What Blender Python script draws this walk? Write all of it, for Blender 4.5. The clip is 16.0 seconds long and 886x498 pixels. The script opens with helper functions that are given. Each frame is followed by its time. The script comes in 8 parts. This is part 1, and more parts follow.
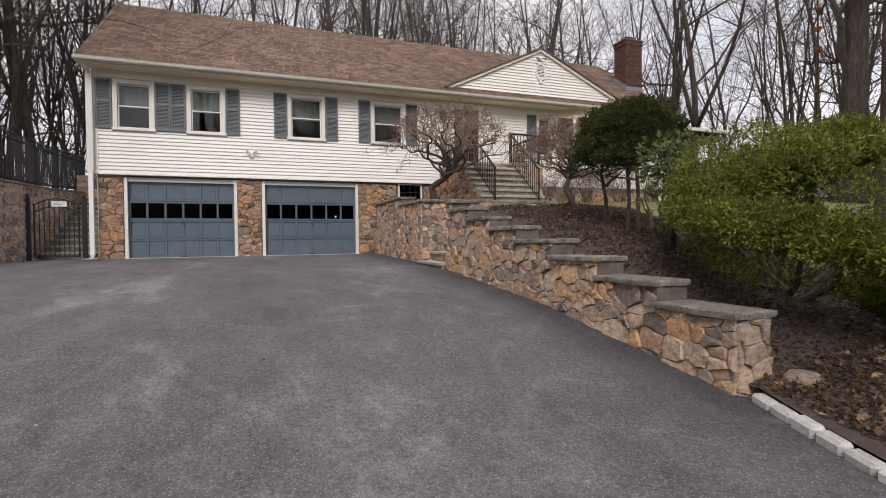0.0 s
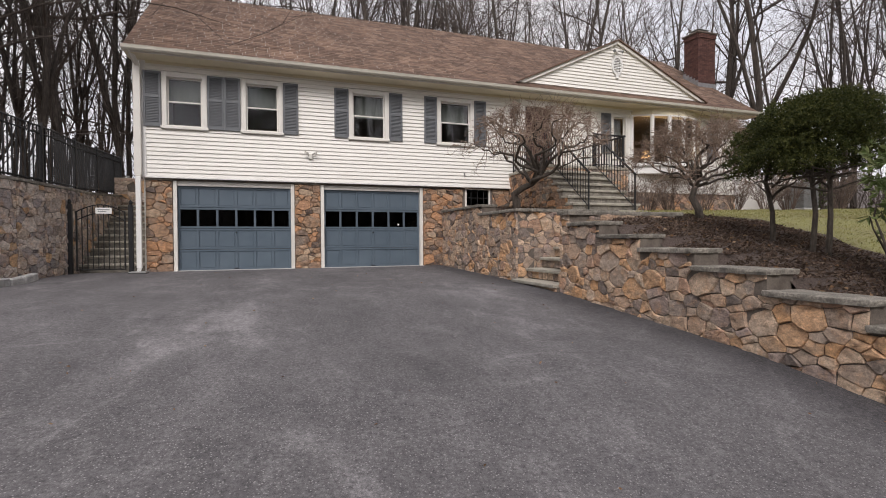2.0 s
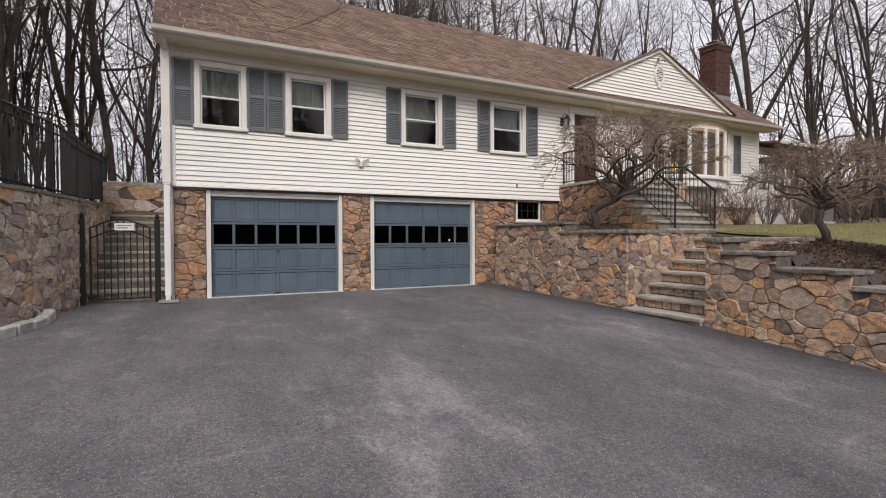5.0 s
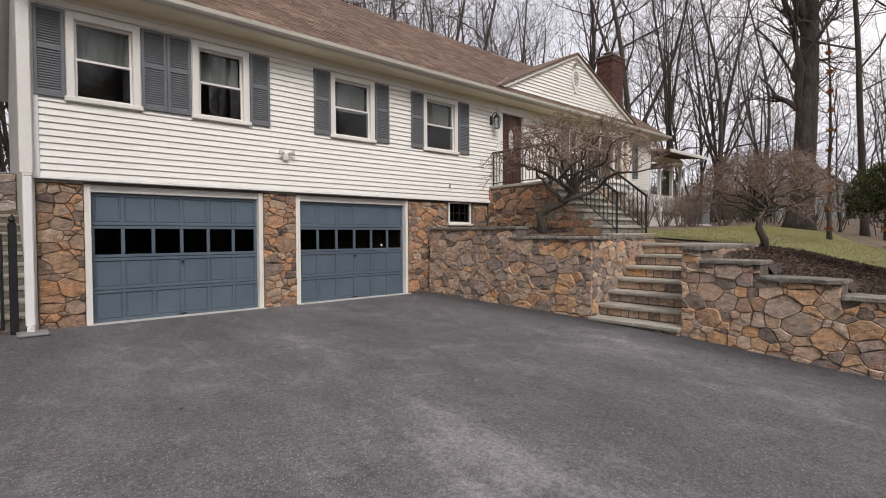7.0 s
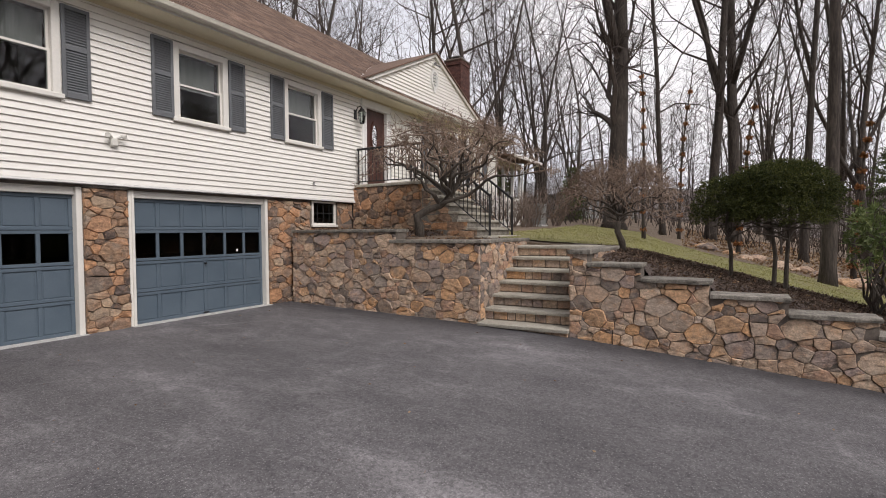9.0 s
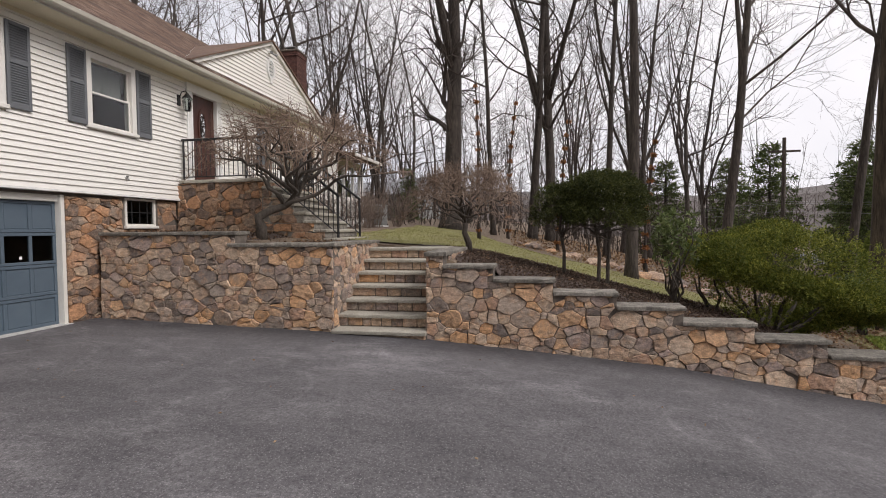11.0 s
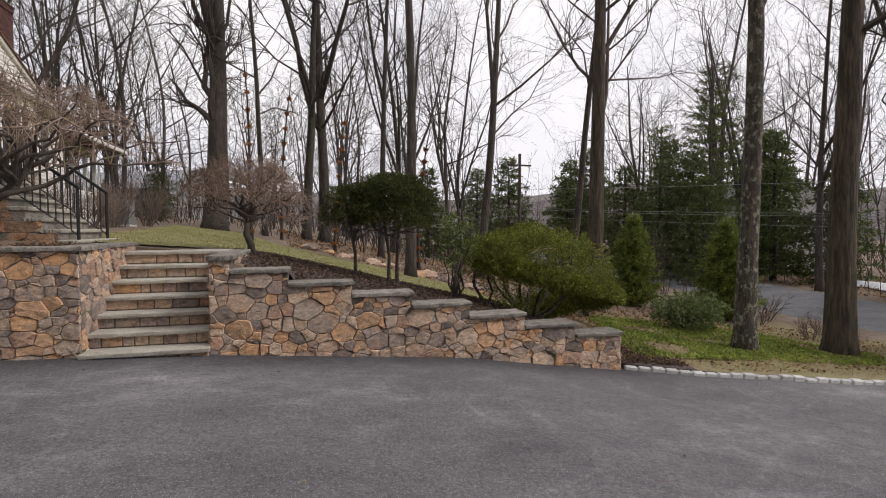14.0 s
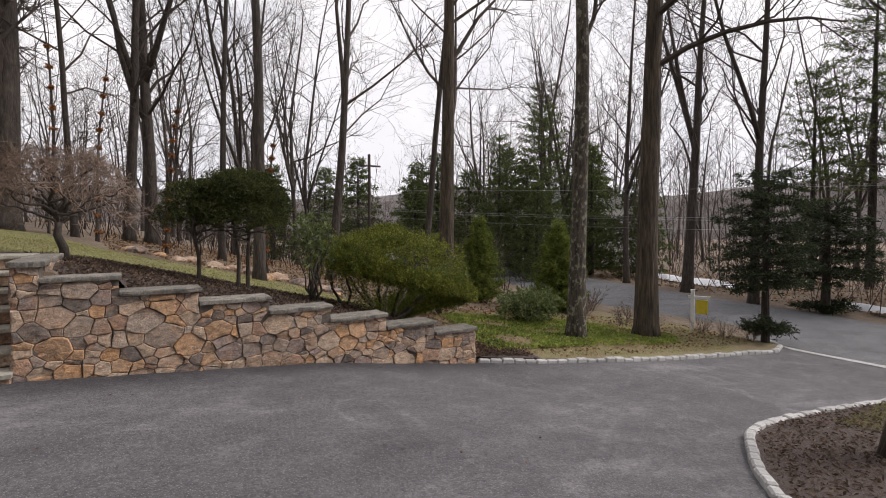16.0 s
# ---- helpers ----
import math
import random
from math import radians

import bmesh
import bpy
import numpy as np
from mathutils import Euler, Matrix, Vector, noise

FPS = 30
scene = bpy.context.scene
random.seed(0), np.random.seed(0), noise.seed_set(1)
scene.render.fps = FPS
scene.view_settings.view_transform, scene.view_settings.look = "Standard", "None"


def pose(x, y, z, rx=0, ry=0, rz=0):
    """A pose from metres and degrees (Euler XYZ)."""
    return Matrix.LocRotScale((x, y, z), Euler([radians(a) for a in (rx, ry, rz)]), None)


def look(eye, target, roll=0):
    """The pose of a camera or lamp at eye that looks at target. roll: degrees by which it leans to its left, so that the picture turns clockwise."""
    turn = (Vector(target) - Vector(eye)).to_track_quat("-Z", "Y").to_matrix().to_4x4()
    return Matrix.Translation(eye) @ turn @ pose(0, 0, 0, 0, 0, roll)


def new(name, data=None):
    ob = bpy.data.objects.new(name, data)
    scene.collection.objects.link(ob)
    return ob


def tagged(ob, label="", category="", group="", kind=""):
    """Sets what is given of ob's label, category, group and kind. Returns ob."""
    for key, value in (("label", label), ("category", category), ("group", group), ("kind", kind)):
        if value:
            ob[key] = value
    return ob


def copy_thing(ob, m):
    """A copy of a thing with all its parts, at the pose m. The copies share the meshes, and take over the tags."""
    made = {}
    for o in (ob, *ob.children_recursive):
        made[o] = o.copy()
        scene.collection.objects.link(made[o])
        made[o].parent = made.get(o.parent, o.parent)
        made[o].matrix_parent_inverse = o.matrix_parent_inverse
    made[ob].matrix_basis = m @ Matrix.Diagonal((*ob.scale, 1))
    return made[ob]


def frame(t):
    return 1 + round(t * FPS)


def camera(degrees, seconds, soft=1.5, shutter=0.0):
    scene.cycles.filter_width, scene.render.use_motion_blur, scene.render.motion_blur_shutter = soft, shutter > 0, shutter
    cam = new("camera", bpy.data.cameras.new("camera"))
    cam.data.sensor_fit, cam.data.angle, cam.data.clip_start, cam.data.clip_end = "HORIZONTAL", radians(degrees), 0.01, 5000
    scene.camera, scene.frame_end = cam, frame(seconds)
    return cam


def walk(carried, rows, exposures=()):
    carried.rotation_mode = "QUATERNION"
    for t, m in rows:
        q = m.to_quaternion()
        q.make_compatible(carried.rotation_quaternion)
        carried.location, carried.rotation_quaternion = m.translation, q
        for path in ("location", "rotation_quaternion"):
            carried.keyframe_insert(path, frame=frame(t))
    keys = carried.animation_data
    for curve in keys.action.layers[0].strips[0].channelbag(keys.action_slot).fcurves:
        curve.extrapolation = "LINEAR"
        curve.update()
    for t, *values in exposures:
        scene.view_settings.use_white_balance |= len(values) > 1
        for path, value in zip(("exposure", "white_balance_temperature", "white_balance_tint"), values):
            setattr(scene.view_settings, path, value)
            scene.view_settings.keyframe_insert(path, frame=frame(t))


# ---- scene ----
cam = camera(81.8, 16.0, 1.0)
METRES, EYE, TILT, LEAN, TURN = 10.6, 1.59, 0.0, 0.0, -20.7
ROWS = [
    (0.0, 0.0, 0.0, 0.0, -0.01, -0.97, 0.69),
    (0.5, -0.0355, 0.0499, 0.0092, 0.84, -1.06, 0.74),
    (1.0, -0.0839, 0.0836, 0.0152, 1.76, -1.08, 0.58),
    (1.5, -0.1305, 0.1143, 0.0224, 1.44, -1.05, 0.43),
    (2.0, -0.1763, 0.143, 0.0319, 0.97, -1.0, 0.34),
    (2.5, -0.2232, 0.168, 0.0407, -0.01, -1.01, 0.29),
    (3.0, -0.2709, 0.1901, 0.0486, -0.96, -1.06, 0.24),
    (3.5, -0.3244, 0.2073, 0.0566, -2.1, -1.04, 0.2),
    (6.0, -0.5503, 0.3491, 0.0871, -11.52, -1.35, 0.23),
    (6.5, -0.5769, 0.3879, 0.0903, -15.61, -1.46, 0.26),
    (7.0, -0.6027, 0.4233, 0.0958, -20.99, -1.53, 0.28),
    (7.5, -0.6228, 0.456, 0.1, -26.32, -1.65, 0.27),
    (8.0, -0.6384, 0.4848, 0.105, -30.8, -1.76, 0.28),
    (8.5, -0.6487, 0.51, 0.1074, -35.8, -1.9, 0.39),
    (9.0, -0.6522, 0.5323, 0.1083, -40.11, -1.98, 0.4),
    (9.5, -0.6543, 0.5477, 0.1108, -44.93, -2.0, 0.46),
    (12.0, -0.6569, 0.5935, 0.1134, -67.14, -2.31, 0.44),
    (12.5, -0.6598, 0.6026, 0.1131, -71.38, -2.33, 0.41),
    (13.0, -0.6603, 0.6105, 0.1125, -75.94, -2.3, 0.31),
    (13.5, -0.6567, 0.6191, 0.1133, -80.47, -2.33, 0.22),
    (14.0, -0.6542, 0.6268, 0.1142, -84.55, -2.26, 0.21),
    (14.5, -0.6522, 0.6333, 0.1145, -88.82, -2.3, 0.17),
    (15.0, -0.6524, 0.641, 0.1146, -93.73, -2.26, 0.08),
    (15.5, -0.6529, 0.6467, 0.1141, -97.88, -2.22, 0.07),
    (16.0, -0.6507, 0.6491, 0.1155, -101.58, -2.27, 0.06),
]
walk(cam, [(t, pose(0, 0, EYE, TILT, LEAN, TURN) @ pose(METRES * x, METRES * y, METRES * z, 90 + pitch, roll, yaw)) for t, x, y, z, yaw, pitch, roll in ROWS], [(0.0, 0.1, 6500, 15), (16.0, 0.1, 6500, 15)])

# ---------------------------------------------------------------- world and light
SUN_EL, SUN_AZ = 42.0, 205.0
world = bpy.data.worlds.new("overcast_sky")
scene.world = world
world.use_nodes = True
wn, wl = world.node_tree.nodes, world.node_tree.links
wn.clear()
w_out = wn.new("ShaderNodeOutputWorld")
w_bg = wn.new("ShaderNodeBackground")
w_sky = wn.new("ShaderNodeTexSky")
w_sky.sky_type = "NISHITA"
w_sky.sun_disc = False
w_sky.sun_elevation = radians(SUN_EL)
w_sky.sun_rotation = radians(SUN_AZ)
w_sky.dust_density = 4.0
w_sky.air_density = 1.0
w_hsv = wn.new("ShaderNodeHueSaturation")
w_hsv.inputs["Saturation"].default_value = 0.25
w_tc = wn.new("ShaderNodeTexCoord")
w_noise = wn.new("ShaderNodeTexNoise")
w_noise.inputs["Scale"].default_value = 2.2
w_noise.inputs["Detail"].default_value = 5.0
w_ramp = wn.new("ShaderNodeValToRGB")
w_ramp.color_ramp.elements[0].position = 0.36
w_ramp.color_ramp.elements[0].color = (6.6, 6.8, 7.3, 1)
w_ramp.color_ramp.elements[1].position = 0.62
w_ramp.color_ramp.elements[1].color = (8.6, 8.5, 8.5, 1)
w_mix = wn.new("ShaderNodeMixRGB")
w_mix.inputs[0].default_value = 0.85
wl.new(w_tc.outputs["Generated"], w_noise.inputs["Vector"])
wl.new(w_noise.outputs["Fac"], w_ramp.inputs["Fac"])
wl.new(w_sky.outputs["Color"], w_hsv.inputs["Color"])
wl.new(w_hsv.outputs["Color"], w_mix.inputs[1])
wl.new(w_ramp.outputs["Color"], w_mix.inputs[2])
wl.new(w_mix.outputs["Color"], w_bg.inputs["Color"])
w_bg.inputs["Strength"].default_value = 0.122
wl.new(w_bg.outputs["Background"], w_out.inputs["Surface"])

sun_data = bpy.data.lights.new("sun", "SUN")
sun_data.energy = 2.3
sun_data.angle = radians(25)
sun_data.color = (1.0, 0.97, 0.93)
sun = new("sun", sun_data)
saz, sel = radians(SUN_AZ), radians(SUN_EL)
sun_dir = Vector((math.sin(saz) * math.cos(sel), math.cos(saz) * math.cos(sel), math.sin(sel)))
sun.matrix_world = look(sun_dir * 60, (0, 0, 0))


# ---------------------------------------------------------------- materials
def node_mat(name):
    m = bpy.data.materials.new(name)
    m.use_nodes = True
    return m, m.node_tree.nodes, m.node_tree.links, m.node_tree.nodes["Principled BSDF"]


def noise_node(N, L, scale, detail=4.0, rough=0.55, stretch=(1, 1, 1), space="Object"):
    tc = N.new("ShaderNodeTexCoord")
    mp = N.new("ShaderNodeMapping")
    mp.inputs["Scale"].default_value = stretch
    nz = N.new("ShaderNodeTexNoise")
    nz.inputs["Scale"].default_value = scale
    nz.inputs["Detail"].default_value = detail
    nz.inputs["Roughness"].default_value = rough
    L.new(tc.outputs[space], mp.inputs["Vector"])
    L.new(mp.outputs["Vector"], nz.inputs["Vector"])
    return nz


def ramp(N, L, source, stops, mode="LINEAR"):
    r = N.new("ShaderNodeValToRGB")
    r.color_ramp.interpolation = mode
    els = r.color_ramp.elements
    while len(els) < len(stops):
        els.new(0.5)
    for e, (p, c) in zip(els, stops):
        e.position = p
        e.color = (*c, 1) if len(c) == 3 else c
    L.new(source, r.inputs["Fac"])
    return r.outputs["Color"]


def mix(N, L, kind, fac, a, b):
    x = N.new("ShaderNodeMixRGB")
    x.blend_type = kind
    for slot, v in ((0, fac), (1, a), (2, b)):
        if isinstance(v, (int, float)):
            x.inputs[slot].default_value = v
        elif isinstance(v, tuple):
            x.inputs[slot].default_value = (*v, 1)
        else:
            L.new(v, x.inputs[slot])
    return x.outputs["Color"]


def add_bump(N, L, B, source, strength, distance):
    b = N.new("ShaderNodeBump")
    b.inputs["Strength"].default_value = strength
    b.inputs["Distance"].default_value = distance
    L.new(source, b.inputs["Height"])
    L.new(b.outputs["Normal"], B.inputs["Normal"])
    return b


def surface(name, c1, c2, scale=6.0, fine=60.0, rough=0.7, bump=0.3, depth=0.004, stretch=(1, 1, 1), metal=0.0, vary=0.0, island=False, wear=0.35):
    """Two colours mixed by coarse noise, darkened by fine grain, with relief; vary: brightness from piece to piece."""
    m, N, L, B = node_mat(name)
    big = noise_node(N, L, scale, 4, 0.6, stretch)
    small = noise_node(N, L, fine, 3, 0.6, stretch)
    col = ramp(N, L, big.outputs["Fac"], [(0.32, c1), (0.68, c2)])
    grain = ramp(N, L, small.outputs["Fac"], [(0.3, (1 - wear,) * 3), (0.7, (1.0,) * 3)])
    col = mix(N, L, "MULTIPLY", 1.0, col, grain)
    if vary:
        if island:
            src = N.new("ShaderNodeNewGeometry").outputs["Random Per Island"]
        else:
            src = N.new("ShaderNodeObjectInfo").outputs["Random"]
        col = mix(N, L, "MULTIPLY", 1.0, col, ramp(N, L, src, [(0, (1 - vary,) * 3), (1, (1 + vary,) * 3)]))
    L.new(col, B.inputs["Base Color"])
    B.inputs["Roughness"].default_value = rough
    B.inputs["Metallic"].default_value = metal
    if bump:
        add_bump(N, L, B, small.outputs["Fac"], bump, depth)
    return m


def stone_material(name, stops):
    """Split fieldstone: a colour of its own for each stone, rust and grey blotches, pits and ledges."""
    m, N, L, B = node_mat(name)
    info = N.new("ShaderNodeObjectInfo")
    col = ramp(N, L, info.outputs["Random"], stops, "CONSTANT")
    big = noise_node(N, L, 3.2, 5, 0.6)
    mid = noise_node(N, L, 11.0, 6, 0.72, (1, 1, 1.7))
    fine = noise_node(N, L, 48.0, 5, 0.78)
    rust = noise_node(N, L, 6.0, 4, 0.7)
    col = mix(N, L, "MIX", ramp(N, L, rust.outputs["Fac"], [(0.5, (0,) * 3), (0.68, (0.5,) * 3)]), col, (0.50, 0.285, 0.15))
    col = mix(N, L, "MIX", ramp(N, L, big.outputs["Fac"], [(0.52, (0,) * 3), (0.68, (0.55,) * 3)]), col, (0.33, 0.285, 0.235))
    col = mix(N, L, "MULTIPLY", 1.0, col, ramp(N, L, mid.outputs["Fac"], [(0.28, (0.42, 0.40, 0.40)), (0.5, (1.0, 0.98, 0.97)), (0.72, (1.55, 1.5, 1.46))]))
    col = mix(N, L, "MULTIPLY", 0.85, col, ramp(N, L, fine.outputs["Fac"], [(0.3, (0.55,) * 3), (0.7, (1.35,) * 3)]))
    L.new(col, B.inputs["Base Color"])
    B.inputs["Roughness"].default_value = 0.88
    add_bump(N, L, B, mix(N, L, "MIX", 0.4, mid.outputs["Fac"], fine.outputs["Fac"]), 1.0, 0.035)
    return m


M_STONE = stone_material("fieldstone", [(0.0, (0.45, 0.325, 0.235)), (0.1, (0.56, 0.36, 0.215)), (0.2, (0.38, 0.295, 0.23)), (0.3, (0.27, 0.22, 0.185)), (0.4, (0.51, 0.39, 0.285)),
                                       (0.5, (0.42, 0.275, 0.195)), (0.6, (0.54, 0.41, 0.30)), (0.7, (0.20, 0.165, 0.145)), (0.77, (0.40, 0.32, 0.255)), (0.86, (0.57, 0.34, 0.18)), (0.92, (0.34, 0.265, 0.23))])
M_STONE_GREY = stone_material("grey_fieldstone", [(0.0, (0.52, 0.45, 0.40)), (0.12, (0.36, 0.32, 0.31)), (0.24, (0.60, 0.50, 0.41)), (0.36, (0.27, 0.245, 0.24)), (0.48, (0.50, 0.41, 0.345)),
                                            (0.6, (0.62, 0.55, 0.49)), (0.72, (0.55, 0.36, 0.21)), (0.8, (0.43, 0.385, 0.37)), (0.9, (0.33, 0.27, 0.24))])
M_STONE_RED = stone_material("rust_fieldstone", [(0.0, (0.42, 0.245, 0.145)), (0.16, (0.29, 0.195, 0.135)), (0.3, (0.45, 0.25, 0.135)), (0.44, (0.21, 0.155, 0.12)),
                                               (0.58, (0.36, 0.235, 0.15)), (0.72, (0.13, 0.10, 0.085)), (0.8, (0.42, 0.315, 0.22)), (0.92, (0.32, 0.24, 0.175))])
M_MORTAR = surface("mortar", (0.115, 0.094, 0.078), (0.20, 0.168, 0.14), 8, 90, 0.95, 0.5, 0.006)
M_COPING = surface("bluestone_coping", (0.17, 0.155, 0.13), (0.40, 0.365, 0.31), 7, 45, 0.85, 0.8, 0.010, vary=0.16, wear=0.6)
M_TREAD = surface("stone_tread", (0.40, 0.37, 0.305), (0.56, 0.525, 0.445), 4, 50, 0.8, 0.4, 0.005, vary=0.08, wear=0.4)
M_GRANITE = surface("granite_block", (0.46, 0.45, 0.43), (0.66, 0.645, 0.62), 9, 120, 0.85, 0.5, 0.006, vary=0.2, wear=0.5)
M_SIDING = surface("cream_siding", (0.77, 0.75, 0.69), (0.82, 0.80, 0.745), 1.2, 30, 0.55, 0.05, 0.001, (0.2, 1, 1), vary=0.02, wear=0.05)
M_TRIM = surface("cream_trim_paint", (0.72, 0.695, 0.635), (0.77, 0.745, 0.69), 2.0, 40, 0.5, 0.08, 0.001, wear=0.08)
M_WHITE = surface("white_paint", (0.78, 0.77, 0.74), (0.83, 0.82, 0.79), 2.0, 40, 0.45, 0.05, 0.001, wear=0.06)
# cream paint with the warm light reflected under the eaves tinted into it
M_SOFFIT = surface("cream_soffit_bounce_tint", (0.72, 0.65, 0.47), (0.76, 0.69, 0.52), 1.5, 30, 0.6, 0.05, 0.001, wear=0.06)
M_GUTTER = surface("gutter_metal", (0.52, 0.49, 0.41), (0.70, 0.67, 0.58), 1.0, 25, 0.45, 0.1, 0.002, (0.25, 1, 4), wear=0.25)
M_SHUTTER = surface("blue_grey_shutter", (0.122, 0.130, 0.138), (0.152, 0.160, 0.168), 3, 60, 0.55, 0.1, 0.001, wear=0.12)
M_GARAGE = surface("slate_blue_door_paint", (0.080, 0.112, 0.143), (0.102, 0.136, 0.168), 1.5, 50, 0.5, 0.1, 0.001, wear=0.1)
M_IRON = surface("black_iron", (0.010, 0.010, 0.011), (0.022, 0.022, 0.023), 10, 120, 0.45, 0.15, 0.001, metal=0.2)
M_DOORWOOD = surface("dark_mahogany", (0.055, 0.018, 0.012), (0.095, 0.034, 0.022), 3, 40, 0.4, 0.2, 0.002, (1, 1, 0.12), wear=0.4)
M_FLASH = surface("lead_flashing", (0.30, 0.30, 0.31), (0.42, 0.42, 0.42), 6, 60, 0.5, 0.2, 0.002, metal=0.5)
M_BRICKPIECE = surface("chimney_brick", (0.095, 0.042, 0.034), (0.14, 0.062, 0.048), 8, 70, 0.85, 0.5, 0.005, vary=0.3, island=True, wear=0.4)
M_PLASTIC = surface("white_plastic", (0.62, 0.61, 0.55), (0.70, 0.68, 0.62), 8, 60, 0.4, 0.05, 0.001, wear=0.1)
M_GREYMETAL = surface("grey_painted_metal", (0.25, 0.26, 0.25), (0.34, 0.34, 0.33), 6, 80, 0.5, 0.1, 0.001)
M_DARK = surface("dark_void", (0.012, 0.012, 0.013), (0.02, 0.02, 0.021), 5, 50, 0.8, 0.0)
# interior dimness is put into this plaster colour, so rooms read unlit through glass
M_ROOM = surface("dim_room_plaster", (0.13, 0.105, 0.08), (0.17, 0.14, 0.11), 2, 30, 0.9, 0.1, 0.002, wear=0.05)
M_CURTAIN = surface("pale_blind_fabric", (0.27, 0.28, 0.265), (0.36, 0.36, 0.34), 6, 60, 0.9, 0.2, 0.002, (6, 1, 0.3), wear=0.2)
M_YELLOW = surface("yellow_sign_paint", (0.70, 0.55, 0.03), (0.78, 0.62, 0.05), 4, 50, 0.5, 0.05, 0.001, wear=0.1)
M_BARK = surface("grey_brown_bark", (0.050, 0.039, 0.032), (0.112, 0.091, 0.075), 9, 26, 0.95, 0.9, 0.03, (1, 1, 0.16), wear=0.6, vary=0.25)
M_BARK_OAK = surface("oak_bark", (0.055, 0.040, 0.027), (0.160, 0.122, 0.083), 7, 20, 0.95, 1.0, 0.05, (1, 1, 0.13), wear=0.7)


def lichen_material():
    """Dark furrowed bark with crusts of pale grey-green lichen."""
    m, N, L, B = node_mat("lichened_bark")
    furrow = noise_node(N, L, 16, 6, 0.7, (1, 1, 0.2))
    crust = noise_node(N, L, 9, 6, 0.72, (1, 1, 0.7))
    col = ramp(N, L, furrow.outputs["Fac"], [(0.35, (0.022, 0.018, 0.014)), (0.65, (0.105, 0.085, 0.060))])
    col = mix(N, L, "MIX", ramp(N, L, crust.outputs["Fac"], [(0.53, (0,) * 3), (0.59, (0.9,) * 3)]), col, (0.235, 0.225, 0.165))
    L.new(col, B.inputs["Base Color"])
    B.inputs["Roughness"].default_value = 0.95
    add_bump(N, L, B, furrow.outputs["Fac"], 1.0, 0.04)
    return m


M_BARK_LICHEN = lichen_material()
M_TWIG = surface("winter_twigs", (0.055, 0.042, 0.035), (0.100, 0.077, 0.063), 2, 12, 0.95, 0.0, vary=0.2, wear=0.3)
M_MAPLEBARK = surface("maple_bark", (0.065, 0.052, 0.042), (0.13, 0.108, 0.086), 9, 40, 0.9, 0.6, 0.012, (1, 1, 0.4), wear=0.5)
M_MAPLETWIG = surface("maple_twigs", (0.20, 0.140, 0.105), (0.33, 0.240, 0.180), 3, 20, 0.9, 0.0, wear=0.3)
M_SHRUBTWIG = surface("shrub_twigs", (0.15, 0.11, 0.09), (0.22, 0.165, 0.13), 3, 20, 0.9, 0.0, wear=0.3)


def leaf_material(name, c1, c2, c3, rough=0.55, thin=True):
    m, N, L, B = node_mat(name)
    geo = N.new("ShaderNodeNewGeometry")
    nz = noise_node(N, L, 2.2, 3, 0.6)
    col = ramp(N, L, geo.outputs["Random Per Island"], [(0.0, c1), (0.55, c2), (1.0, c3)])
    col = mix(N, L, "MULTIPLY", 0.7, col, ramp(N, L, nz.outputs["Fac"], [(0.3, (0.55, 0.6, 0.5)), (0.7, (1.25, 1.2, 1.0))]))
    L.new(col, B.inputs["Base Color"])
    B.inputs["Roughness"].default_value = rough
    B.inputs["Specular IOR Level"].default_value = 0.25
    if thin:
        tl_ = N.new("ShaderNodeBsdfTranslucent")
        L.new(col, tl_.inputs["Color"])
        ms = N.new("ShaderNodeMixShader")
        ms.inputs[0].default_value = 0.4
        L.new(B.outputs["BSDF"], ms.inputs[1])
        L.new(tl_.outputs["BSDF"], ms.inputs[2])
        L.new(ms.outputs["Shader"], N["Material Output"].inputs["Surface"])
    return m


M_YEW = leaf_material("yew_needles", (0.070, 0.090, 0.018), (0.170, 0.200, 0.038), (0.340, 0.335, 0.072))
M_TOPIARY = leaf_material("dark_yew_needles", (0.028, 0.036, 0.013), (0.062, 0.074, 0.024), (0.135, 0.142, 0.046))
M_RHODO = leaf_material("rhododendron_leaves", (0.090, 0.120, 0.046), (0.150, 0.198, 0.078), (0.264, 0.294, 0.144), 0.4)
M_PINE = leaf_material("conifer_needles", (0.052, 0.072, 0.029), (0.104, 0.136, 0.052), (0.185, 0.215, 0.084), 0.7)
M_ARBOR = leaf_material("arborvitae_foliage", (0.100, 0.138, 0.033), (0.185, 0.235, 0.054), (0.290, 0.320, 0.080), 0.7)
M_SPRUCE = leaf_material("spruce_needles", (0.024, 0.034, 0.020), (0.044, 0.058, 0.032), (0.075, 0.092, 0.050), 0.7)
M_IVY = leaf_material("groundcover_leaves", (0.140, 0.190, 0.044), (0.250, 0.305, 0.070), (0.370, 0.385, 0.110), 0.5)
M_BROWNLEAF = leaf_material("withered_leaves", (0.22, 0.085, 0.035), (0.32, 0.14, 0.06), (0.42, 0.22, 0.11), 0.8)
M_LITTER = leaf_material("leaf_litter", (0.132, 0.072, 0.046), (0.265, 0.159, 0.099), (0.476, 0.344, 0.238), 0.85)
M_MULCH = leaf_material("bark_mulch", (0.056, 0.038, 0.033), (0.125, 0.087, 0.074), (0.250, 0.186, 0.160), 0.9)
M_GRASS = leaf_material("short_grass", (0.171, 0.171, 0.055), (0.277, 0.266, 0.088), (0.425, 0.384, 0.176), 0.8)


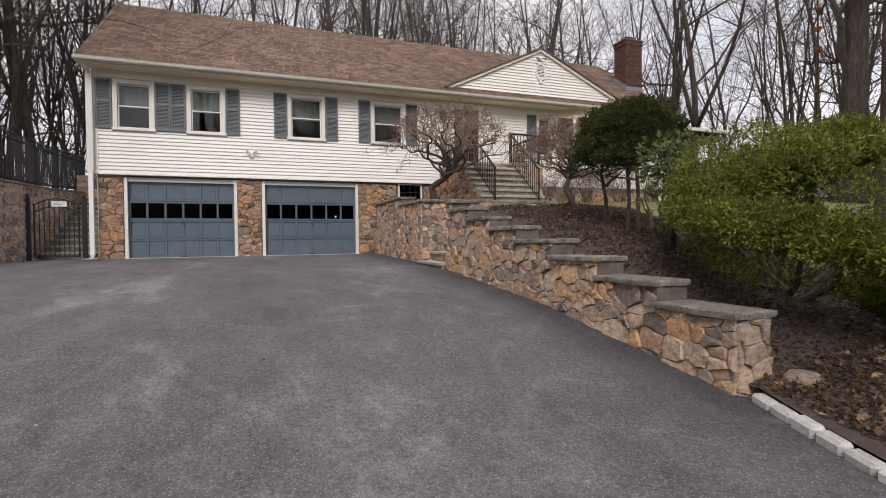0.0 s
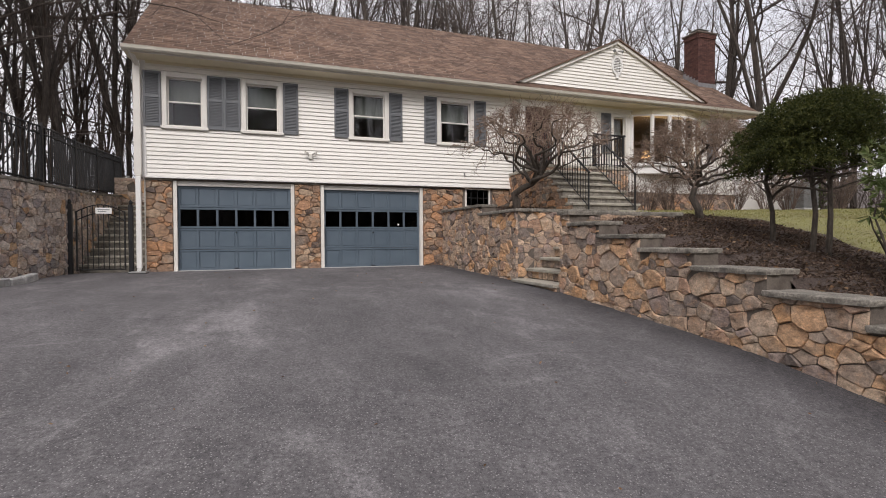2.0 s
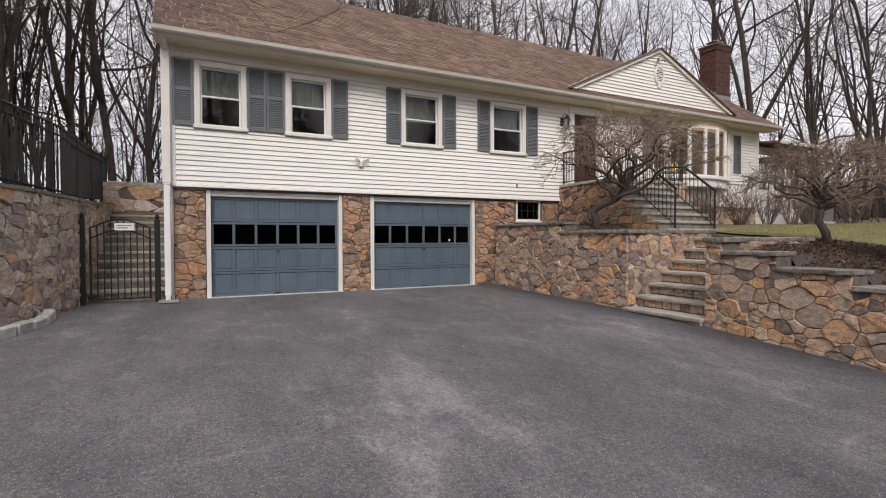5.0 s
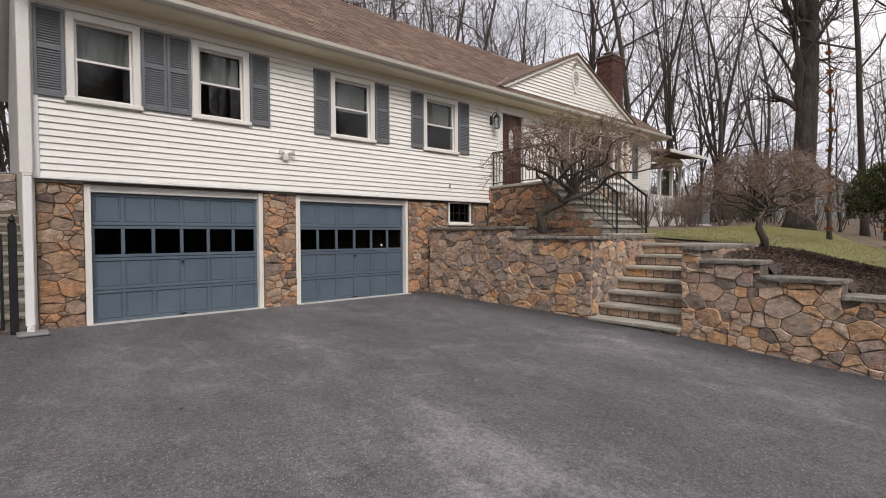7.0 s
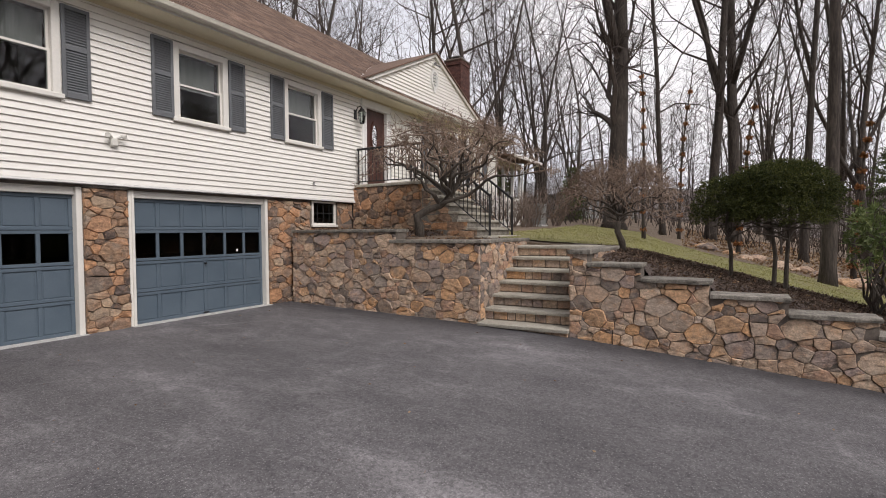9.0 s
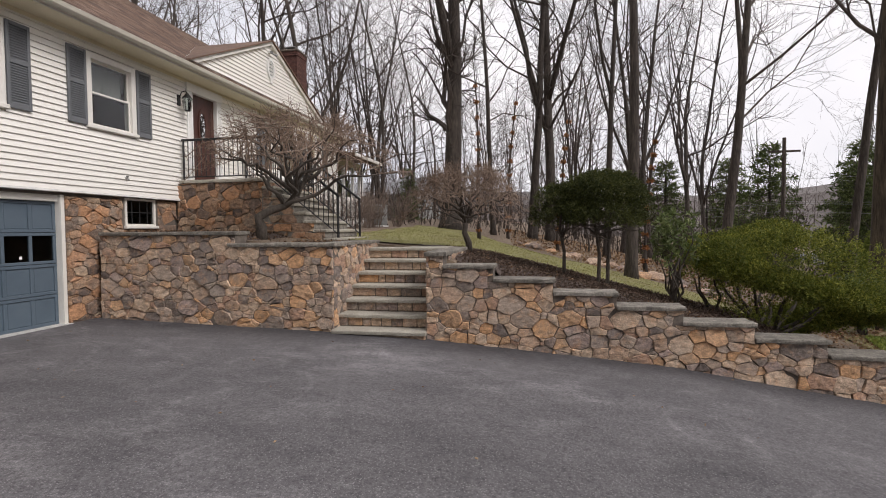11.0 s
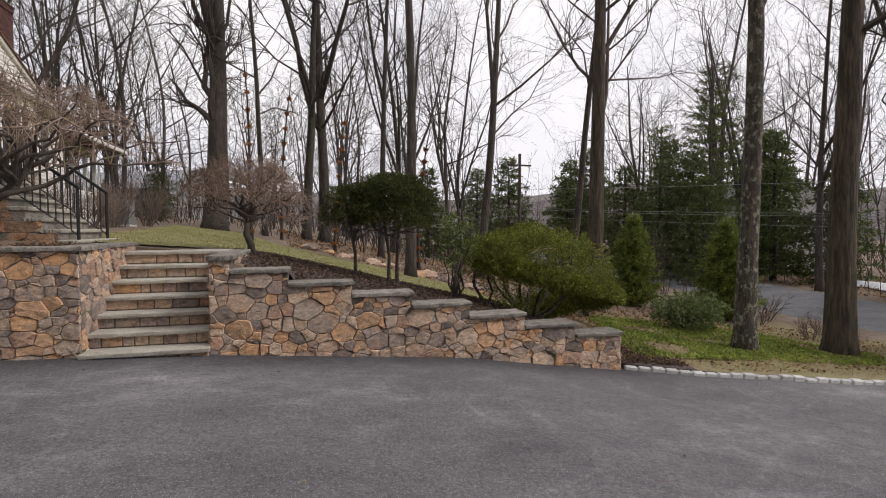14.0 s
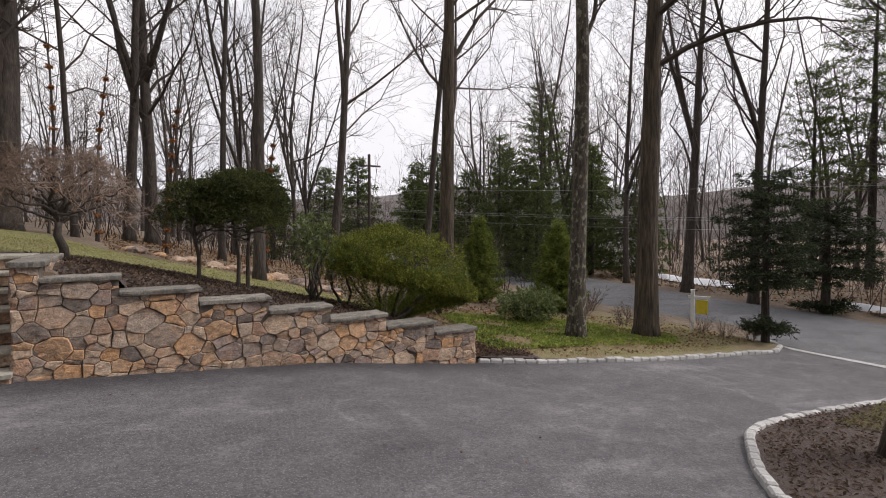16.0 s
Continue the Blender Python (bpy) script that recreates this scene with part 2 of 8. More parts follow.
def asphalt_material(name, base, light, patches=0.5, edge=False):
    """Worn sealed asphalt: stone grit, pale dusty wear, thin curved scuffs and dark sealer blotches."""
    m, N, L, B = node_mat(name)
    worn = noise_node(N, L, 0.6, 9, 0.72, (1.0, 0.5, 1))
    blotch = noise_node(N, L, 7.5, 12, 0.92, (1, 0.4, 1))
    dust = noise_node(N, L, 1.7, 10, 0.78, (1, 0.7, 1))
    grit = noise_node(N, L, 27, 8, 0.95)
    speck = N.new("ShaderNodeTexVoronoi")
    speck.inputs["Scale"].default_value = 42
    tc = N.new("ShaderNodeTexCoord")
    L.new(tc.outputs["Object"], speck.inputs["Vector"])
    col = ramp(N, L, worn.outputs["Fac"], [(0.34, tuple(c * 0.72 for c in base)), (0.56, base), (0.68, tuple(c * 1.3 for c in base))])
    mask = ramp(N, L, mix(N, L, "MULTIPLY", 1.0, worn.outputs["Fac"], blotch.outputs["Fac"]), [(0.285, (0,) * 3), (0.36, (patches,) * 3)])
    col = mix(N, L, "MIX", mask, col, light)
    if edge:
        # scuffs: thin wandering lines where a smooth noise crosses its middle, broken up by a finer one
        for scale, stretch, lo, hi, strength in ((0.30, (1.0, 0.5, 1), 0.490, 0.50, 0.36), (0.42, (0.6, 1.0, 1), 0.53, 0.539, 0.30), (0.62, (0.9, 0.5, 1), 0.455, 0.462, 0.26)):
            line = noise_node(N, L, scale, 1.2, 0.45, stretch)
            mid = (lo + hi) / 2
            ridge = ramp(N, L, line.outputs["Fac"], [(lo - 0.006, (0,) * 3), (mid, (1,) * 3), (hi + 0.006, (0,) * 3)])
            broken = ramp(N, L, mix(N, L, "MULTIPLY", 1.0, dust.outputs["Fac"], blotch.outputs["Fac"]), [(0.20, (0,) * 3), (0.34, (strength,) * 3)])
            col = mix(N, L, "MIX", mix(N, L, "MULTIPLY", 1.0, ridge, broken), col, light)
    col = mix(N, L, "MULTIPLY", 0.55, col, ramp(N, L, dust.outputs["Fac"], [(0.36, (0.62, 0.62, 0.64)), (0.5, (1.0,) * 3), (0.66, (1.3,) * 3)]))
    col = mix(N, L, "MULTIPLY", 0.9, col, ramp(N, L, grit.outputs["Fac"], [(0.36, (0.22,) * 3), (0.64, (1.85,) * 3)]))
    col = mix(N, L, "MIX", ramp(N, L, speck.outputs["Distance"], [(0.12, (0.75,) * 3), (0.28, (0,) * 3)]), col, (0.33, 0.318, 0.315))
    if edge:   # the colour drops to half towards the wall, along a noise-broken edge
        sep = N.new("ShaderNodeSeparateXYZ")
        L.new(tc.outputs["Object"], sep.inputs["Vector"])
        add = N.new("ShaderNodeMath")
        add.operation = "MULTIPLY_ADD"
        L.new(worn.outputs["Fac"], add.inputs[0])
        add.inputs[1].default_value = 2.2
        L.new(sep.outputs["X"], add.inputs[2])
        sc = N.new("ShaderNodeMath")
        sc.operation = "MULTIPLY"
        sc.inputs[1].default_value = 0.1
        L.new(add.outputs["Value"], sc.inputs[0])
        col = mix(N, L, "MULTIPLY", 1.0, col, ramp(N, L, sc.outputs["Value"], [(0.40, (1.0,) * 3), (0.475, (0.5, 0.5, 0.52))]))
    L.new(col, B.inputs["Base Color"])
    B.inputs["Roughness"].default_value = 0.85
    B.inputs["Specular IOR Level"].default_value = 0.3
    add_bump(N, L, B, mix(N, L, "MIX", 0.5, grit.outputs["Fac"], speck.outputs["Distance"]), 0.75, 0.007)
    return m


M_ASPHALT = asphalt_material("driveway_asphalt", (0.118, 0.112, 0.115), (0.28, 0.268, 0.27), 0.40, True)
M_ROAD = asphalt_material("road_asphalt", (0.13, 0.13, 0.133), (0.20, 0.20, 0.20), 0.4)


def ground_material(name, stops, scale, fine_stops, bump=0.6):
    m, N, L, B = node_mat(name)
    big = noise_node(N, L, scale, 6, 0.65)
    mid = noise_node(N, L, scale * 7, 5, 0.7)
    fine = noise_node(N, L, 55, 4, 0.75)
    col = ramp(N, L, mix(N, L, "MIX", 0.4, big.outputs["Fac"], mid.outputs["Fac"]), stops)
    col = mix(N, L, "MULTIPLY", 1.0, col, ramp(N, L, fine.outputs["Fac"], fine_stops))
    L.new(col, B.inputs["Base Color"])
    B.inputs["Roughness"].default_value = 0.95
    add_bump(N, L, B, fine.outputs["Fac"], bump, 0.03)
    return m


M_GROUND = ground_material("woodland_floor", [(0.35, (0.135, 0.098, 0.069)), (0.5, (0.215, 0.165, 0.12)), (0.64, (0.31, 0.245, 0.18))], 0.35, [(0.3, (0.5, 0.46, 0.42)), (0.7, (1.1, 1.08, 1.05))])
M_LAWN = ground_material("mossy_lawn", [(0.36, (0.26, 0.205, 0.12)), (0.5, (0.275, 0.26, 0.11)), (0.64, (0.335, 0.32, 0.12))], 0.5, [(0.3, (0.6, 0.62, 0.55)), (0.7, (1.1, 1.1, 1.1))])
M_BED = ground_material("mulch_bed", [(0.3, (0.075, 0.056, 0.048)), (0.7, (0.15, 0.115, 0.10))], 1.2, [(0.3, (0.45, 0.42, 0.4)), (0.7, (1.3, 1.28, 1.25))], 1.0)
M_VERGE = ground_material("verge_turf", [(0.34, (0.19, 0.138, 0.085)), (0.48, (0.25, 0.20, 0.115)), (0.62, (0.235, 0.225, 0.09))], 0.9, [(0.3, (0.5, 0.5, 0.46)), (0.7, (1.2, 1.2, 1.15))])
M_SNOW = surface("old_snow", (0.74, 0.75, 0.78), (0.85, 0.86, 0.88), 3, 30, 0.6, 0.3, 0.02, wear=0.1)


def shingle_material():
    m, N, L, B = node_mat("brown_shingle")
    geo = N.new("ShaderNodeNewGeometry")
    big = noise_node(N, L, 0.8, 5, 0.6, (1, 1, 1))
    streak = noise_node(N, L, 3.0, 4, 0.6, (2.5, 0.3, 0.3))
    fine = noise_node(N, L, 110, 2, 0.8)
    col = ramp(N, L, geo.outputs["Random Per Island"], [(0.0, (0.110, 0.068, 0.047)), (0.4, (0.158, 0.099, 0.069)), (0.75, (0.190, 0.121, 0.086)), (1.0, (0.240, 0.160, 0.118))])
    col = mix(N, L, "MULTIPLY", 0.8, col, ramp(N, L, big.outputs["Fac"], [(0.3, (0.72, 0.72, 0.74)), (0.7, (1.12, 1.1, 1.08))]))
    col = mix(N, L, "MULTIPLY", 0.7, col, ramp(N, L, streak.outputs["Fac"], [(0.35, (0.68, 0.69, 0.7)), (0.65, (1.1, 1.1, 1.1))]))
    col = mix(N, L, "MULTIPLY", 0.7, col, ramp(N, L, fine.outputs["Fac"], [(0.3, (0.6,) * 3), (0.7, (1.3,) * 3)]))
    L.new(col, B.inputs["Base Color"])
    B.inputs["Roughness"].default_value = 0.95
    add_bump(N, L, B, fine.outputs["Fac"], 0.5, 0.003)
    return m


M_SHINGLE = shingle_material()


def glass_material(name, tint=(0.85, 0.9, 0.9), ior=1.6):
    """A thin pane: see-through straight on, mirror-like at a slant."""
    m = bpy.data.materials.new(name)
    m.use_nodes = True
    N, L = m.node_tree.nodes, m.node_tree.links
    N.clear()
    out = N.new("ShaderNodeOutputMaterial")
    tr = N.new("ShaderNodeBsdfTransparent")
    tr.inputs["Color"].default_value = (*tint, 1)
    gl = N.new("ShaderNodeBsdfGlossy")
    gl.inputs["Roughness"].default_value = 0.02
    fr = N.new("ShaderNodeFresnel")
    fr.inputs["IOR"].default_value = ior
    nz = noise_node(N, L, 1.7, 2, 0.5)
    bp = N.new("ShaderNodeBump")
    bp.inputs["Strength"].default_value = 0.05
    bp.inputs["Distance"].default_value = 0.05
    L.new(nz.outputs["Fac"], bp.inputs["Height"])
    L.new(bp.outputs["Normal"], gl.inputs["Normal"])
    ms = N.new("ShaderNodeMixShader")
    L.new(fr.outputs["Fac"], ms.inputs[0])
    L.new(tr.outputs["BSDF"], ms.inputs[1])
    L.new(gl.outputs["BSDF"], ms.inputs[2])
    L.new(ms.outputs["Shader"], out.inputs["Surface"])
    return m


M_GLASS = glass_material("window_glass", (0.80, 0.85, 0.84), 1.75)
M_GLASS_DARK = glass_material("smoked_glass", (0.25, 0.27, 0.28), 1.3)


# ---------------------------------------------------------------- mesh helpers
class Mesh:
    """Gathers vertices and faces; put() links them as one mesh object."""

    def __init__(self):
        self.v, self.f = [], []

    def box(self, x0, x1, y0, y1, z0, z1, bevel=0.0):
        n = len(self.v)
        if bevel <= 0:
            self.v += [(x, y, z) for z in (z0, z1) for y in (y0, y1) for x in (x0, x1)]
            self.f += [tuple(n + i for i in q) for q in ((0, 2, 3, 1), (4, 5, 7, 6), (0, 1, 5, 4), (2, 6, 7, 3), (0, 4, 6, 2), (1, 3, 7, 5))]
            return self
        b = min(bevel, (x1 - x0) * 0.45, (y1 - y0) * 0.45, (z1 - z0) * 0.45)
        cx, cy, cz = (x0 + x1) / 2, (y0 + y1) / 2, (z0 + z1) / 2
        hx, hy, hz = (x1 - x0) / 2, (y1 - y0) / 2, (z1 - z0) / 2
        index = {}
        for sx in (-1, 1):
            for sy in (-1, 1):
                for sz in (-1, 1):
                    for k, (a, c, d) in enumerate(((hx, hy - b, hz - b), (hx - b, hy, hz - b), (hx - b, hy - b, hz))):
                        index[sx, sy, sz, k] = len(self.v)
                        self.v.append((cx + sx * a, cy + sy * c, cz + sz * d))
        S = (-1, 1)
        for s in S:
            self.f.append(tuple(index[s, a, b2, 0] for a, b2 in ((-1, -1), (1, -1), (1, 1), (-1, 1))[::s]))
            self.f.append(tuple(index[a, s, b2, 1] for a, b2 in ((-1, -1), (1, -1), (1, 1), (-1, 1))[::-s]))
            self.f.append(tuple(index[a, b2, s, 2] for a, b2 in ((-1, -1), (1, -1), (1, 1), (-1, 1))[::s]))
        for p in S:
            for q in S:
                self.f.append((index[-1, p, q, 1], index[1, p, q, 1], index[1, p, q, 2], index[-1, p, q, 2]))
                self.f.append((index[p, -1, q, 0], index[p, 1, q, 0], index[p, 1, q, 2], index[p, -1, q, 2]))
                self.f.append((index[p, q, -1, 0], index[p, q, 1, 0], index[p, q, 1, 1], index[p, q, -1, 1]))
                for r in S:
                    pass
        for sx in S:
            for sy in S:
                for sz in S:
                    self.f.append((index[sx, sy, sz, 0], index[sx, sy, sz, 1], index[sx, sy, sz, 2]))
        return self

    def prism(self, outline, a, b):
        """outline: points (x, y, z) of one flat face; a, b: offsets of its two copies."""
        n, k = len(self.v), len(outline)
        for off in (a, b):
            self.v += [tuple(p[i] + off[i] for i in range(3)) for p in outline]
        self.f.append(tuple(range(n, n + k))[::-1])
        self.f.append(tuple(range(n + k, n + 2 * k)))
        self.f += [(n + i, n + (i + 1) % k, n + k + (i + 1) % k, n + k + i) for i in range(k)]
        return self

    def tube(self, path, radii, sides=6, cap=True):
        n0 = len(self.v)
        P = [Vector(p) for p in path]
        rows = []
        prev = None
        for i, p in enumerate(P):
            d = (P[min(i + 1, len(P) - 1)] - P[max(i - 1, 0)])
            if d.length < 1e-9:
                d = Vector((0, 0, 1))
            d.normalize()
            if prev is None:
                ref = Vector((1, 0, 0)) if abs(d.x) < 0.8 else Vector((0, 1, 0))
                u = d.cross(ref).normalized()
            else:
                u = (prev - d * prev.dot(d))
                u = u.normalized() if u.length > 1e-6 else d.orthogonal().normalized()
            prev = u
            w = d.cross(u)
            r = radii[i] if isinstance(radii, (list, tuple)) else radii
            rows.append(len(self.v))
            for k in range(sides):
                a = 2 * math.pi * k / sides
                q = p + u * (math.cos(a) * r) + w * (math.sin(a) * r)
                self.v.append((q.x, q.y, q.z))
        for a, b in zip(rows, rows[1:]):
            self.f += [(a + k, a + (k + 1) % sides, b + (k + 1) % sides, b + k) for k in range(sides)]
        if cap:
            self.f.append(tuple(range(rows[0], rows[0] + sides))[::-1])
            self.f.append(tuple(range(rows[-1], rows[-1] + sides)))
        return self

    def quads(self, V):
        """V: array (n, 4, 3) of loose quads."""
        n = len(self.v)
        self.v += V.reshape(-1, 3).tolist()
        k = np.arange(len(V))[:, None] * 4 + np.arange(4) + n
        self.f += k.tolist()
        return self

    def data(self, name, material, smooth=False):
        me = bpy.data.meshes.new(name)
        me.from_pydata(self.v, [], self.f)
        if smooth:
            me.polygons.foreach_set("use_smooth", [True] * len(me.polygons))
        if material:
            me.materials.append(material)
        me.update()
        return me

    def put(self, name, material, parent=None, label="", smooth=False):
        ob = new(name, self.data(name, material, smooth))
        ob.parent = parent
        return tagged(ob, label)


def thing(name, label, category, x=0.0, y=0.0, z=0.0, group="", kind="", turn=0.0):
    ob = new(name)
    ob.empty_display_size = 0.1
    ob.matrix_basis = pose(x, y, z, 0, 0, turn)
    return tagged(ob, label, category, group, kind)


def structure(name, mesh, material, label="", category=""):
    return tagged(mesh.put(name, material), label, category, "", "structure")


def lerp(x, xs, ys):
    return float(np.interp(x, xs, ys))


# ---------------------------------------------------------------- the lie of the land
DY = (-60, -20, -7, -4, 0, 3.2, 5, 6.2, 8.3, 10.3, 12.7, 16.3)
DZ = (-0.9, -0.7, -0.5, -0.36, -0.02, 0.24, 0.5, 0.68, 0.85, 1.01, 1.09, 1.19)


def drive_z(y):
    return lerp(y, DY, DZ)


def left_edge(y):
    return lerp(y, (-60, 6.5, 8.5, 10.2, 12.2, 14.6, 16.1, 60), (-12, -11.5, -9.5, -8.0, -6.65, -5.8, -5.42, -5.42))


BY = (-60, -18, -8, -4, 0, 2.6, 3.4, 4.5, 6, 7, 8, 9, 10, 12, 14, 20, 40, 80)
BZ = (-0.9, -0.6, -0.45, -0.25, 0.10, 0.33, 0.62, 1.05, 1.42, 1.66, 1.90, 2.12, 2.34, 2.52, 2.66, 2.8, 3.2, 4.0)
FZ = (-0.9, -0.6, -0.45, -0.15, 0.40, 0.85, 1.0, 1.22, 1.50, 1.70, 1.90, 2.10, 2.30, 2.60, 2.85, 3.0, 3.4, 4.2)


def bank_z(x, y):
    """Ground east of the drive: steep beside the retaining wall, gentler farther out."""
    k = min(1.0, max(0.0, (x - 5.0) / 10.0))
    far = min(1.0, max(0.0, (x - 16.0) / 30.0))
    z = lerp(y, BY, BZ) * (1 - k) + lerp(y, BY, FZ) * k
    if y > -6:
        z += far * 0.9 * min(1.0, (y + 6) / 12)
    return z


def land_z(x, y):
    if x < left_edge(y) - 0.2:
        return 3.05 + 0.02 * max(0.0, y - 14) if y > 6 else 3.05 * max(0.0, min(1.0, (y + 12) / 18)) - 0.5 * (1 - max(0.0, min(1.0, (y + 12) / 18)))
    if x > 3.98:
        return bank_z(x, y)
    if y > 16.4:
        return min(3.5, 1.19 + max(0.0, y - 17.0) * 0.5)
    return drive_z(y)


# ---------------------------------------------------------------- ground, drive, road
def build_ground():
    ys = sorted(set([-400, -250, -160, -110, -80, -60, -50, -42, -35] + [round(-30 + i * 1.0, 2) for i in range(27)] + [round(-3.2 + i * 0.4, 2) for i in range(33)]
                    + [9.80, 9.97, 11.68, 11.85] + [round(10.4 + i * 0.3, 2) for i in range(5)] + [round(12.2 + i * 0.4, 2) for i in range(12)] + [17 + i for i in range(12)]
                    + [30, 33, 37, 42, 50, 60, 80, 110, 160, 250, 400]))
    left = [-400, -250, -150, -100, -70, -50, -40, -30, -22, -16, -12, -8, -5, -3, -2, -1, -0.35]
    right = [0.3, 0.6, 1, 1.4, 1.8, 2.2, 2.6, 3, 3.5, 4, 4.5, 5, 5.5, 6, 7, 8, 9, 10, 11.5, 13, 15, 17, 20, 24, 28, 34, 42, 52, 66, 90, 130, 200, 300, 396]
    g = Mesh()
    for y in ys:
        e = left_edge(y)
        xr = 6.3 if 9.97 <= y <= 11.68 else 3.92
        row = [e + d for d in left] + [e - 0.05] + [e + (xr - e) * k / 8 for k in range(1, 8)] + [xr] + [max(xr + 0.02, 3.92 + d) + (0.001 * d if xr > 4 else 0) for d in right]
        for i, x in enumerate(row):
            if i < len(left):
                z = land_z(min(x, e - 0.3), y)
            elif i <= len(left) + 8:
                z = (drive_z(y) if y <= 16.4 else land_z(0, y)) - 0.05
            else:
                z = bank_z(x, y)
            if i > len(left) + 8 and 3.9 < x < 6.4 and 3.2 < y < 9.6:
                z -= 0.32 if x < 4.95 else 0.16     # the bed's soil lies on top
            if i > len(left) + 8 and x < 6.6 and 1.7 <= y <= 3.2:
                z -= 0.14
            far = max(abs(x), abs(y))
            bump = noise.noise((x * 0.35, y * 0.35, 3.1)) * 0.05 + noise.noise((x * 1.4, y * 1.4, 7.7)) * 0.02
            if i > len(left) + 8 and x > 4.4 and not (8.5 < y < 13):
                z += bump * min(1.0, (x - 4.4))
            if far > 90:
                z += (far - 90) * 0.02 * (1 + noise.noise((x * 0.01, y * 0.01, 0)))
            g.v.append((x, y, z))
    w = len(left) + 1 + 7 + 1 + len(right)
    for j in range(len(ys) - 1):
        for i in range(w - 1):
            a = j * w + i
            g.f.append((a, a + 1, a + w + 1, a + w))
    return structure("ground", g, M_GROUND, "brown woodland floor of leaf litter sloping to the road", "ground")


build_ground()


def sheet(name, outline_fn, ys, material, label, category, lift, zfn, nx=8):
    """A sheet over the ground between two edges: outline_fn(y) gives the west and the east edge."""
    m = Mesh()
    for y in ys:
        a, b = outline_fn(y)
        for i in range(nx + 1):
            x = a + (b - a) * i / nx
            m.v.append((x, y, zfn(x, y) + lift))
    for j in range(len(ys) - 1):
        for i in range(nx):
            p = j * (nx + 1) + i
            m.f.append((p, p + 1, p + nx + 2, p + nx + 1))
    return structure(name, m, material, label, category)


KERB_E = [(3.93, 3.05), (3.72, 2.5), (3.54, 1.96), (3.32, 0.9), (3.12, -0.16), (2.98, -1.1), (2.91, -1.86), (2.86, -3.0), (2.77, -4.26), (2.55, -5.6), (2.9, -6.6), (3.6, -7.2)]
ISLAND = [(-6.5, 2.6), (-5.2, 3.3), (-4.0, 3.82), (-3.0, 4.06), (-2.3, 4.08), (-1.87, 3.94), (-1.66, 3.68), (-1.38, 3.34), (-1.15, 2.98), (-0.93, 2.62), (-0.69, 2.2),
          (-0.57, 1.64), (-0.53, 1.0), (-0.55, 0.38), (-0.63, -0.95), (-0.73, -2.21), (-0.9, -4.0), (-1.4, -5.6), (-2.6, -6.6)]


def drive_edges(y):
    e = left_edge(y) - 0.02
    if y > 3.1:
        b = 3.9
    else:
        pts = sorted((p[1], p[0]) for p in KERB_E)
        b = lerp(y, [p[0] for p in pts], [p[1] for p in pts])
    return max(e, -40), b


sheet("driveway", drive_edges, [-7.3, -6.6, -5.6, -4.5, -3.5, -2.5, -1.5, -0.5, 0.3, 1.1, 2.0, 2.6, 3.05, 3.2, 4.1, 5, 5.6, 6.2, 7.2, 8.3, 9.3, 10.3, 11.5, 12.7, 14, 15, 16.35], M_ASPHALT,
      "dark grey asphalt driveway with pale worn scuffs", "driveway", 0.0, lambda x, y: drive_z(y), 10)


road = Mesh()
RX = [-120, -60, -30, -10, 0, 5, 10, 15, 20, 26, 34, 45, 60, 90, 140]
for x in RX:
    near = -6.6 - 0.24 * (x - 2.2) + (0.002 * max(0, x - 20) ** 2)
    for d in (0, 2.2, 4.6, 6.8):
        road.v.append((x + d * 0.2, near - d, -0.47 + (0.03 if 0 < d < 6 else 0)))
for j in range(len(RX) - 1):
    for i in range(3):
        a = j * 4 + i
        road.f.append((a, a + 1, a + 5, a + 4))
structure("road", road, M_ROAD, "light grey asphalt road curving away through woods", "road")
apron = Mesh()
for x, y0, y1 in ((-3.0, -6.55, -6.1), (0.0, -6.6, -6.15), (2.5, -7.0, -6.4), (3.2, -7.35, -6.8)):
    apron.v += [(x, y0, drive_z(y0) + 0.012), (x, y1, drive_z(y1) + 0.012)]
for j in range(3):
    apron.f.append((2 * j, 2 * j + 1, 2 * j + 3, 2 * j + 2))
structure("gutter_strip", apron, M_GRANITE, "pale concrete gutter strip where drive meets road", "gutter strip")


def resample(points, step):
    out, carry = [Vector(points[0])], 0.0
    total = 0.0
    seg = []
    for a, b in zip(points, points[1:]):
        a, b = Vector(a), Vector(b)
        seg.append((a, b, (b - a).length))
        total += seg[-1][2]
    n = max(1, round(total / step))
    d = total / n
    want, run = d, 0.0
    for a, b, l in seg:
        while want <= run + l + 1e-6 and len(out) <= n:
            out.append(a.lerp(b, (want - run) / l))
            want += d
        run += l
    return out


def kerb(name, points, label, step=0.24, width=0.12, rise=0.085):
    rng = random.Random(len(points) * 7)
    base = thing(name, label, "kerb", kind="structure")
    pts = resample(points, step)
    for a, b in zip(pts, pts[1:]):
        d = b - a
        ang = math.degrees(math.atan2(d.y, d.x))
        l = d.length
        m = Mesh().box(0.006, l - 0.006, -width / 2 + rng.uniform(-0.008, 0.008), width / 2 + rng.uniform(-0.008, 0.008), -0.12, rise + rng.uniform(-0.018, 0.018), 0.022)
        ob = m.put("granite_block", M_GRANITE, base)
        za, zb = drive_z(a.y), drive_z(b.y)
        ob.matrix_basis = pose(a.x, a.y, za, rng.uniform(-3, 3), -math.degrees(math.atan2(zb - za, l)), ang)
    return base


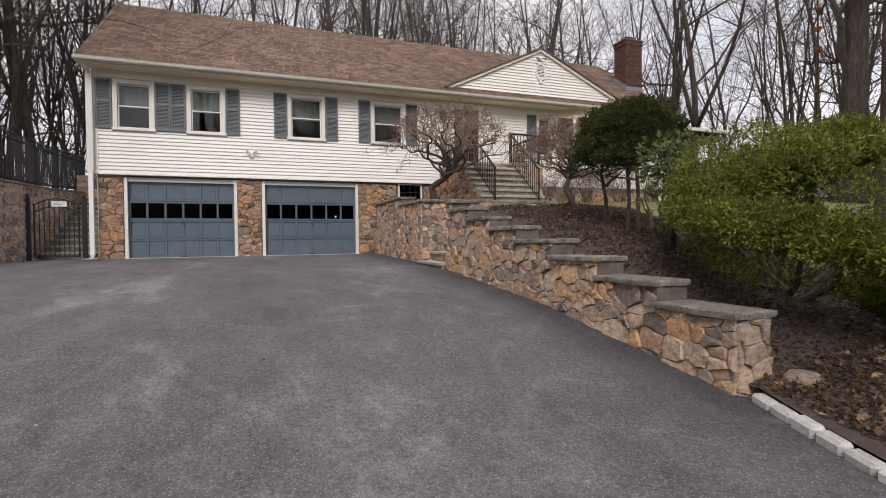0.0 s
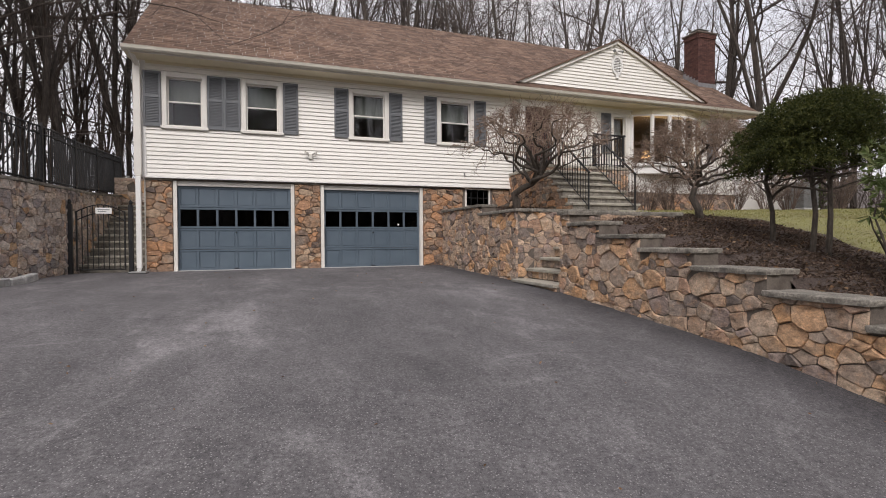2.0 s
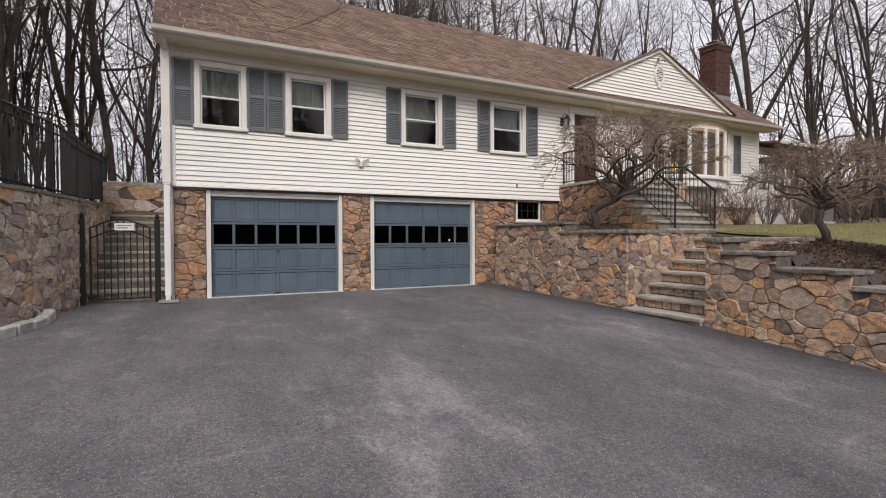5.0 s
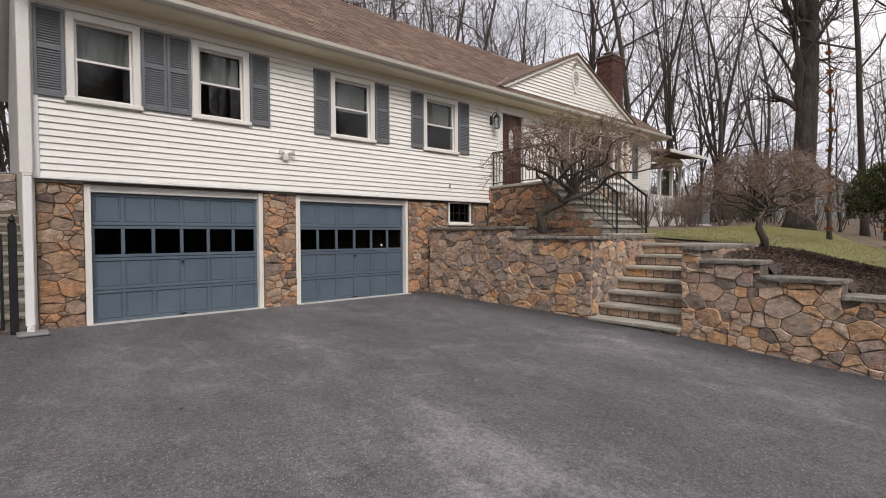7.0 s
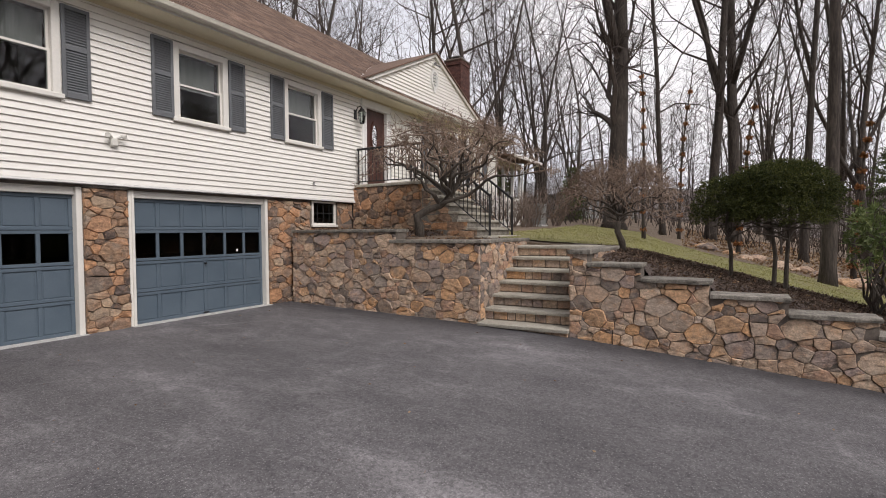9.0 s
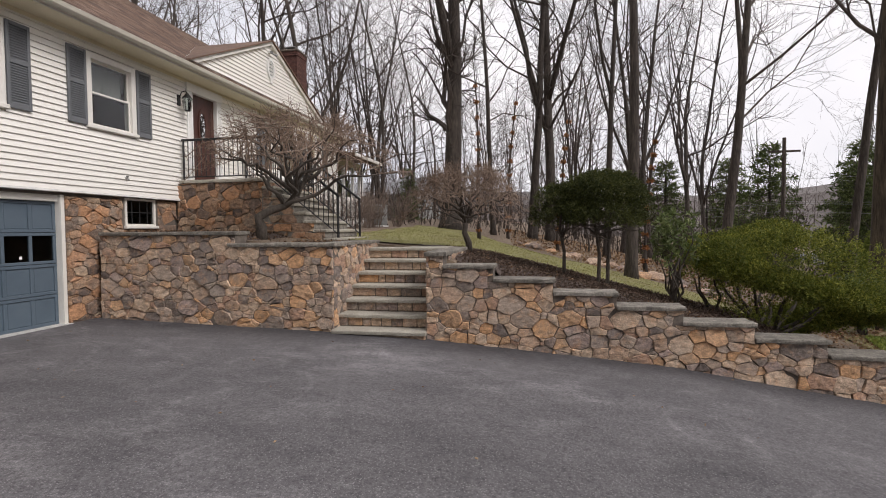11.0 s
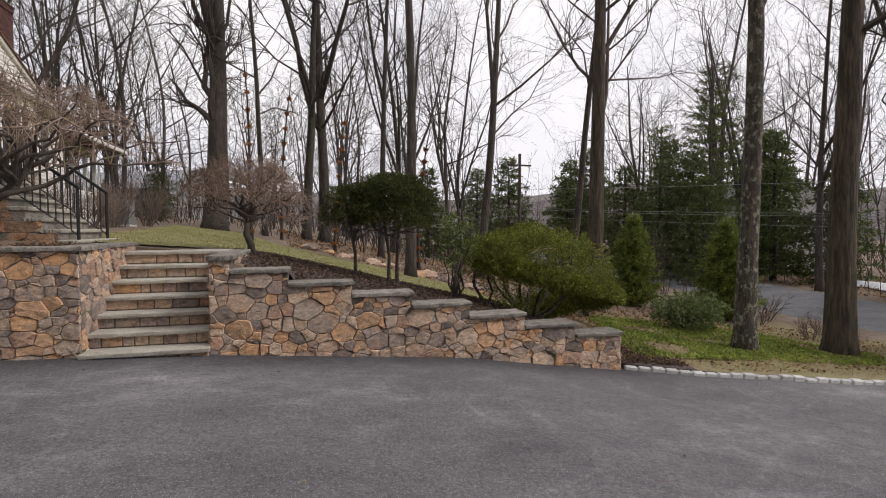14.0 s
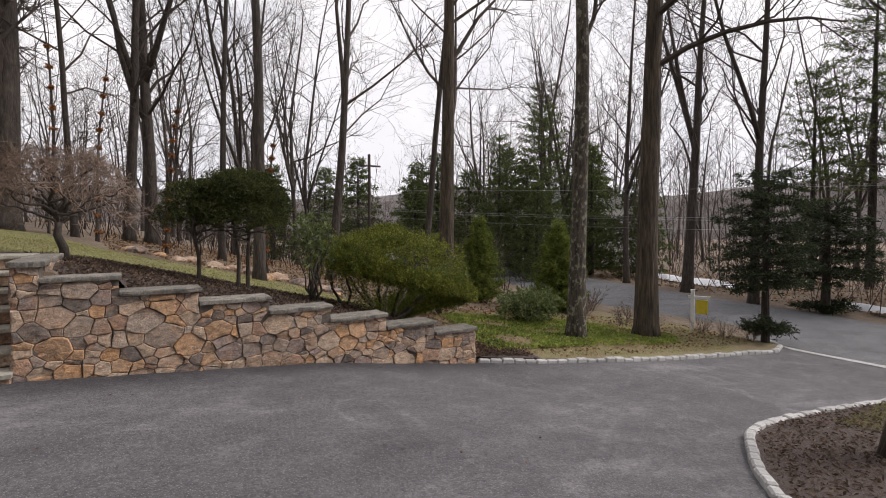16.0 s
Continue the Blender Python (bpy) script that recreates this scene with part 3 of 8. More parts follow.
# island bed with its kerb
isl = Mesh()
poly = ISLAND + [(-9, -6.6), (-11, -3), (-10.5, 0.4), (-8.5, 1.6)]
cx, cy = -4.5, -1.0
isl.v.append((cx, cy, drive_z(cy) + 0.08))
for k in (0.35, 0.7, 1.0):
    for x, y in poly:
        px, py = cx + (x - cx) * k, cy + (y - cy) * k
        isl.v.append((px, py, drive_z(py) + (0.045 if k > 0.9 else 0.07) + 0.03 * noise.noise((px, py, 1))))
n = len(poly)
for i in range(n):
    j = (i + 1) % n
    isl.f.append((0, 1 + i, 1 + j))
    for r in (0, 1):
        isl.f.append((1 + r * n + i, 1 + (r + 1) * n + i, 1 + (r + 1) * n + j, 1 + r * n + j))
structure("island_bed", isl, M_BED, "mulched island bed edged with granite blocks", "mulch bed")
kerb("island_kerb", ISLAND, "pale granite block kerb round the island bed")
kerb("drive_kerb", KERB_E, "pale granite block kerb along the drive")


def patch(name, points, material, label, category, lift, grid=0.5, kind="structure"):
    """A ground cover patch: a polygon laid on the land."""
    xs = [p[0] for p in points]
    ys = [p[1] for p in points]
    nx, ny = max(2, int((max(xs) - min(xs)) / grid)), max(2, int((max(ys) - min(ys)) / grid))
    m, idx = Mesh(), {}

    def inside(x, y):
        c, j = False, len(points) - 1
        for i in range(len(points)):
            (x1, y1), (x2, y2) = points[i], points[j]
            if (y1 > y) != (y2 > y) and x < (x2 - x1) * (y - y1) / (y2 - y1) + x1:
                c = not c
            j = i
        return c

    def vert(i, j):
        if (i, j) not in idx:
            x = min(xs) + (max(xs) - min(xs)) * i / nx
            y = min(ys) + (max(ys) - min(ys)) * j / ny
            bump = noise.noise((x * 0.35, y * 0.35, 3.1)) * 0.05 + noise.noise((x * 1.4, y * 1.4, 7.7)) * 0.02
            z = bank_z(x, y) + (bump * min(1.0, (x - 4.4)) if x > 4.4 and not (8.5 < y < 13) else 0)
            idx[i, j] = len(m.v)
            m.v.append((x, y, z + lift))
        return idx[i, j]

    for i in range(nx):
        for j in range(ny):
            x = min(xs) + (max(xs) - min(xs)) * (i + 0.5) / nx
            y = min(ys) + (max(ys) - min(ys)) * (j + 0.5) / ny
            if inside(x + 0.25 * noise.noise((x * 1.1, y * 1.1, 9)), y + 0.25 * noise.noise((x * 1.1, y * 1.1, 4))):
                m.f.append((vert(i, j), vert(i + 1, j), vert(i + 1, j + 1), vert(i, j + 1)))
    return structure(name, m, material, label, category)


LAWN = [(6.3, 12.9), (6.9, 11.2), (7.6, 10.3), (8.1, 9.2), (7.6, 8.2), (7.0, 7.0), (6.7, 5.6), (7.0, 3.6), (8.4, 2.6), (10.3, 4.0), (12.2, 7.2), (15.5, 9.6), (20, 11.2), (20, 14.0), (14, 13.6), (9.0, 13.3)]
patch("lawn", LAWN, M_LAWN, "mossy yellow-green lawn strip curving behind the bed", "lawn", 0.035, 0.13)

VERGE = [(3.05, -4.2), (3.2, -1.0), (3.5, 0.9), (3.9, 1.75), (5.0, 1.9), (7.5, 2.0), (9.3, 0.5), (8.8, -3.0), (6.5, -5.8), (3.3, -6.0)]


def relief(x, y):
    bump = noise.noise((x * 0.35, y * 0.35, 3.1)) * 0.05 + noise.noise((x * 1.4, y * 1.4, 7.7)) * 0.02
    return bank_z(x, y) + (bump * min(1.0, (x - 4.4)) if x > 4.4 and not (8.5 < y < 13) else 0)


def verge_z(x, y):
    """The verge starts level with the top of the kerb and meets the bank a little farther in."""
    kx = drive_edges(min(y, 3.04))[1]
    k = min(1.0, max(0.0, (x - kx) / 1.3))
    return (drive_z(y) + 0.075) * (1 - k) + (relief(x, y) + 0.03) * k


BY1 = [(6.35, 9.5), (6.6, 10.8), (7.4, 10.5), (8.3, 9.5)]
WCAP_Y = [3.18, 4.09, 5.05, 6.035, 7.0, 7.955, 8.9, 9.72]
WCAP_Z = [0.945, 1.155, 1.375, 1.595, 1.805, 2.0, 2.22]


def bed_z(x, y):
    z = relief(x, y) + 0.05
    if y < 4.4:
        k = max(0.0, (y - 3.2) / 1.2)
        z = (verge_z(x, y) + 0.012) * (1 - k) + z * k
    if x < 4.9 and y < 9.72:
        cap = next(c for e, c in zip(WCAP_Y[1:], WCAP_Z) if y <= e) - 0.035
        k = min(1.0, max(0.0, (x - 4.25) / 0.65))
        z = min(z, cap) * (1 - k) + z * k
    return z


vy = [round(-6.5 + i * 0.25, 2) for i in range(34)]
sheet("verge_grass", lambda y: (drive_edges(y)[1] + 0.04, 9.2), vy, M_VERGE, "patchy winter grass verge beside the drive", "grass", 0.0, verge_z, 26)
sheet("verge_bed", lambda y: (drive_edges(y)[1] + 0.04, 6.6), [1.75, 1.9, 2.1, 2.3, 2.5, 2.7, 2.9, 3.04, 3.2], M_BED, "leaf-strewn mulch between the wall end and the kerb", "mulch bed", 0.012, verge_z, 18)
sheet("mulch_bed", lambda y: (4.22, lerp(y, (2.6, 3.7, 5.6, 7, 8.2, 9.7), (6.4, 7.2, 6.9, 7.2, 7.9, 8.3)) + 0.25 * noise.noise((y * 1.3, 1, 1))), [round(3.2 + i * 0.13, 2) for i in range(51)], M_BED,
      "dark shredded bark mulch bed behind the retaining wall", "mulch bed", 0.0, bed_z, 26)
patch("mulch_bed_end", BY1, M_BED, "dark bark mulch at the head of the bed", "mulch bed", 0.045, 0.1)


# ---------------------------------------------------------------- rubble stonework
def clip(poly, a, b, c):
    """Keeps the part of a polygon where a*u + b*v <= c."""
    out = []
    for i in range(len(poly)):
        p, q = poly[i - 1], poly[i]
        dp, dq = a * p[0] + b * p[1] - c, a * q[0] + b * q[1] - c
        if dp <= 0:
            if dq <= 0:
                out.append(q)
            else:
                t = dp / (dp - dq)
                out.append((p[0] + t * (q[0] - p[0]), p[1] + t * (q[1] - p[1])))
        elif dq <= 0:
            t = dp / (dp - dq)
            out.append((p[0] + t * (q[0] - p[0]), p[1] + t * (q[1] - p[1])))
            out.append(q)
    return out


def rubble(width, bottom, top, size, seed, aspect=1.25, steps=()):
    """Irregular stones (polygons in u, v) that fill a wall face between bottom(u) and top(u)."""
    rng = random.Random(seed)
    lo = min(bottom(u) for u in np.linspace(0, width, 9))
    hi = max(top(u) for u in np.linspace(0, width, 60))
    seeds = []
    v = lo - 0.15
    while v < hi + 0.3:                    # rough courses of uneven stones
        rowh = size * rng.uniform(0.6, 1.05)
        u = -0.3 - rng.random() * 0.3
        while u < width + 0.3:
            w = size * rng.choice((0.55, 0.7, 0.85, 1.0, 1.2, 1.5)) * aspect * 0.85
            if rng.random() < 0.16:        # two small stones on top of one another
                seeds.append((u + w / 2 + rng.uniform(-0.2, 0.2) * w, v + rowh * 0.27, w * 0.45))
                seeds.append((u + w / 2 + rng.uniform(-0.2, 0.2) * w, v + rowh * 0.78, w * 0.45))
            else:
                seeds.append((u + w / 2, v + rowh * (0.5 + rng.uniform(-0.3, 0.3)), w * rng.uniform(0.75, 1.2)))
            u += w
        v += rowh
    cells = []
    for i, (u, v, r) in enumerate(seeds):
        poly = [(u - 1, v - 1), (u + 1, v - 1), (u + 1, v + 1), (u - 1, v + 1)]
        for j, (a, b, s) in enumerate(seeds):
            if i == j or abs(a - u) > 1.6 or abs(b - v) > 1.6:
                continue
            # power diagram in stretched space
            ku = 1 / aspect ** 2
            au, av = 2 * ku * (a - u), 2 * (b - v)
            c = ku * (a * a - u * u) + (b * b - v * v) + 0.22 * (r * r - s * s)
            poly = clip(poly, au, av, c)
            if len(poly) < 3:
                break
        if len(poly) < 3:
            continue
        poly = clip(poly, -1, 0, 0)
        poly = clip(poly, 1, 0, width) if len(poly) > 2 else poly
        if len(poly) < 3:
            continue
        cu = sum(p[0] for p in poly) / len(poly)
        cv = sum(p[1] for p in poly) / len(poly)
        cu = min(max(cu, 0), width)
        slope = (bottom(cu + 0.1) - bottom(cu - 0.1)) / 0.2
        poly = clip(poly, slope, -1, slope * cu - bottom(cu))
        poly = clip(poly, 0, 1, top(cu)) if len(poly) > 2 else poly
        for edge, level in steps:          # edge: where the top drops to level on the far side
            if len(poly) > 2 and cu < edge and max(p[0] for p in poly) > edge and max(p[1] for p in poly) > level:
                poly = clip(poly, 1, 0, edge) if cv > level - 0.12 else clip(poly, 0, 1, level)
        if len(poly) < 3:
            continue
        ar = 0.5 * abs(sum(poly[k - 1][0] * poly[k][1] - poly[k][0] * poly[k - 1][1] for k in range(len(poly))))
        if ar > 0.0022:
            cells.append(poly)
    return cells


def stone_mesh(poly, origin, ud, nd, rng, joint=0.004, proud=0.03):
    pts = []
    for i in range(len(poly)):
        p, q = poly[i - 1], poly[i]
        l = math.hypot(q[0] - p[0], q[1] - p[1])
        if l < 0.02:
            continue
        pts.append(q)
        if l > 0.12:
            k = rng.uniform(0.4, 0.6)
            # midpoint inserted before q
            pts.insert(-1, (p[0] + (q[0] - p[0]) * k + rng.uniform(-1, 1) * 0.035 * l, p[1] + (q[1] - p[1]) * k + rng.uniform(-1, 1) * 0.05 * l))
    if len(pts) < 3:
        return None
    cu = sum(p[0] for p in pts) / len(pts)
    cv = sum(p[1] for p in pts) / len(pts)
    m = Mesh()
    tilt_u, tilt_v = rng.uniform(-0.16, 0.16), rng.uniform(-0.16, 0.16)
    h = proud * rng.uniform(0.55, 1.3)
    ud, nd = Vector(ud), Vector(nd)

    def place(u, v, d):
        q = Vector(origin) + ud * u + Vector((0, 0, v)) + nd * d
        return (q.x, q.y, q.z)

    k = len(pts)
    for inset, depth in ((joint * 0.5, -0.02), (joint, h * 0.55), (joint + 0.009, h)):
        for u, v in pts:
            du, dv = cu - u, cv - v
            l = math.hypot(du, dv) + 1e-6
            s = min(inset / l, 0.6)
            uu, vv = u + du * s, v + dv * s
            m.v.append(place(uu, vv, depth + (tilt_u * (uu - cu) + tilt_v * (vv - cv) + rng.uniform(-0.25, 0.25) * h if depth > 0 else 0)))
    m.v.append(place(cu, cv, h * rng.uniform(1.0, 1.3)))
    for r in (0, 1):
        for i in range(k):
            j = (i + 1) % k
            m.f.append((r * k + i, r * k + j, (r + 1) * k + j, (r + 1) * k + i))
    for i in range(k):
        m.f.append((2 * k + i, 2 * k + (i + 1) % k, 3 * k))
    return m


def face_with_stones(parent, origin, ud, nd, width, bottom, top, size, seed, material=None, aspect=1.25, steps=(), proud=0.03):
    rng = random.Random(seed + 1)
    for poly in rubble(width, bottom, top, size * 0.86, seed, aspect, steps):
        m = stone_mesh(poly, origin, ud, nd, rng, proud=proud)
        if m:
            m.put("stone", material or M_STONE, parent)


def slab(parent, x0, x1, y0, y1, z1, thick, material, seed, name="coping", rough=0.017, label=""):
    """A stone slab with slightly uneven split edges."""
    rng = random.Random(seed)
    m = Mesh()
    n = max(3, int(max(x1 - x0, y1 - y0) / 0.14))
    ring = []
    for i in range(n):
        ring.append((x0 + (x1 - x0) * i / n, y0))
    for i in range(n):
        ring.append((x1, y0 + (y1 - y0) * i / n))
    for i in range(n):
        ring.append((x1 - (x1 - x0) * i / n, y1))
    for i in range(n):
        ring.append((x0, y1 - (y1 - y0) * i / n))
    k = len(ring)
    cx, cy = (x0 + x1) / 2, (y0 + y1) / 2
    jit = [(rng.uniform(-rough, rough), rng.uniform(-rough, rough)) for _ in ring]
    for dz, ins in ((-thick, 0.006), (-thick * 0.5, 0.0), (-0.008, 0.0), (0.0, 0.009)):
        for (x, y), (jx, jy) in zip(ring, jit):
            sx = ins * (1 if x < cx else -1)
            sy = ins * (1 if y < cy else -1)
            m.v.append((x + jx + sx + rng.uniform(-0.003, 0.003), y + jy + sy + rng.uniform(-0.003, 0.003), z1 + dz + rng.uniform(-0.003, 0.003)))
    for r in range(3):
        for i in range(k):
            j = (i + 1) % k
            m.f.append((r * k + i, r * k + j, (r + 1) * k + j, (r + 1) * k + i))
    m.f.append(tuple(range(k))[::-1])
    m.f.append(tuple(range(3 * k, 4 * k)))
    return m.put(name, material, parent, label)


# ---------------------------------------------------------------- stepped retaining wall east of the drive
WX = 3.84
STEP_Y = [9.72, 8.90, 7.955, 7.0, 6.035, 5.05, 4.09, 3.18]
STEP_Z = [2.22, 2.0, 1.805, 1.595, 1.375, 1.155, 0.945]
CAP = 0.06
wall = Mesh()
for a, b, z in zip(STEP_Y, STEP_Y[1:], STEP_Z):
    wall.box(WX + 0.03, WX + 0.42, b, a, drive_z(b) - 0.4, z - CAP)
wall.box(WX + 0.03, WX + 0.42, 9.72, 9.98, 0.5, 2.42 - CAP)
wall.box(WX + 0.42, 6.25, 9.70, 9.98, 0.8, 2.42 - CAP)
rwall = structure("retaining_wall", wall, M_MORTAR, "stepped tan and grey fieldstone retaining wall with bluestone caps", "stone wall")


def step_top(u):
    y = 10.0 - u
    if y > 9.72:
        return 2.42 - CAP
    for a, b, z in zip(STEP_Y, STEP_Y[1:], STEP_Z):
        if y > b:
            return z - CAP
    return STEP_Z[-1] - CAP


face_with_stones(rwall, (WX + 0.03, 10.0, 0), (0, -1, 0), (-1, 0, 0), 6.82, lambda u: drive_z(10.0 - u) - 0.03, step_top, 0.25, 11, aspect=1.3,
                 steps=[(10.0 - 9.72, 2.22 - CAP)] + [(10.0 - y, z - CAP) for y, z in zip(STEP_Y[1:-1], STEP_Z[1:])])
# end face to the road side
face_with_stones(rwall, (WX + 0.03, 3.18, 0), (1, 0, 0), (0, -1, 0), 0.38, lambda u: 0.2, lambda u: 0.945 - CAP, 0.3, 5)
# stones of the cheek beside the steps and its face to the bed
face_with_stones(rwall, (WX + 0.03, 9.98, 0), (1, 0, 0), (0, 1, 0), 2.3, lambda u: 0.9 + u * 0.56, lambda u: 2.42 - CAP, 0.3, 6)
face_with_stones(rwall, (WX + 0.42, 9.70, 0), (1, 0, 0), (0, -1, 0), 1.95, lambda u: 2.1, lambda u: 2.42 - CAP, 0.22, 7)
for i, (a, b, z) in enumerate(zip(STEP_Y, STEP_Y[1:], STEP_Z)):
    slab(rwall, WX - 0.045, WX + 0.45, b - (0.03 if i < 6 else 0.05), a - (0.0 if i else 0.0), z, CAP, M_COPING, 100 + i)
slab(rwall, WX - 0.045, WX + 1.1, 9.66, 10.03, 2.425, CAP + 0.01, M_COPING, 120)
slab(rwall, WX + 1.105, 6.35, 9.66, 10.03, 2.425, CAP + 0.01, M_COPING, 121)

# ---------------------------------------------------------------- wall between the garage and the garden steps
wall = Mesh()
wall.box(WX + 0.03, WX + 0.42, 13.45, 16.23, 0.6, 2.79 - CAP)
wall.box(WX + 0.03, WX + 0.42, 11.62, 13.45, 0.6, 2.58 - CAP)
wall.box(WX + 0.42, 6.3, 11.64, 11.98, 0.8, 2.58 - CAP)
gwall = structure("garden_wall", wall, M_MORTAR, "tan and grey fieldstone garden wall beside the garage", "stone wall")
face_with_stones(gwall, (WX + 0.03, 16.22, 0), (0, -1, 0), (-1, 0, 0), 4.6, lambda u: drive_z(16.22 - u) - 0.03, lambda u: (2.79 if 16.22 - u > 13.45 else 2.58) - CAP, 0.205, 21, aspect=1.35, steps=[(16.22 - 13.45, 2.58 - CAP)])
face_with_stones(gwall, (WX + 0.03, 11.64, 0), (1, 0, 0), (0, -1, 0), 2.4, lambda u: 0.95 + u * 0.56, lambda u: 2.58 - CAP, 0.22, 22, aspect=1.2)
slab(gwall, WX - 0.045, WX + 0.45, 13.42, 16.2, 2.79, CAP, M_COPING, 130)
slab(gwall, WX - 0.045, WX + 0.45, 11.55, 13.56, 2.58, CAP, M_COPING, 131)
slab(gwall, WX + 0.455, 6.4, 11.58, 12.02, 2.58, CAP, M_COPING, 132)

# ---------------------------------------------------------------- garden steps
stairs = thing("garden_steps", "seven stone garden steps with pale worn treads between fieldstone walls", "steps", 3.7, 10.8, drive_z(10.8))
NR, RISE0, RISE, RUN = 7, 1.115, 0.219, 0.335
for i in range(NR):
    z = RISE0 + i * RISE
    x = 3.74 + i * RUN
    y0, y1 = 9.985, 11.63
    riser = Mesh().box(x + 0.05, x + RUN + 0.4, y0, y1, z - RISE - 0.05, z - 0.05)
    ob = riser.put("riser_core", M_MORTAR, stairs)
    ob.matrix_parent_inverse = stairs.matrix_basis.inverted()
    rng = random.Random(300 + i)
    y = y0 + 0.01
    while y < y1 - 0.02:
        l = min(rng.uniform(0.12, 0.4), y1 - y)
        if y1 - y - l < 0.1:
            l = y1 - y
        ob = Mesh().box(x + 0.02 + rng.uniform(0, 0.02), x + 0.08, y + 0.006, y + l - 0.006, z - RISE + 0.012, z - 0.056, 0.014).put("stone", M_STONE, stairs)
        ob.matrix_parent_inverse = stairs.matrix_basis.inverted()
        y += l
    ob = slab(stairs, x - 0.03, x + RUN + (0.06 if i < NR - 1 else 0.5), y0 + 0.004, y1 - 0.004, z, 0.058, M_TREAD, 320 + i, "tread", 0.008)
    ob.matrix_parent_inverse = stairs.matrix_basis.inverted()

# ---------------------------------------------------------------- wall west of the drive
LW = [(left_edge(y), y) for y in (9.2, 10.2, 11.2, 12.2, 13.4, 14.6, 15.4, 16.1)] + [(-5.42, 18.0), (-5.42, 20.0), (-5.42, 22.2)]


def lw_top(y):
    return lerp(y, (9, 12, 14, 16, 18, 22), (3.15, 3.22, 3.25, 3.20, 3.25, 3.5))


wall = Mesh()
for (x0, y0), (x1, y1) in zip(LW, LW[1:]):
    d = Vector((x1 - x0, y1 - y0, 0)).normalized()
    nrm = Vector((-d.y, d.x, 0)) * 0.42
    zb0, zb1 = drive_z(y0) - 0.3, drive_z(y1) - 0.3
    t0, t1 = lw_top(y0) - CAP, lw_top(y1) - CAP
    n = len(wall.v)
    for x, y, zb, t in ((x0, y0, zb0, t0), (x1, y1, zb1, t1)):
        wall.v += [(x, y, zb), (x, y, t), (x + nrm.x, y + nrm.y, t), (x + nrm.x, y + nrm.y, zb)]
    wall.f += [(n + a, n + b, n + 4 + b, n + 4 + a) for a, b in ((0, 1), (1, 2), (2, 3), (3, 0))] + [(n, n + 1, n + 2, n + 3), (n + 4, n + 7, n + 6, n + 5)]
lwall = structure("boundary_wall", wall, M_MORTAR, "fieldstone retaining wall carrying the iron fence", "stone wall")
for i, ((x0, y0), (x1, y1)) in enumerate(zip(LW, LW[1:])):
    d = Vector((x1 - x0, y1 - y0, 0))
    l = d.length
    d.normalize()
    face_with_stones(lwall, (x0, y0, 0), tuple(d), (d.y, -d.x, 0), l, lambda u: land_z(0, y0) - 0.05 if y0 > 16.2 else drive_z(y0 + d.y * u) - 0.04, lambda u: lw_top(y0 + d.y * u) - CAP, 0.245, 40 + i, M_STONE_GREY)
    m = Mesh()
    nrm = Vector((-d.y, d.x, 0))
    for s, y in ((0, y0), (l, y1)):
        p = Vector((x0, y0, lw_top(y))) + d * s
        for off, dz in ((-0.05, -CAP), (-0.05, 0), (0.47, 0), (0.47, -CAP)):
            q = p + nrm * off
            m.v.append((q.x, q.y, q.z + dz))
    m.f += [(a, b, 4 + b, 4 + a) for a, b in ((0, 1), (1, 2), (2, 3), (3, 0))] + [(0, 1, 2, 3), (4, 7, 6, 5)]
    m.put("coping", M_COPING, lwall)


# ---------------------------------------------------------------- house shell
FY = 16.27            # front face of the siding
HX0, HX1 = -3.88, 15.45
BACK = 24.9
SID_Z, EAVE_Z = 3.53, 6.44
STONE_Y = FY + 0.06
G1, G2 = (-3.14, -0.41), (0.46, 3.2)
GZ0, GZ1 = 1.19, 3.33
# openings in the upper wall: x0, x1, z0, z1
WIN = [(-3.43, -2.42, 4.73, 6.10), (-1.61, -0.60, 4.73, 6.10), (1.14, 2.26, 4.73, 6.10), (3.71, 4.87, 4.73, 6.10)]
DOOR = (6.42, 7.72, 3.97, 6.28)
W5 = (9.85, 10.5, 4.6, 6.08)
BAY = (10.65, 13.75, 4.42, 6.24)
BWIN = (4.62, 5.45, 2.92, 3.48)
W6 = (13.85, 14.25, 4.75, 6.1)

shell = Mesh()
holes = [w for w in WIN] + [DOOR, W5, BAY]


def wall_with_holes(mesh, x0, x1, z0, z1, y0, y1, gaps):
    """A wall along x with rectangular openings cut right through."""
    xs = sorted({x0, x1, *[g[0] for g in gaps], *[g[1] for g in gaps]})
    for a, b in zip(xs, xs[1:]):
        mid = (a + b) / 2
        if not x0 < mid < x1:
            continue
        cuts = sorted((g[2], g[3]) for g in gaps if g[0] < mid < g[1])
        z = z0
        for c0, c1 in cuts:
            if c0 > z:
                mesh.box(a, b, y0, y1, z, c0)
            z = max(z, c1)
        if z < z1:
            mesh.box(a, b, y0, y1, z, z1)


wall_with_holes(shell, HX0, HX1, SID_Z, EAVE_Z, FY + 0.02, FY + 0.2, holes)
front = structure("wall_front", shell, M_SIDING, "cream clapboard front wall of the long ranch house", "house wall")
low = Mesh()
wall_with_holes(low, HX0 + 0.05, 6.2, 0.6, SID_Z, FY + 0.1, FY + 0.32, [(G1[0] - 0.09, G1[1] + 0.09, 0.5, GZ1 + 0.12), (G2[0] - 0.09, G2[1] + 0.09, 0.5, GZ1 + 0.12), BWIN])
low.box(6.2, HX1, FY + 0.1, FY + 0.32, 1.0, SID_Z)
base_wall = structure("wall_foundation", low, M_MORTAR, "rust and brown fieldstone foundation with two garage openings", "stone wall")
side = Mesh()
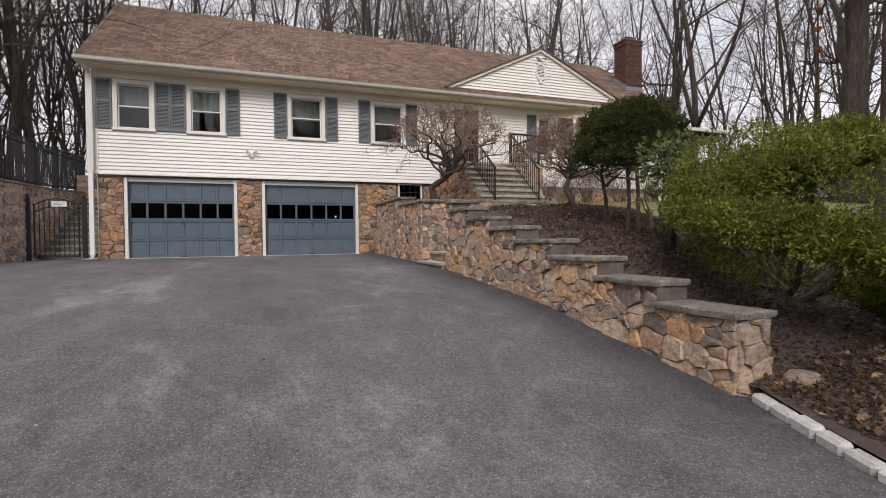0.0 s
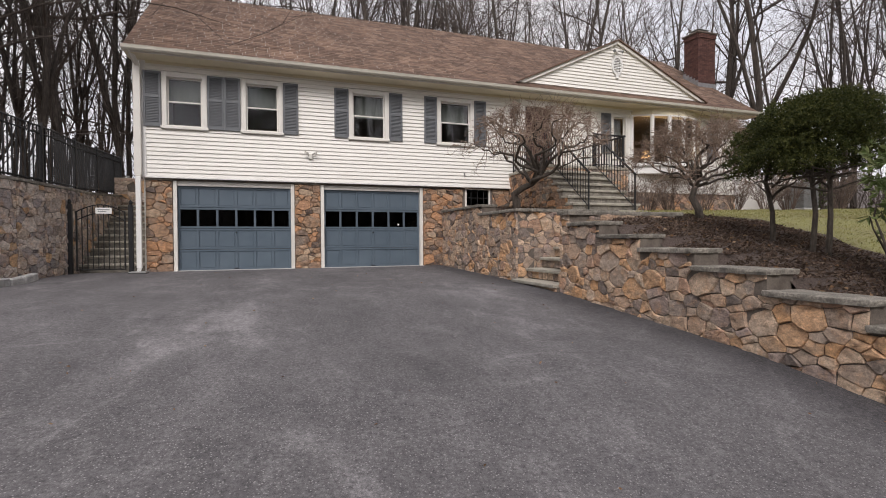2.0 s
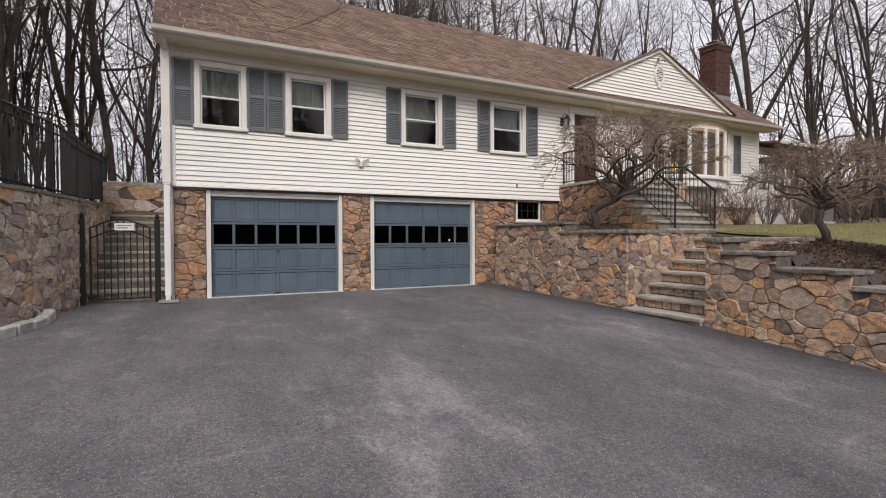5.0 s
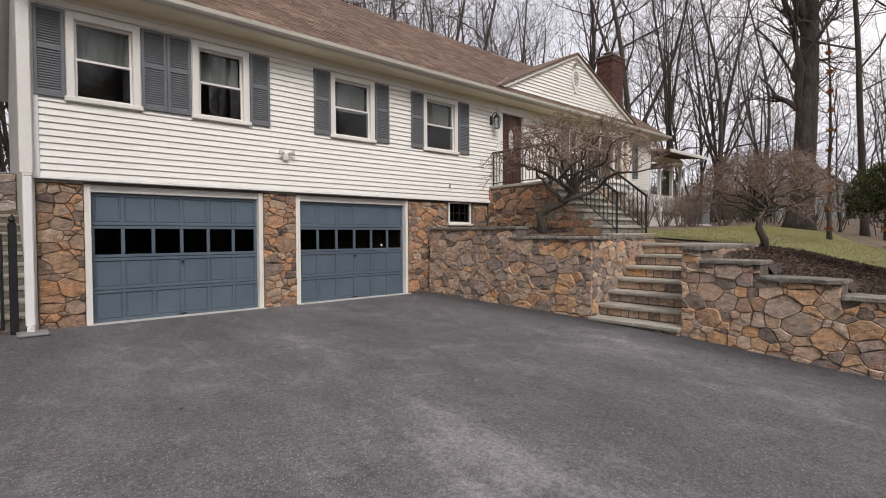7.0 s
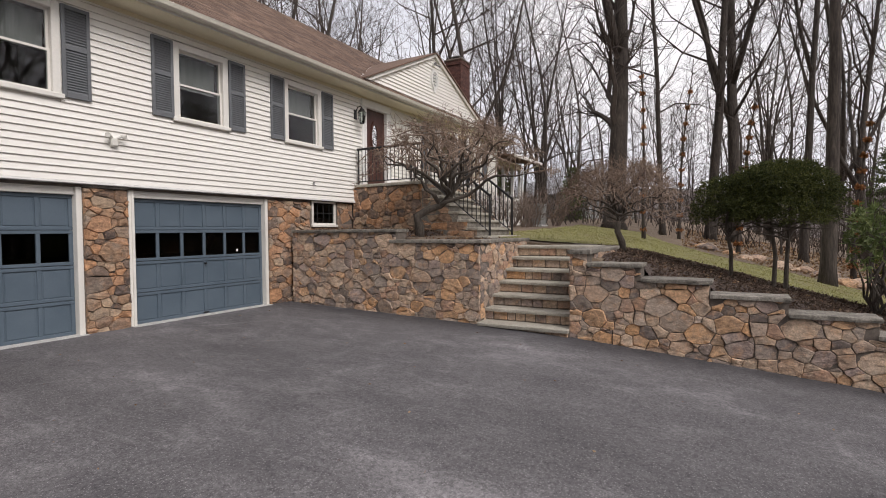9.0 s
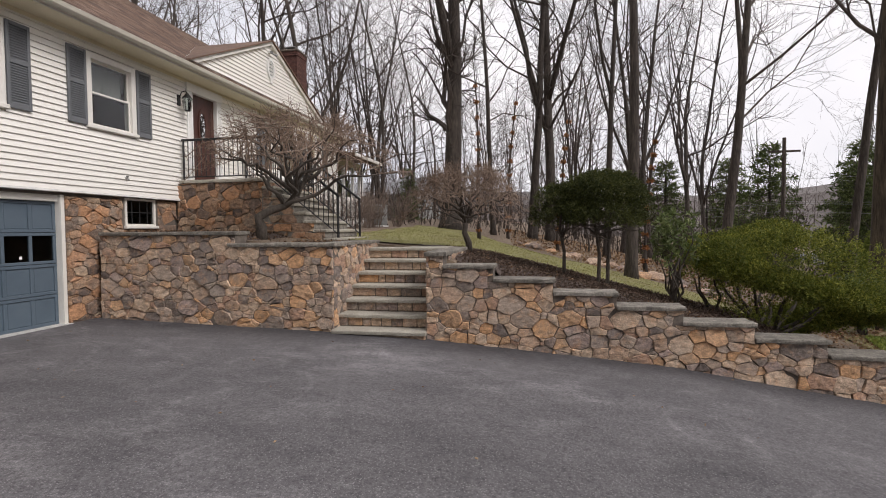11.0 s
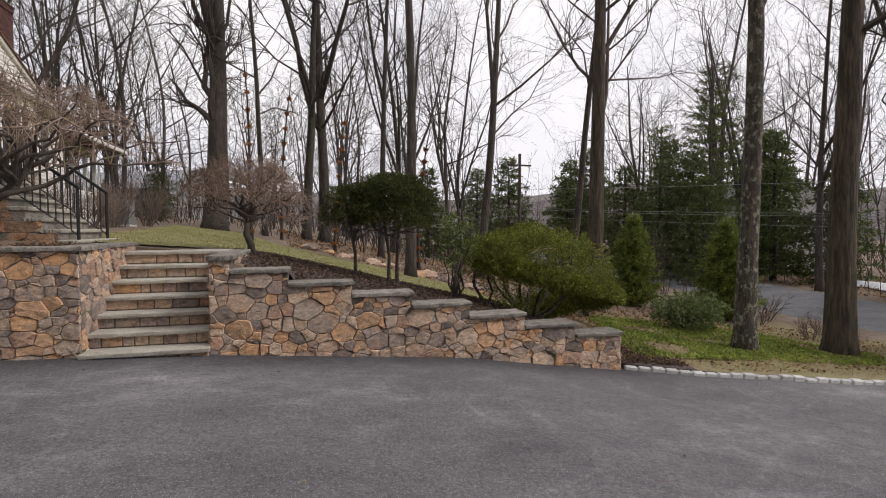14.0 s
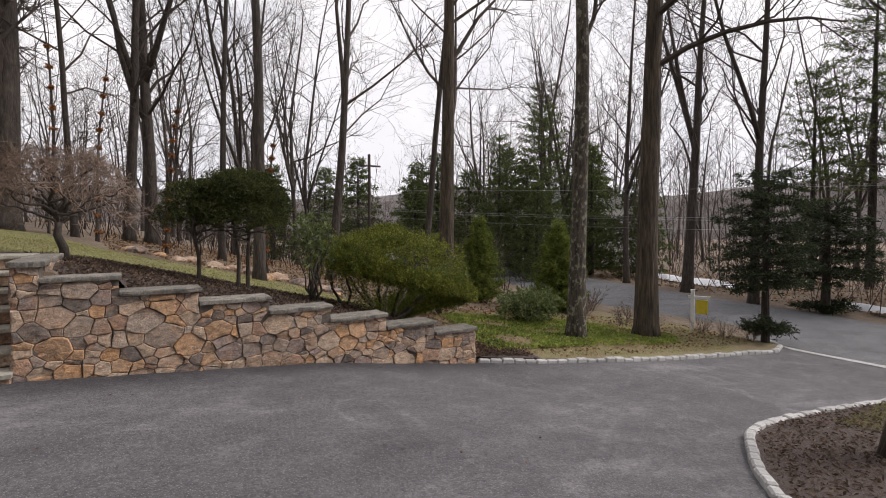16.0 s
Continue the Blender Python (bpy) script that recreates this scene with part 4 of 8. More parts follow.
side.box(HX0, HX0 + 0.2, FY + 0.2, BACK, 0.6, EAVE_Z)
structure("wall_west", side, M_SIDING, "cream clapboard end wall of the house", "house wall")
side = Mesh()
side.box(HX1 - 0.2, HX1, FY + 0.2, BACK, 1.0, EAVE_Z)
side.box(HX0, HX1, BACK, BACK + 0.2, 0.6, EAVE_Z)
structure("wall_back", side, M_SIDING, "cream clapboard rear and east wall of the house", "house wall")
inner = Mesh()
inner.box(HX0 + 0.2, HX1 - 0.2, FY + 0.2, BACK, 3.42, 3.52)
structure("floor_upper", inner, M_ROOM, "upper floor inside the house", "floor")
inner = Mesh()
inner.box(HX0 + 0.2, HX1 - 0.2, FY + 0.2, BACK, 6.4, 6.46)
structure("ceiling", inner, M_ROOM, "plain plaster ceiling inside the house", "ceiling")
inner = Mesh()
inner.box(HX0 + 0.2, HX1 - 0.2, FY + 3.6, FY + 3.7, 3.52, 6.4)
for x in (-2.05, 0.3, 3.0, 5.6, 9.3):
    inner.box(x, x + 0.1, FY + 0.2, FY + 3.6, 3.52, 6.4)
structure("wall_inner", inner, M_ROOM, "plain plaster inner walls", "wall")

# foundation stones between and beside the garage doors
for i, (a, b) in enumerate(((HX0 + 0.05, G1[0] - 0.10), (G1[1] + 0.10, G2[0] - 0.10), (G2[1] + 0.10, BWIN[0] - 0.08))):
    face_with_stones(base_wall, (a, FY + 0.1, 0), (1, 0, 0), (0, -1, 0), b - a, lambda u: 1.15, lambda u: 3.44, 0.20, 60 + i, M_STONE_RED, 1.5, proud=0.045)
face_with_stones(base_wall, (BWIN[0] - 0.08, FY + 0.1, 0), (1, 0, 0), (0, -1, 0), BWIN[1] - BWIN[0] + 0.16, lambda u: 2.5, lambda u: BWIN[2] - 0.06, 0.25, 64, M_STONE_RED)
face_with_stones(base_wall, (BWIN[1] + 0.08, FY + 0.1, 0), (1, 0, 0), (0, -1, 0), 0.55, lambda u: 2.5, lambda u: 3.46, 0.28, 65, M_STONE_RED)
face_with_stones(base_wall, (8.7, FY + 0.1, 0), (1, 0, 0), (0, -1, 0), HX1 - 8.7, lambda u: 2.45, lambda u: 4.3, 0.28, 66, M_STONE)
# thin slabs on the heads of the piers
for a, b in ((HX0 + 0.05, G1[0] - 0.10), (G1[1] + 0.10, G2[0] - 0.10)):
    slab(base_wall, a, b, FY + 0.03, FY + 0.2, 3.5, 0.05, M_COPING, int(a * 10) + 500)

# clapboards, course by course, cut by the openings
EXPO = 0.104
board_gaps = [(x0 - 0.0, x1 + 0.0, z0, z1) for x0, x1, z0, z1 in WIN] + [DOOR, W5, (BAY[0], BAY[1], 3.6, 6.2), (6.2, 16, 3.4, 3.96), (8.7, 16, 3.4, 4.3)]
z = SID_Z
while z < EAVE_Z - 0.16:
    spans = [(HX0 + 0.10, HX1 - 0.1)]
    for g in board_gaps:
        if g[2] < z + EXPO * 0.6 and g[3] > z + EXPO * 0.4:
            nxt = []
            for a, b in spans:
                if g[1] <= a or g[0] >= b:
                    nxt.append((a, b))
                else:
                    if g[0] > a:
                        nxt.append((a, g[0]))
                    if g[1] < b:
                        nxt.append((g[1], b))
            spans = nxt
    for a, b in spans:
        if b - a < 0.03:
            continue
        m = Mesh()
        t = min(z + EXPO + 0.004, EAVE_Z)
        m.prism([(a, FY + 0.022, z), (a, FY - 0.024, z), (a, FY - 0.022, z + 0.006), (a, FY + 0.004, t), (a, FY + 0.022, t)], (0, 0, 0), (b - a, 0, 0))
        m.put("clapboard", M_SIDING, front)
    z += EXPO
Mesh().box(HX0 - 0.03, HX0 + 0.1, FY - 0.03, FY + 0.1, SID_Z - 0.02, EAVE_Z, 0.006).put("corner_board", M_WHITE, front)
Mesh().box(HX1 - 0.1, HX1 + 0.03, FY - 0.03, FY + 0.1, SID_Z - 0.02, EAVE_Z, 0.006).put("corner_board", M_WHITE, front)
Mesh().box(HX0 + 0.1, HX1 - 0.1, FY - 0.025, FY + 0.01, EAVE_Z - 0.17, EAVE_Z - 0.02, 0.005).put("frieze_board", M_SOFFIT, front)
Mesh().box(HX0 + 0.0, 6.2, FY - 0.03, FY + 0.1, SID_Z - 0.035, SID_Z - 0.003, 0.005).put("drip_board", M_WHITE, front)

# ---------------------------------------------------------------- roof
EY, RY, EZ, RZ = 15.74, 20.5, 6.50, 9.87
RX0, RX1 = -4.14, 15.9
PITCH = (RZ - EZ) / (RY - EY)
rf = Mesh()
T = 0.12
out = [(0, EY, EZ), (0, RY, RZ), (0, 2 * RY - EY, EZ), (0, 2 * RY - EY, EZ - T), (0, RY, RZ - T * 1.2), (0, EY, EZ - T)]
rf.prism(out, (RX0, 0, 0), (RX1, 0, 0))
roof = structure("roof", rf, M_WHITE, "long low gabled roof of weathered brown asphalt shingles", "roof")
gab = Mesh()
for x0, x1 in ((HX0, HX0 + 0.2), (HX1 - 0.2, HX1)):
    gab.prism([(0, FY, EAVE_Z), (0, RY, RZ - 0.25), (0, BACK, EAVE_Z)], (x0, 0, 0), (x1, 0, 0))
structure("gable_ends", gab, M_SIDING, "cream clapboard gable ends", "house wall")
sof = Mesh().box(RX0 + 0.02, RX1 - 0.02, EY + 0.03, FY + 0.02, EZ - T - 0.045, EZ - T - 0.02)
structure("soffit", sof, M_SOFFIT, "cream painted boarded soffit under the eaves, yellowed for warm reflected light", "soffit")


def shingles(name, parent, x0, x1, ya, za, yb, zb, seed, left_of=None, tab=0.32, expo=0.145):
    """Overlapping courses of tabs on a slope that rises from (ya, za) to (yb, zb); left_of(y): where a course starts and ends."""
    rng = random.Random(seed)
    m = Mesh()
    length = math.hypot(yb - ya, zb - za)
    cy, cz = (yb - ya) / length, (zb - za) / length
    ny, nz = -cz, cy
    s = -0.03
    row = 0
    while s < length:
        spans = left_of(ya + cy * s) if left_of else [(x0, x1)]
        for a, b in spans:
            x = a - (row % 2) * tab * 0.5 - rng.random() * 0.05
            while x < b:
                w = tab * rng.choice((0.6, 0.8, 1.0, 1.0, 1.3))
                u0, u1 = max(a, x + 0.003), min(b, x + w - 0.003)
                if u1 - u0 > 0.02:
                    h = rng.uniform(0.006, 0.010)
                    e = min(length, s + expo + 0.03)
                    n = len(m.v)
                    j = rng.uniform(-0.012, 0.012)
                    for uu in (u0, u1):
                        for ss, hh in ((s + j, 0.0), (s + j, h), (e, 0.003)):
                            m.v.append((uu, ya + cy * ss + ny * hh, za + cz * ss + nz * hh))
                    m.f += [(n, n + 3, n + 4, n + 1), (n + 1, n + 4, n + 5, n + 2), (n, n + 1, n + 2), (n + 3, n + 5, n + 4)]
                x += w
        s += expo
        row += 1
    ob = m.put(name, M_SHINGLE, parent, "weathered brown asphalt shingles")
    return tagged(ob, kind="stuff")


# pediment over the entry
PX0, PX1, PXM, PZ0, PZ1 = 6.2, 13.6, 9.88, 6.75, 8.45
PY = 16.06


def main_spans(y):
    """Where the pediment roof covers the main slope the shingles stop."""
    zr = EZ + PITCH * (y - EY)
    k = (zr - PZ0) / (PZ1 - PZ0)
    if k <= 0 or k >= 1:
        return [(RX0, RX1)]
    return [(RX0, PX0 + (PXM - PX0) * k + 0.1), (PX1 - (PX1 - PXM) * k - 0.1, RX1)]


shingles("shingle_courses", roof, RX0, RX1, EY, EZ, RY, RZ, 1, main_spans)
ped = Mesh().prism([(PX0 + 0.25, 0, PZ0 - 0.02), (PXM, 0, PZ1 - 0.1), (PX1 - 0.25, 0, PZ0 - 0.02)], (0, PY, 0), (0, PY + 0.15, 0))
pediment = structure("pediment", ped, M_SIDING, "shallow clapboard pediment gable over the entry", "gable")
z = PZ0 + 0.0
while z < PZ1 - 0.16:
    k0 = (z - PZ0) / (PZ1 - PZ0)
    k1 = (z + EXPO - PZ0) / (PZ1 - PZ0)
    a0, b0 = PX0 + (PXM - PX0) * k0 + 0.2, PX1 - (PX1 - PXM) * k0 - 0.2
    a1, b1 = PX0 + (PXM - PX0) * k1 + 0.2, PX1 - (PX1 - PXM) * k1 - 0.2
    m = Mesh()
    if b1 > a1:
        m.v = [(a0, PY - 0.034, z), (b0, PY - 0.034, z), (b1, PY - 0.008, z + EXPO), (a1, PY - 0.008, z + EXPO), (a0, PY + 0.02, z), (b0, PY + 0.02, z), (b1, PY + 0.02, z + EXPO), (a1, PY + 0.02, z + EXPO)]
        m.f = [(0, 1, 2, 3), (4, 7, 6, 5), (0, 4, 5, 1), (1, 5, 6, 2), (2, 6, 7, 3), (3, 7, 4, 0)]
        m.put("clapboard", M_SIDING, pediment)
    z += EXPO
for xa, xb, nm in ((PX0, PXM, "rake_west"), (PX1, PXM, "rake_east")):
    s = 1 if xb > xa else -1
    m = Mesh()
    # rake board and roof slope running back into the main roof
    m.prism([(xa, 0, PZ0 - 0.04), (xb, 0, PZ1 - 0.04), (xb, 0, PZ1 - 0.14), (xa + s * 0.24, 0, PZ0 - 0.04)], (0, PY - 0.10, 0), (0, PY - 0.02, 0))
    m.put("rake_board", M_TRIM, pediment)
    yr0 = EY + (PZ0 - EZ) / PITCH
    yr1 = EY + (PZ1 - EZ) / PITCH
    m = Mesh()
    m.v = [(xa - s * 0.06, PY - 0.15, PZ0 - 0.035), (xb, PY - 0.15, PZ1 + 0.0), (xb, yr1 + 0.15, PZ1 + 0.0), (xa - s * 0.06, yr0 + 0.05, PZ0 - 0.035),
           (xa - s * 0.06, PY - 0.15, PZ0 - 0.07), (xb, PY - 0.15, PZ1 - 0.04), (xb, yr1 + 0.15, PZ1 - 0.04), (xa - s * 0.06, yr0 + 0.05, PZ0 - 0.07)]
    m.f = [(0, 1, 2, 3), (4, 7, 6, 5), (0, 4, 5, 1), (1, 5, 6, 2), (2, 6, 7, 3), (3, 7, 4, 0)]
    m.put("roof_slope", M_SHINGLE, pediment, "brown shingled slope of the pediment")
# the skirt of roof below the pediment is the main slope's lowest courses; louvred oval vent
vent = thing("gable_vent", "white louvred oval gable vent", "vent", PXM, PY - 0.03, 7.3)
vm = Mesh()
ring = [(math.sin(a) * 0.21, 0, 0.3 + math.cos(a) * 0.32) for a in np.linspace(0, 2 * math.pi, 25)[:-1]]
for dy, k in ((0.0, 1.0), (-0.05, 1.0), (-0.05, 0.76), (0.0, 0.76)):
    vm.v += [(x * k, dy, 0.3 + (zz - 0.3) * k) for x, _, zz in ring]
for r in range(3):
    vm.f += [(r * 24 + i, r * 24 + (i + 1) % 24, (r + 1) * 24 + (i + 1) % 24, (r + 1) * 24 + i) for i in range(24)]
vm.put("frame", M_WHITE, vent)
for i in range(9):
    zz = 0.09 + i * 0.052
    hw = 0.16 * math.sqrt(max(0.02, 1 - ((zz - 0.3) / 0.25) ** 2))
    Mesh().prism([(-hw, -0.035, zz), (-hw, -0.002, zz + 0.035), (-hw, 0.0, zz + 0.028), (-hw, -0.035, zz - 0.008)], (0, 0, 0), (2 * hw, 0, 0)).put("slat", M_WHITE, vent)
Mesh().prism([(math.sin(a) * 0.16, 0.004, 0.3 + math.cos(a) * 0.25) for a in np.linspace(0, 2 * math.pi, 17)[:-1]], (0, 0, 0), (0, 0.006, 0)).put("backing", M_GREYMETAL, vent)
Mesh().box(-0.06, 0.06, -0.05, 0.0, -0.12, 0.0, 0.01).put("keystone", M_WHITE, vent)
fl = thing("gable_floodlight", "small twin floodlight under the gable peak", "floodlight", PXM - 0.05, PY - 0.1, 8.06)
Mesh().box(-0.06, 0.06, -0.02, 0.08, -0.02, 0.06, 0.01).put("base", M_WHITE, fl)
for s in (-1, 1):
    Mesh().tube([(s * 0.05, 0, 0.0), (s * 0.13, -0.06, -0.02), (s * 0.17, -0.11, -0.05)], [0.02, 0.03, 0.05], 8).put("lamp_head", M_GREYMETAL, fl)

# gutter along the eave, and downpipe at the west corner
gut = thing("gutter", "weathered cream gutter along the eaves", "gutter", (RX0 + RX1) / 2, EY - 0.06, EZ - 0.13, kind="structure")
L2 = (RX1 - RX0) / 2 + 0.02
prof = [(0.06, 0.10), (0.06, 0.0), (-0.03, 0.0), (-0.06, 0.03), (-0.07, 0.085), (-0.075, 0.10), (-0.068, 0.10), (-0.06, 0.085), (-0.05, 0.035), (-0.025, 0.008), (0.052, 0.008), (0.052, 0.10)]
Mesh().prism([(0, a, b) for a, b in prof], (-L2, 0, 0), (L2, 0, 0)).put("trough", M_GUTTER, gut)
Mesh().box(-L2, L2, 0.066, 0.085, -0.03, 0.12).put("fascia", M_TRIM, gut)
x = -L2 + 0.4
while x < L2:
    Mesh().box(x, x + 0.02, -0.078, 0.06, 0.088, 0.102).put("strap", M_WHITE, gut)
    x += 0.75
dp = thing("downpipe", "cream square downpipe at the house corner with a splash foot", "downpipe", HX0 - 0.06, FY - 0.12, 1.19)
Mesh().box(-0.058, 0.058, -0.045, 0.04, 0.10, 2.32, 0.012).put("lower_pipe", M_WHITE, dp)
Mesh().box(-0.06, 0.06, -0.045, 0.045, 2.32, 2.36, 0.006).put("bracket", M_TRIM, dp)
Mesh().box(-0.085, 0.075, -0.03, 0.055, 2.36, 5.02, 0.012).put("upper_pipe", M_TRIM, dp)
Mesh().tube([(0, 0.01, 5.0), (-0.05, -0.18, 5.12), (-0.09, -0.42, 5.22)], 0.07, 4).put("elbow", M_TRIM, dp)
Mesh().tube([(0, 0, 0.12), (0, -0.05, 0.05), (0, -0.16, 0.03)], 0.045, 4).put("spout", M_WHITE, dp)
spl = Mesh().box(-0.17, 0.2, -0.3, 0.08, 0.0, 0.045, 0.015)
tagged(spl.put("splash_block", M_GREYMETAL), "grey green splash block at the downpipe foot", "splash block").matrix_basis = pose(HX0 - 0.06, FY - 0.18, 1.18)

# chimney
CH = (15.12, 16.05, 17.75, 18.5)
chim = thing("chimney", "tall red-brown brick chimney with lead flashing and cap", "chimney", (CH[0] + CH[1]) / 2, (CH[2] + CH[3]) / 2, 6.0)
cx0, cx1, cy0, cy1 = -0.44, 0.44, -0.36, 0.36
Mesh().box(cx0 + 0.02, cx1 - 0.02, cy0 + 0.02, cy1 - 0.02, 0, 4.1).put("core", M_MORTAR, chim)
bm_ = Mesh()
for c in range(48):
    zz = 1.15 + c * 0.0605
    grow_ = 0.03 if c > 44 else 0.0
    off = 0.105 * (c % 2)
    for side_, (a, b) in (("f", (cx0, cx1)), ("l", (cy0, cy1))):
        u = a - off
        while u < b:
            u0, u1 = max(a, u) + 0.005, min(b, u + 0.21) - 0.005
            if u1 - u0 > 0.02:
                if side_ == "f":
                    bm_.box(u0, u1, cy0 - grow_, cy0 + 0.04, zz, zz + 0.052)
                else:
                    bm_.box(cx0 - grow_, cx0 + 0.04, u0, u1, zz, zz + 0.052)
                    bm_.box(cx1 - 0.04, cx1 + grow_, u0, u1, zz, zz + 0.052)
            u += 0.21
tagged(bm_.put("brickwork", M_BRICKPIECE, chim, "red-brown bricks"), kind="stuff")
Mesh().box(cx0 - 0.06, cx1 + 0.06, cy0 - 0.06, cy1 + 0.06, 4.04, 4.12, 0.02).put("crown", M_MORTAR, chim)
Mesh().box(-0.22, 0.22, -0.15, 0.15, 4.12, 4.26, 0.02).put("flue", M_DARK, chim)
Mesh().box(-0.3, 0.3, -0.22, 0.22, 4.26, 4.29, 0.01).put("rain_cap", M_GREYMETAL, chim)
for i in range(5):
    yy = cy0 + i * 0.15
    zz = EZ + PITCH * ((CH[2] + CH[3]) / 2 + yy - EY) - 6.0
    Mesh().box(cx0 - 0.012, cx0 + 0.01, yy, yy + 0.16, zz - 0.1, zz + 0.26).put("step_flashing", M_FLASH, chim)
Mesh().box(cx0 - 0.02, cx1 + 0.02, cy0 - 0.02, cy0 + 0.01, EZ + PITCH * (CH[2] - EY) - 6.0 - 0.05, EZ + PITCH * (CH[2] - EY) - 6.0 + 0.16).put("apron_flashing", M_FLASH, chim)


# ---------------------------------------------------------------- windows, shutters, doors
def window(name, x0, x1, z0, z1, label, y=FY, trim=0.11, blind=0.45):
    w, h = x1 - x0, z1 - z0
    t = thing(name, label, "window", x0, y, z0, kind="structure")
    sill = Mesh().box(-0.03, w + 0.03, -0.07, 0.05, -0.02, 0.05, 0.008)
    f = Mesh()
    f.box(0, trim, -0.035, 0.16, 0.05, h, 0.006)
    f.box(w - trim, w, -0.035, 0.16, 0.05, h, 0.006)
    f.box(trim, w - trim, -0.034, 0.16, h - trim, h, 0.006)
    f.put("window_frame", M_TRIM, t)
    sill.put("window_sill", M_TRIM, t)
    mid = 0.05 + (h - trim - 0.05) * 0.5
    for nm, za, zb, yy in (("lower_sash", 0.052, mid + 0.02, 0.035), ("upper_sash", mid - 0.02, h - trim - 0.002, 0.065)):
        s = Mesh()
        a, b = trim + 0.003, w - trim - 0.003
        r = 0.035
        s.box(a, a + r, yy - 0.016, yy + 0.016, za, zb)
        s.box(b - r, b, yy - 0.016, yy + 0.016, za, zb)
        s.box(a + r, b - r, yy - 0.015, yy + 0.015, za, za + r)
        s.box(a + r, b - r, yy - 0.015, yy + 0.015, zb - r, zb)
        so = s.put(nm, M_TRIM, t)
        g = Mesh()
        g.v = [(a + r, yy, za + r), (b - r, yy, za + r), (b - r, yy, zb - r), (a + r, yy, zb - r)]
        g.f = [(0, 1, 2, 3)]
        go = g.put("pane", M_GLASS, so)
        go.visible_shadow = False
    if blind:
        c = Mesh()
        n = 12
        for i in range(n + 1):
            for zz in (h - trim - 0.02, h - trim - 0.02 - (h - trim) * blind):
                c.v.append((trim + (w - 2 * trim) * i / n, 0.24 + 0.012 * (i % 2), zz))
        c.f = [(2 * i, 2 * i + 1, 2 * i + 3, 2 * i + 2) for i in range(n)]
        c.put("blind", M_CURTAIN, t, "pale fabric blind drawn half down")
    return t


for i, wdw in enumerate(WIN):
    window("window_%d" % (i + 1), *wdw, "double-hung window with wide cream trim, dark glass", blind=(0.42, 0.40, 0.47, 0.42)[i])
window("window_5", *W5, "narrow double-hung window beside the entry", trim=0.08)

shut = thing("shutter", "blue-grey louvred wooden shutter beside a window", "shutter", -3.83, FY - 0.02, 4.745, "window shutters")
SW, SH = 0.385, 1.345
fr = Mesh()
fr.box(0, 0.05, -0.035, 0, 0, SH, 0.004)
fr.box(SW - 0.05, SW, -0.035, 0, 0, SH, 0.004)
for a, b in ((0, 0.085), (SH * 0.52, SH * 0.52 + 0.07), (SH - 0.06, SH)):
    fr.box(0.05, SW - 0.05, -0.034, 0, a, b, 0.004)
fr.put("frame", M_SHUTTER, shut)
lv = Mesh()
for a, b in ((0.085, SH * 0.52), (SH * 0.52 + 0.07, SH - 0.06)):
    n = int((b - a) / 0.038)
    for i in range(n):
        zz = a + (b - a) * i / n
        lv.prism([(0.05, -0.030, zz), (0.05, -0.026, zz - 0.004), (0.05, -0.004, zz + 0.032), (0.05, -0.008, zz + 0.036)], (0, 0, 0), (SW - 0.1, 0, 0))
lv.put("louvres", M_SHUTTER, shut)
Mesh().box(0.05, SW - 0.05, -0.004, -0.001, 0.085, SH - 0.06).put("backing", M_SHUTTER, shut)
for x in (-2.41, -2.02, -0.59, 0.745, 2.27, 3.31, 4.88, 9.43):
    copy_thing(shut, pose(x, FY - 0.02, 4.745))
narrow = copy_thing(shut, pose(14.0, FY - 0.02, 4.745))


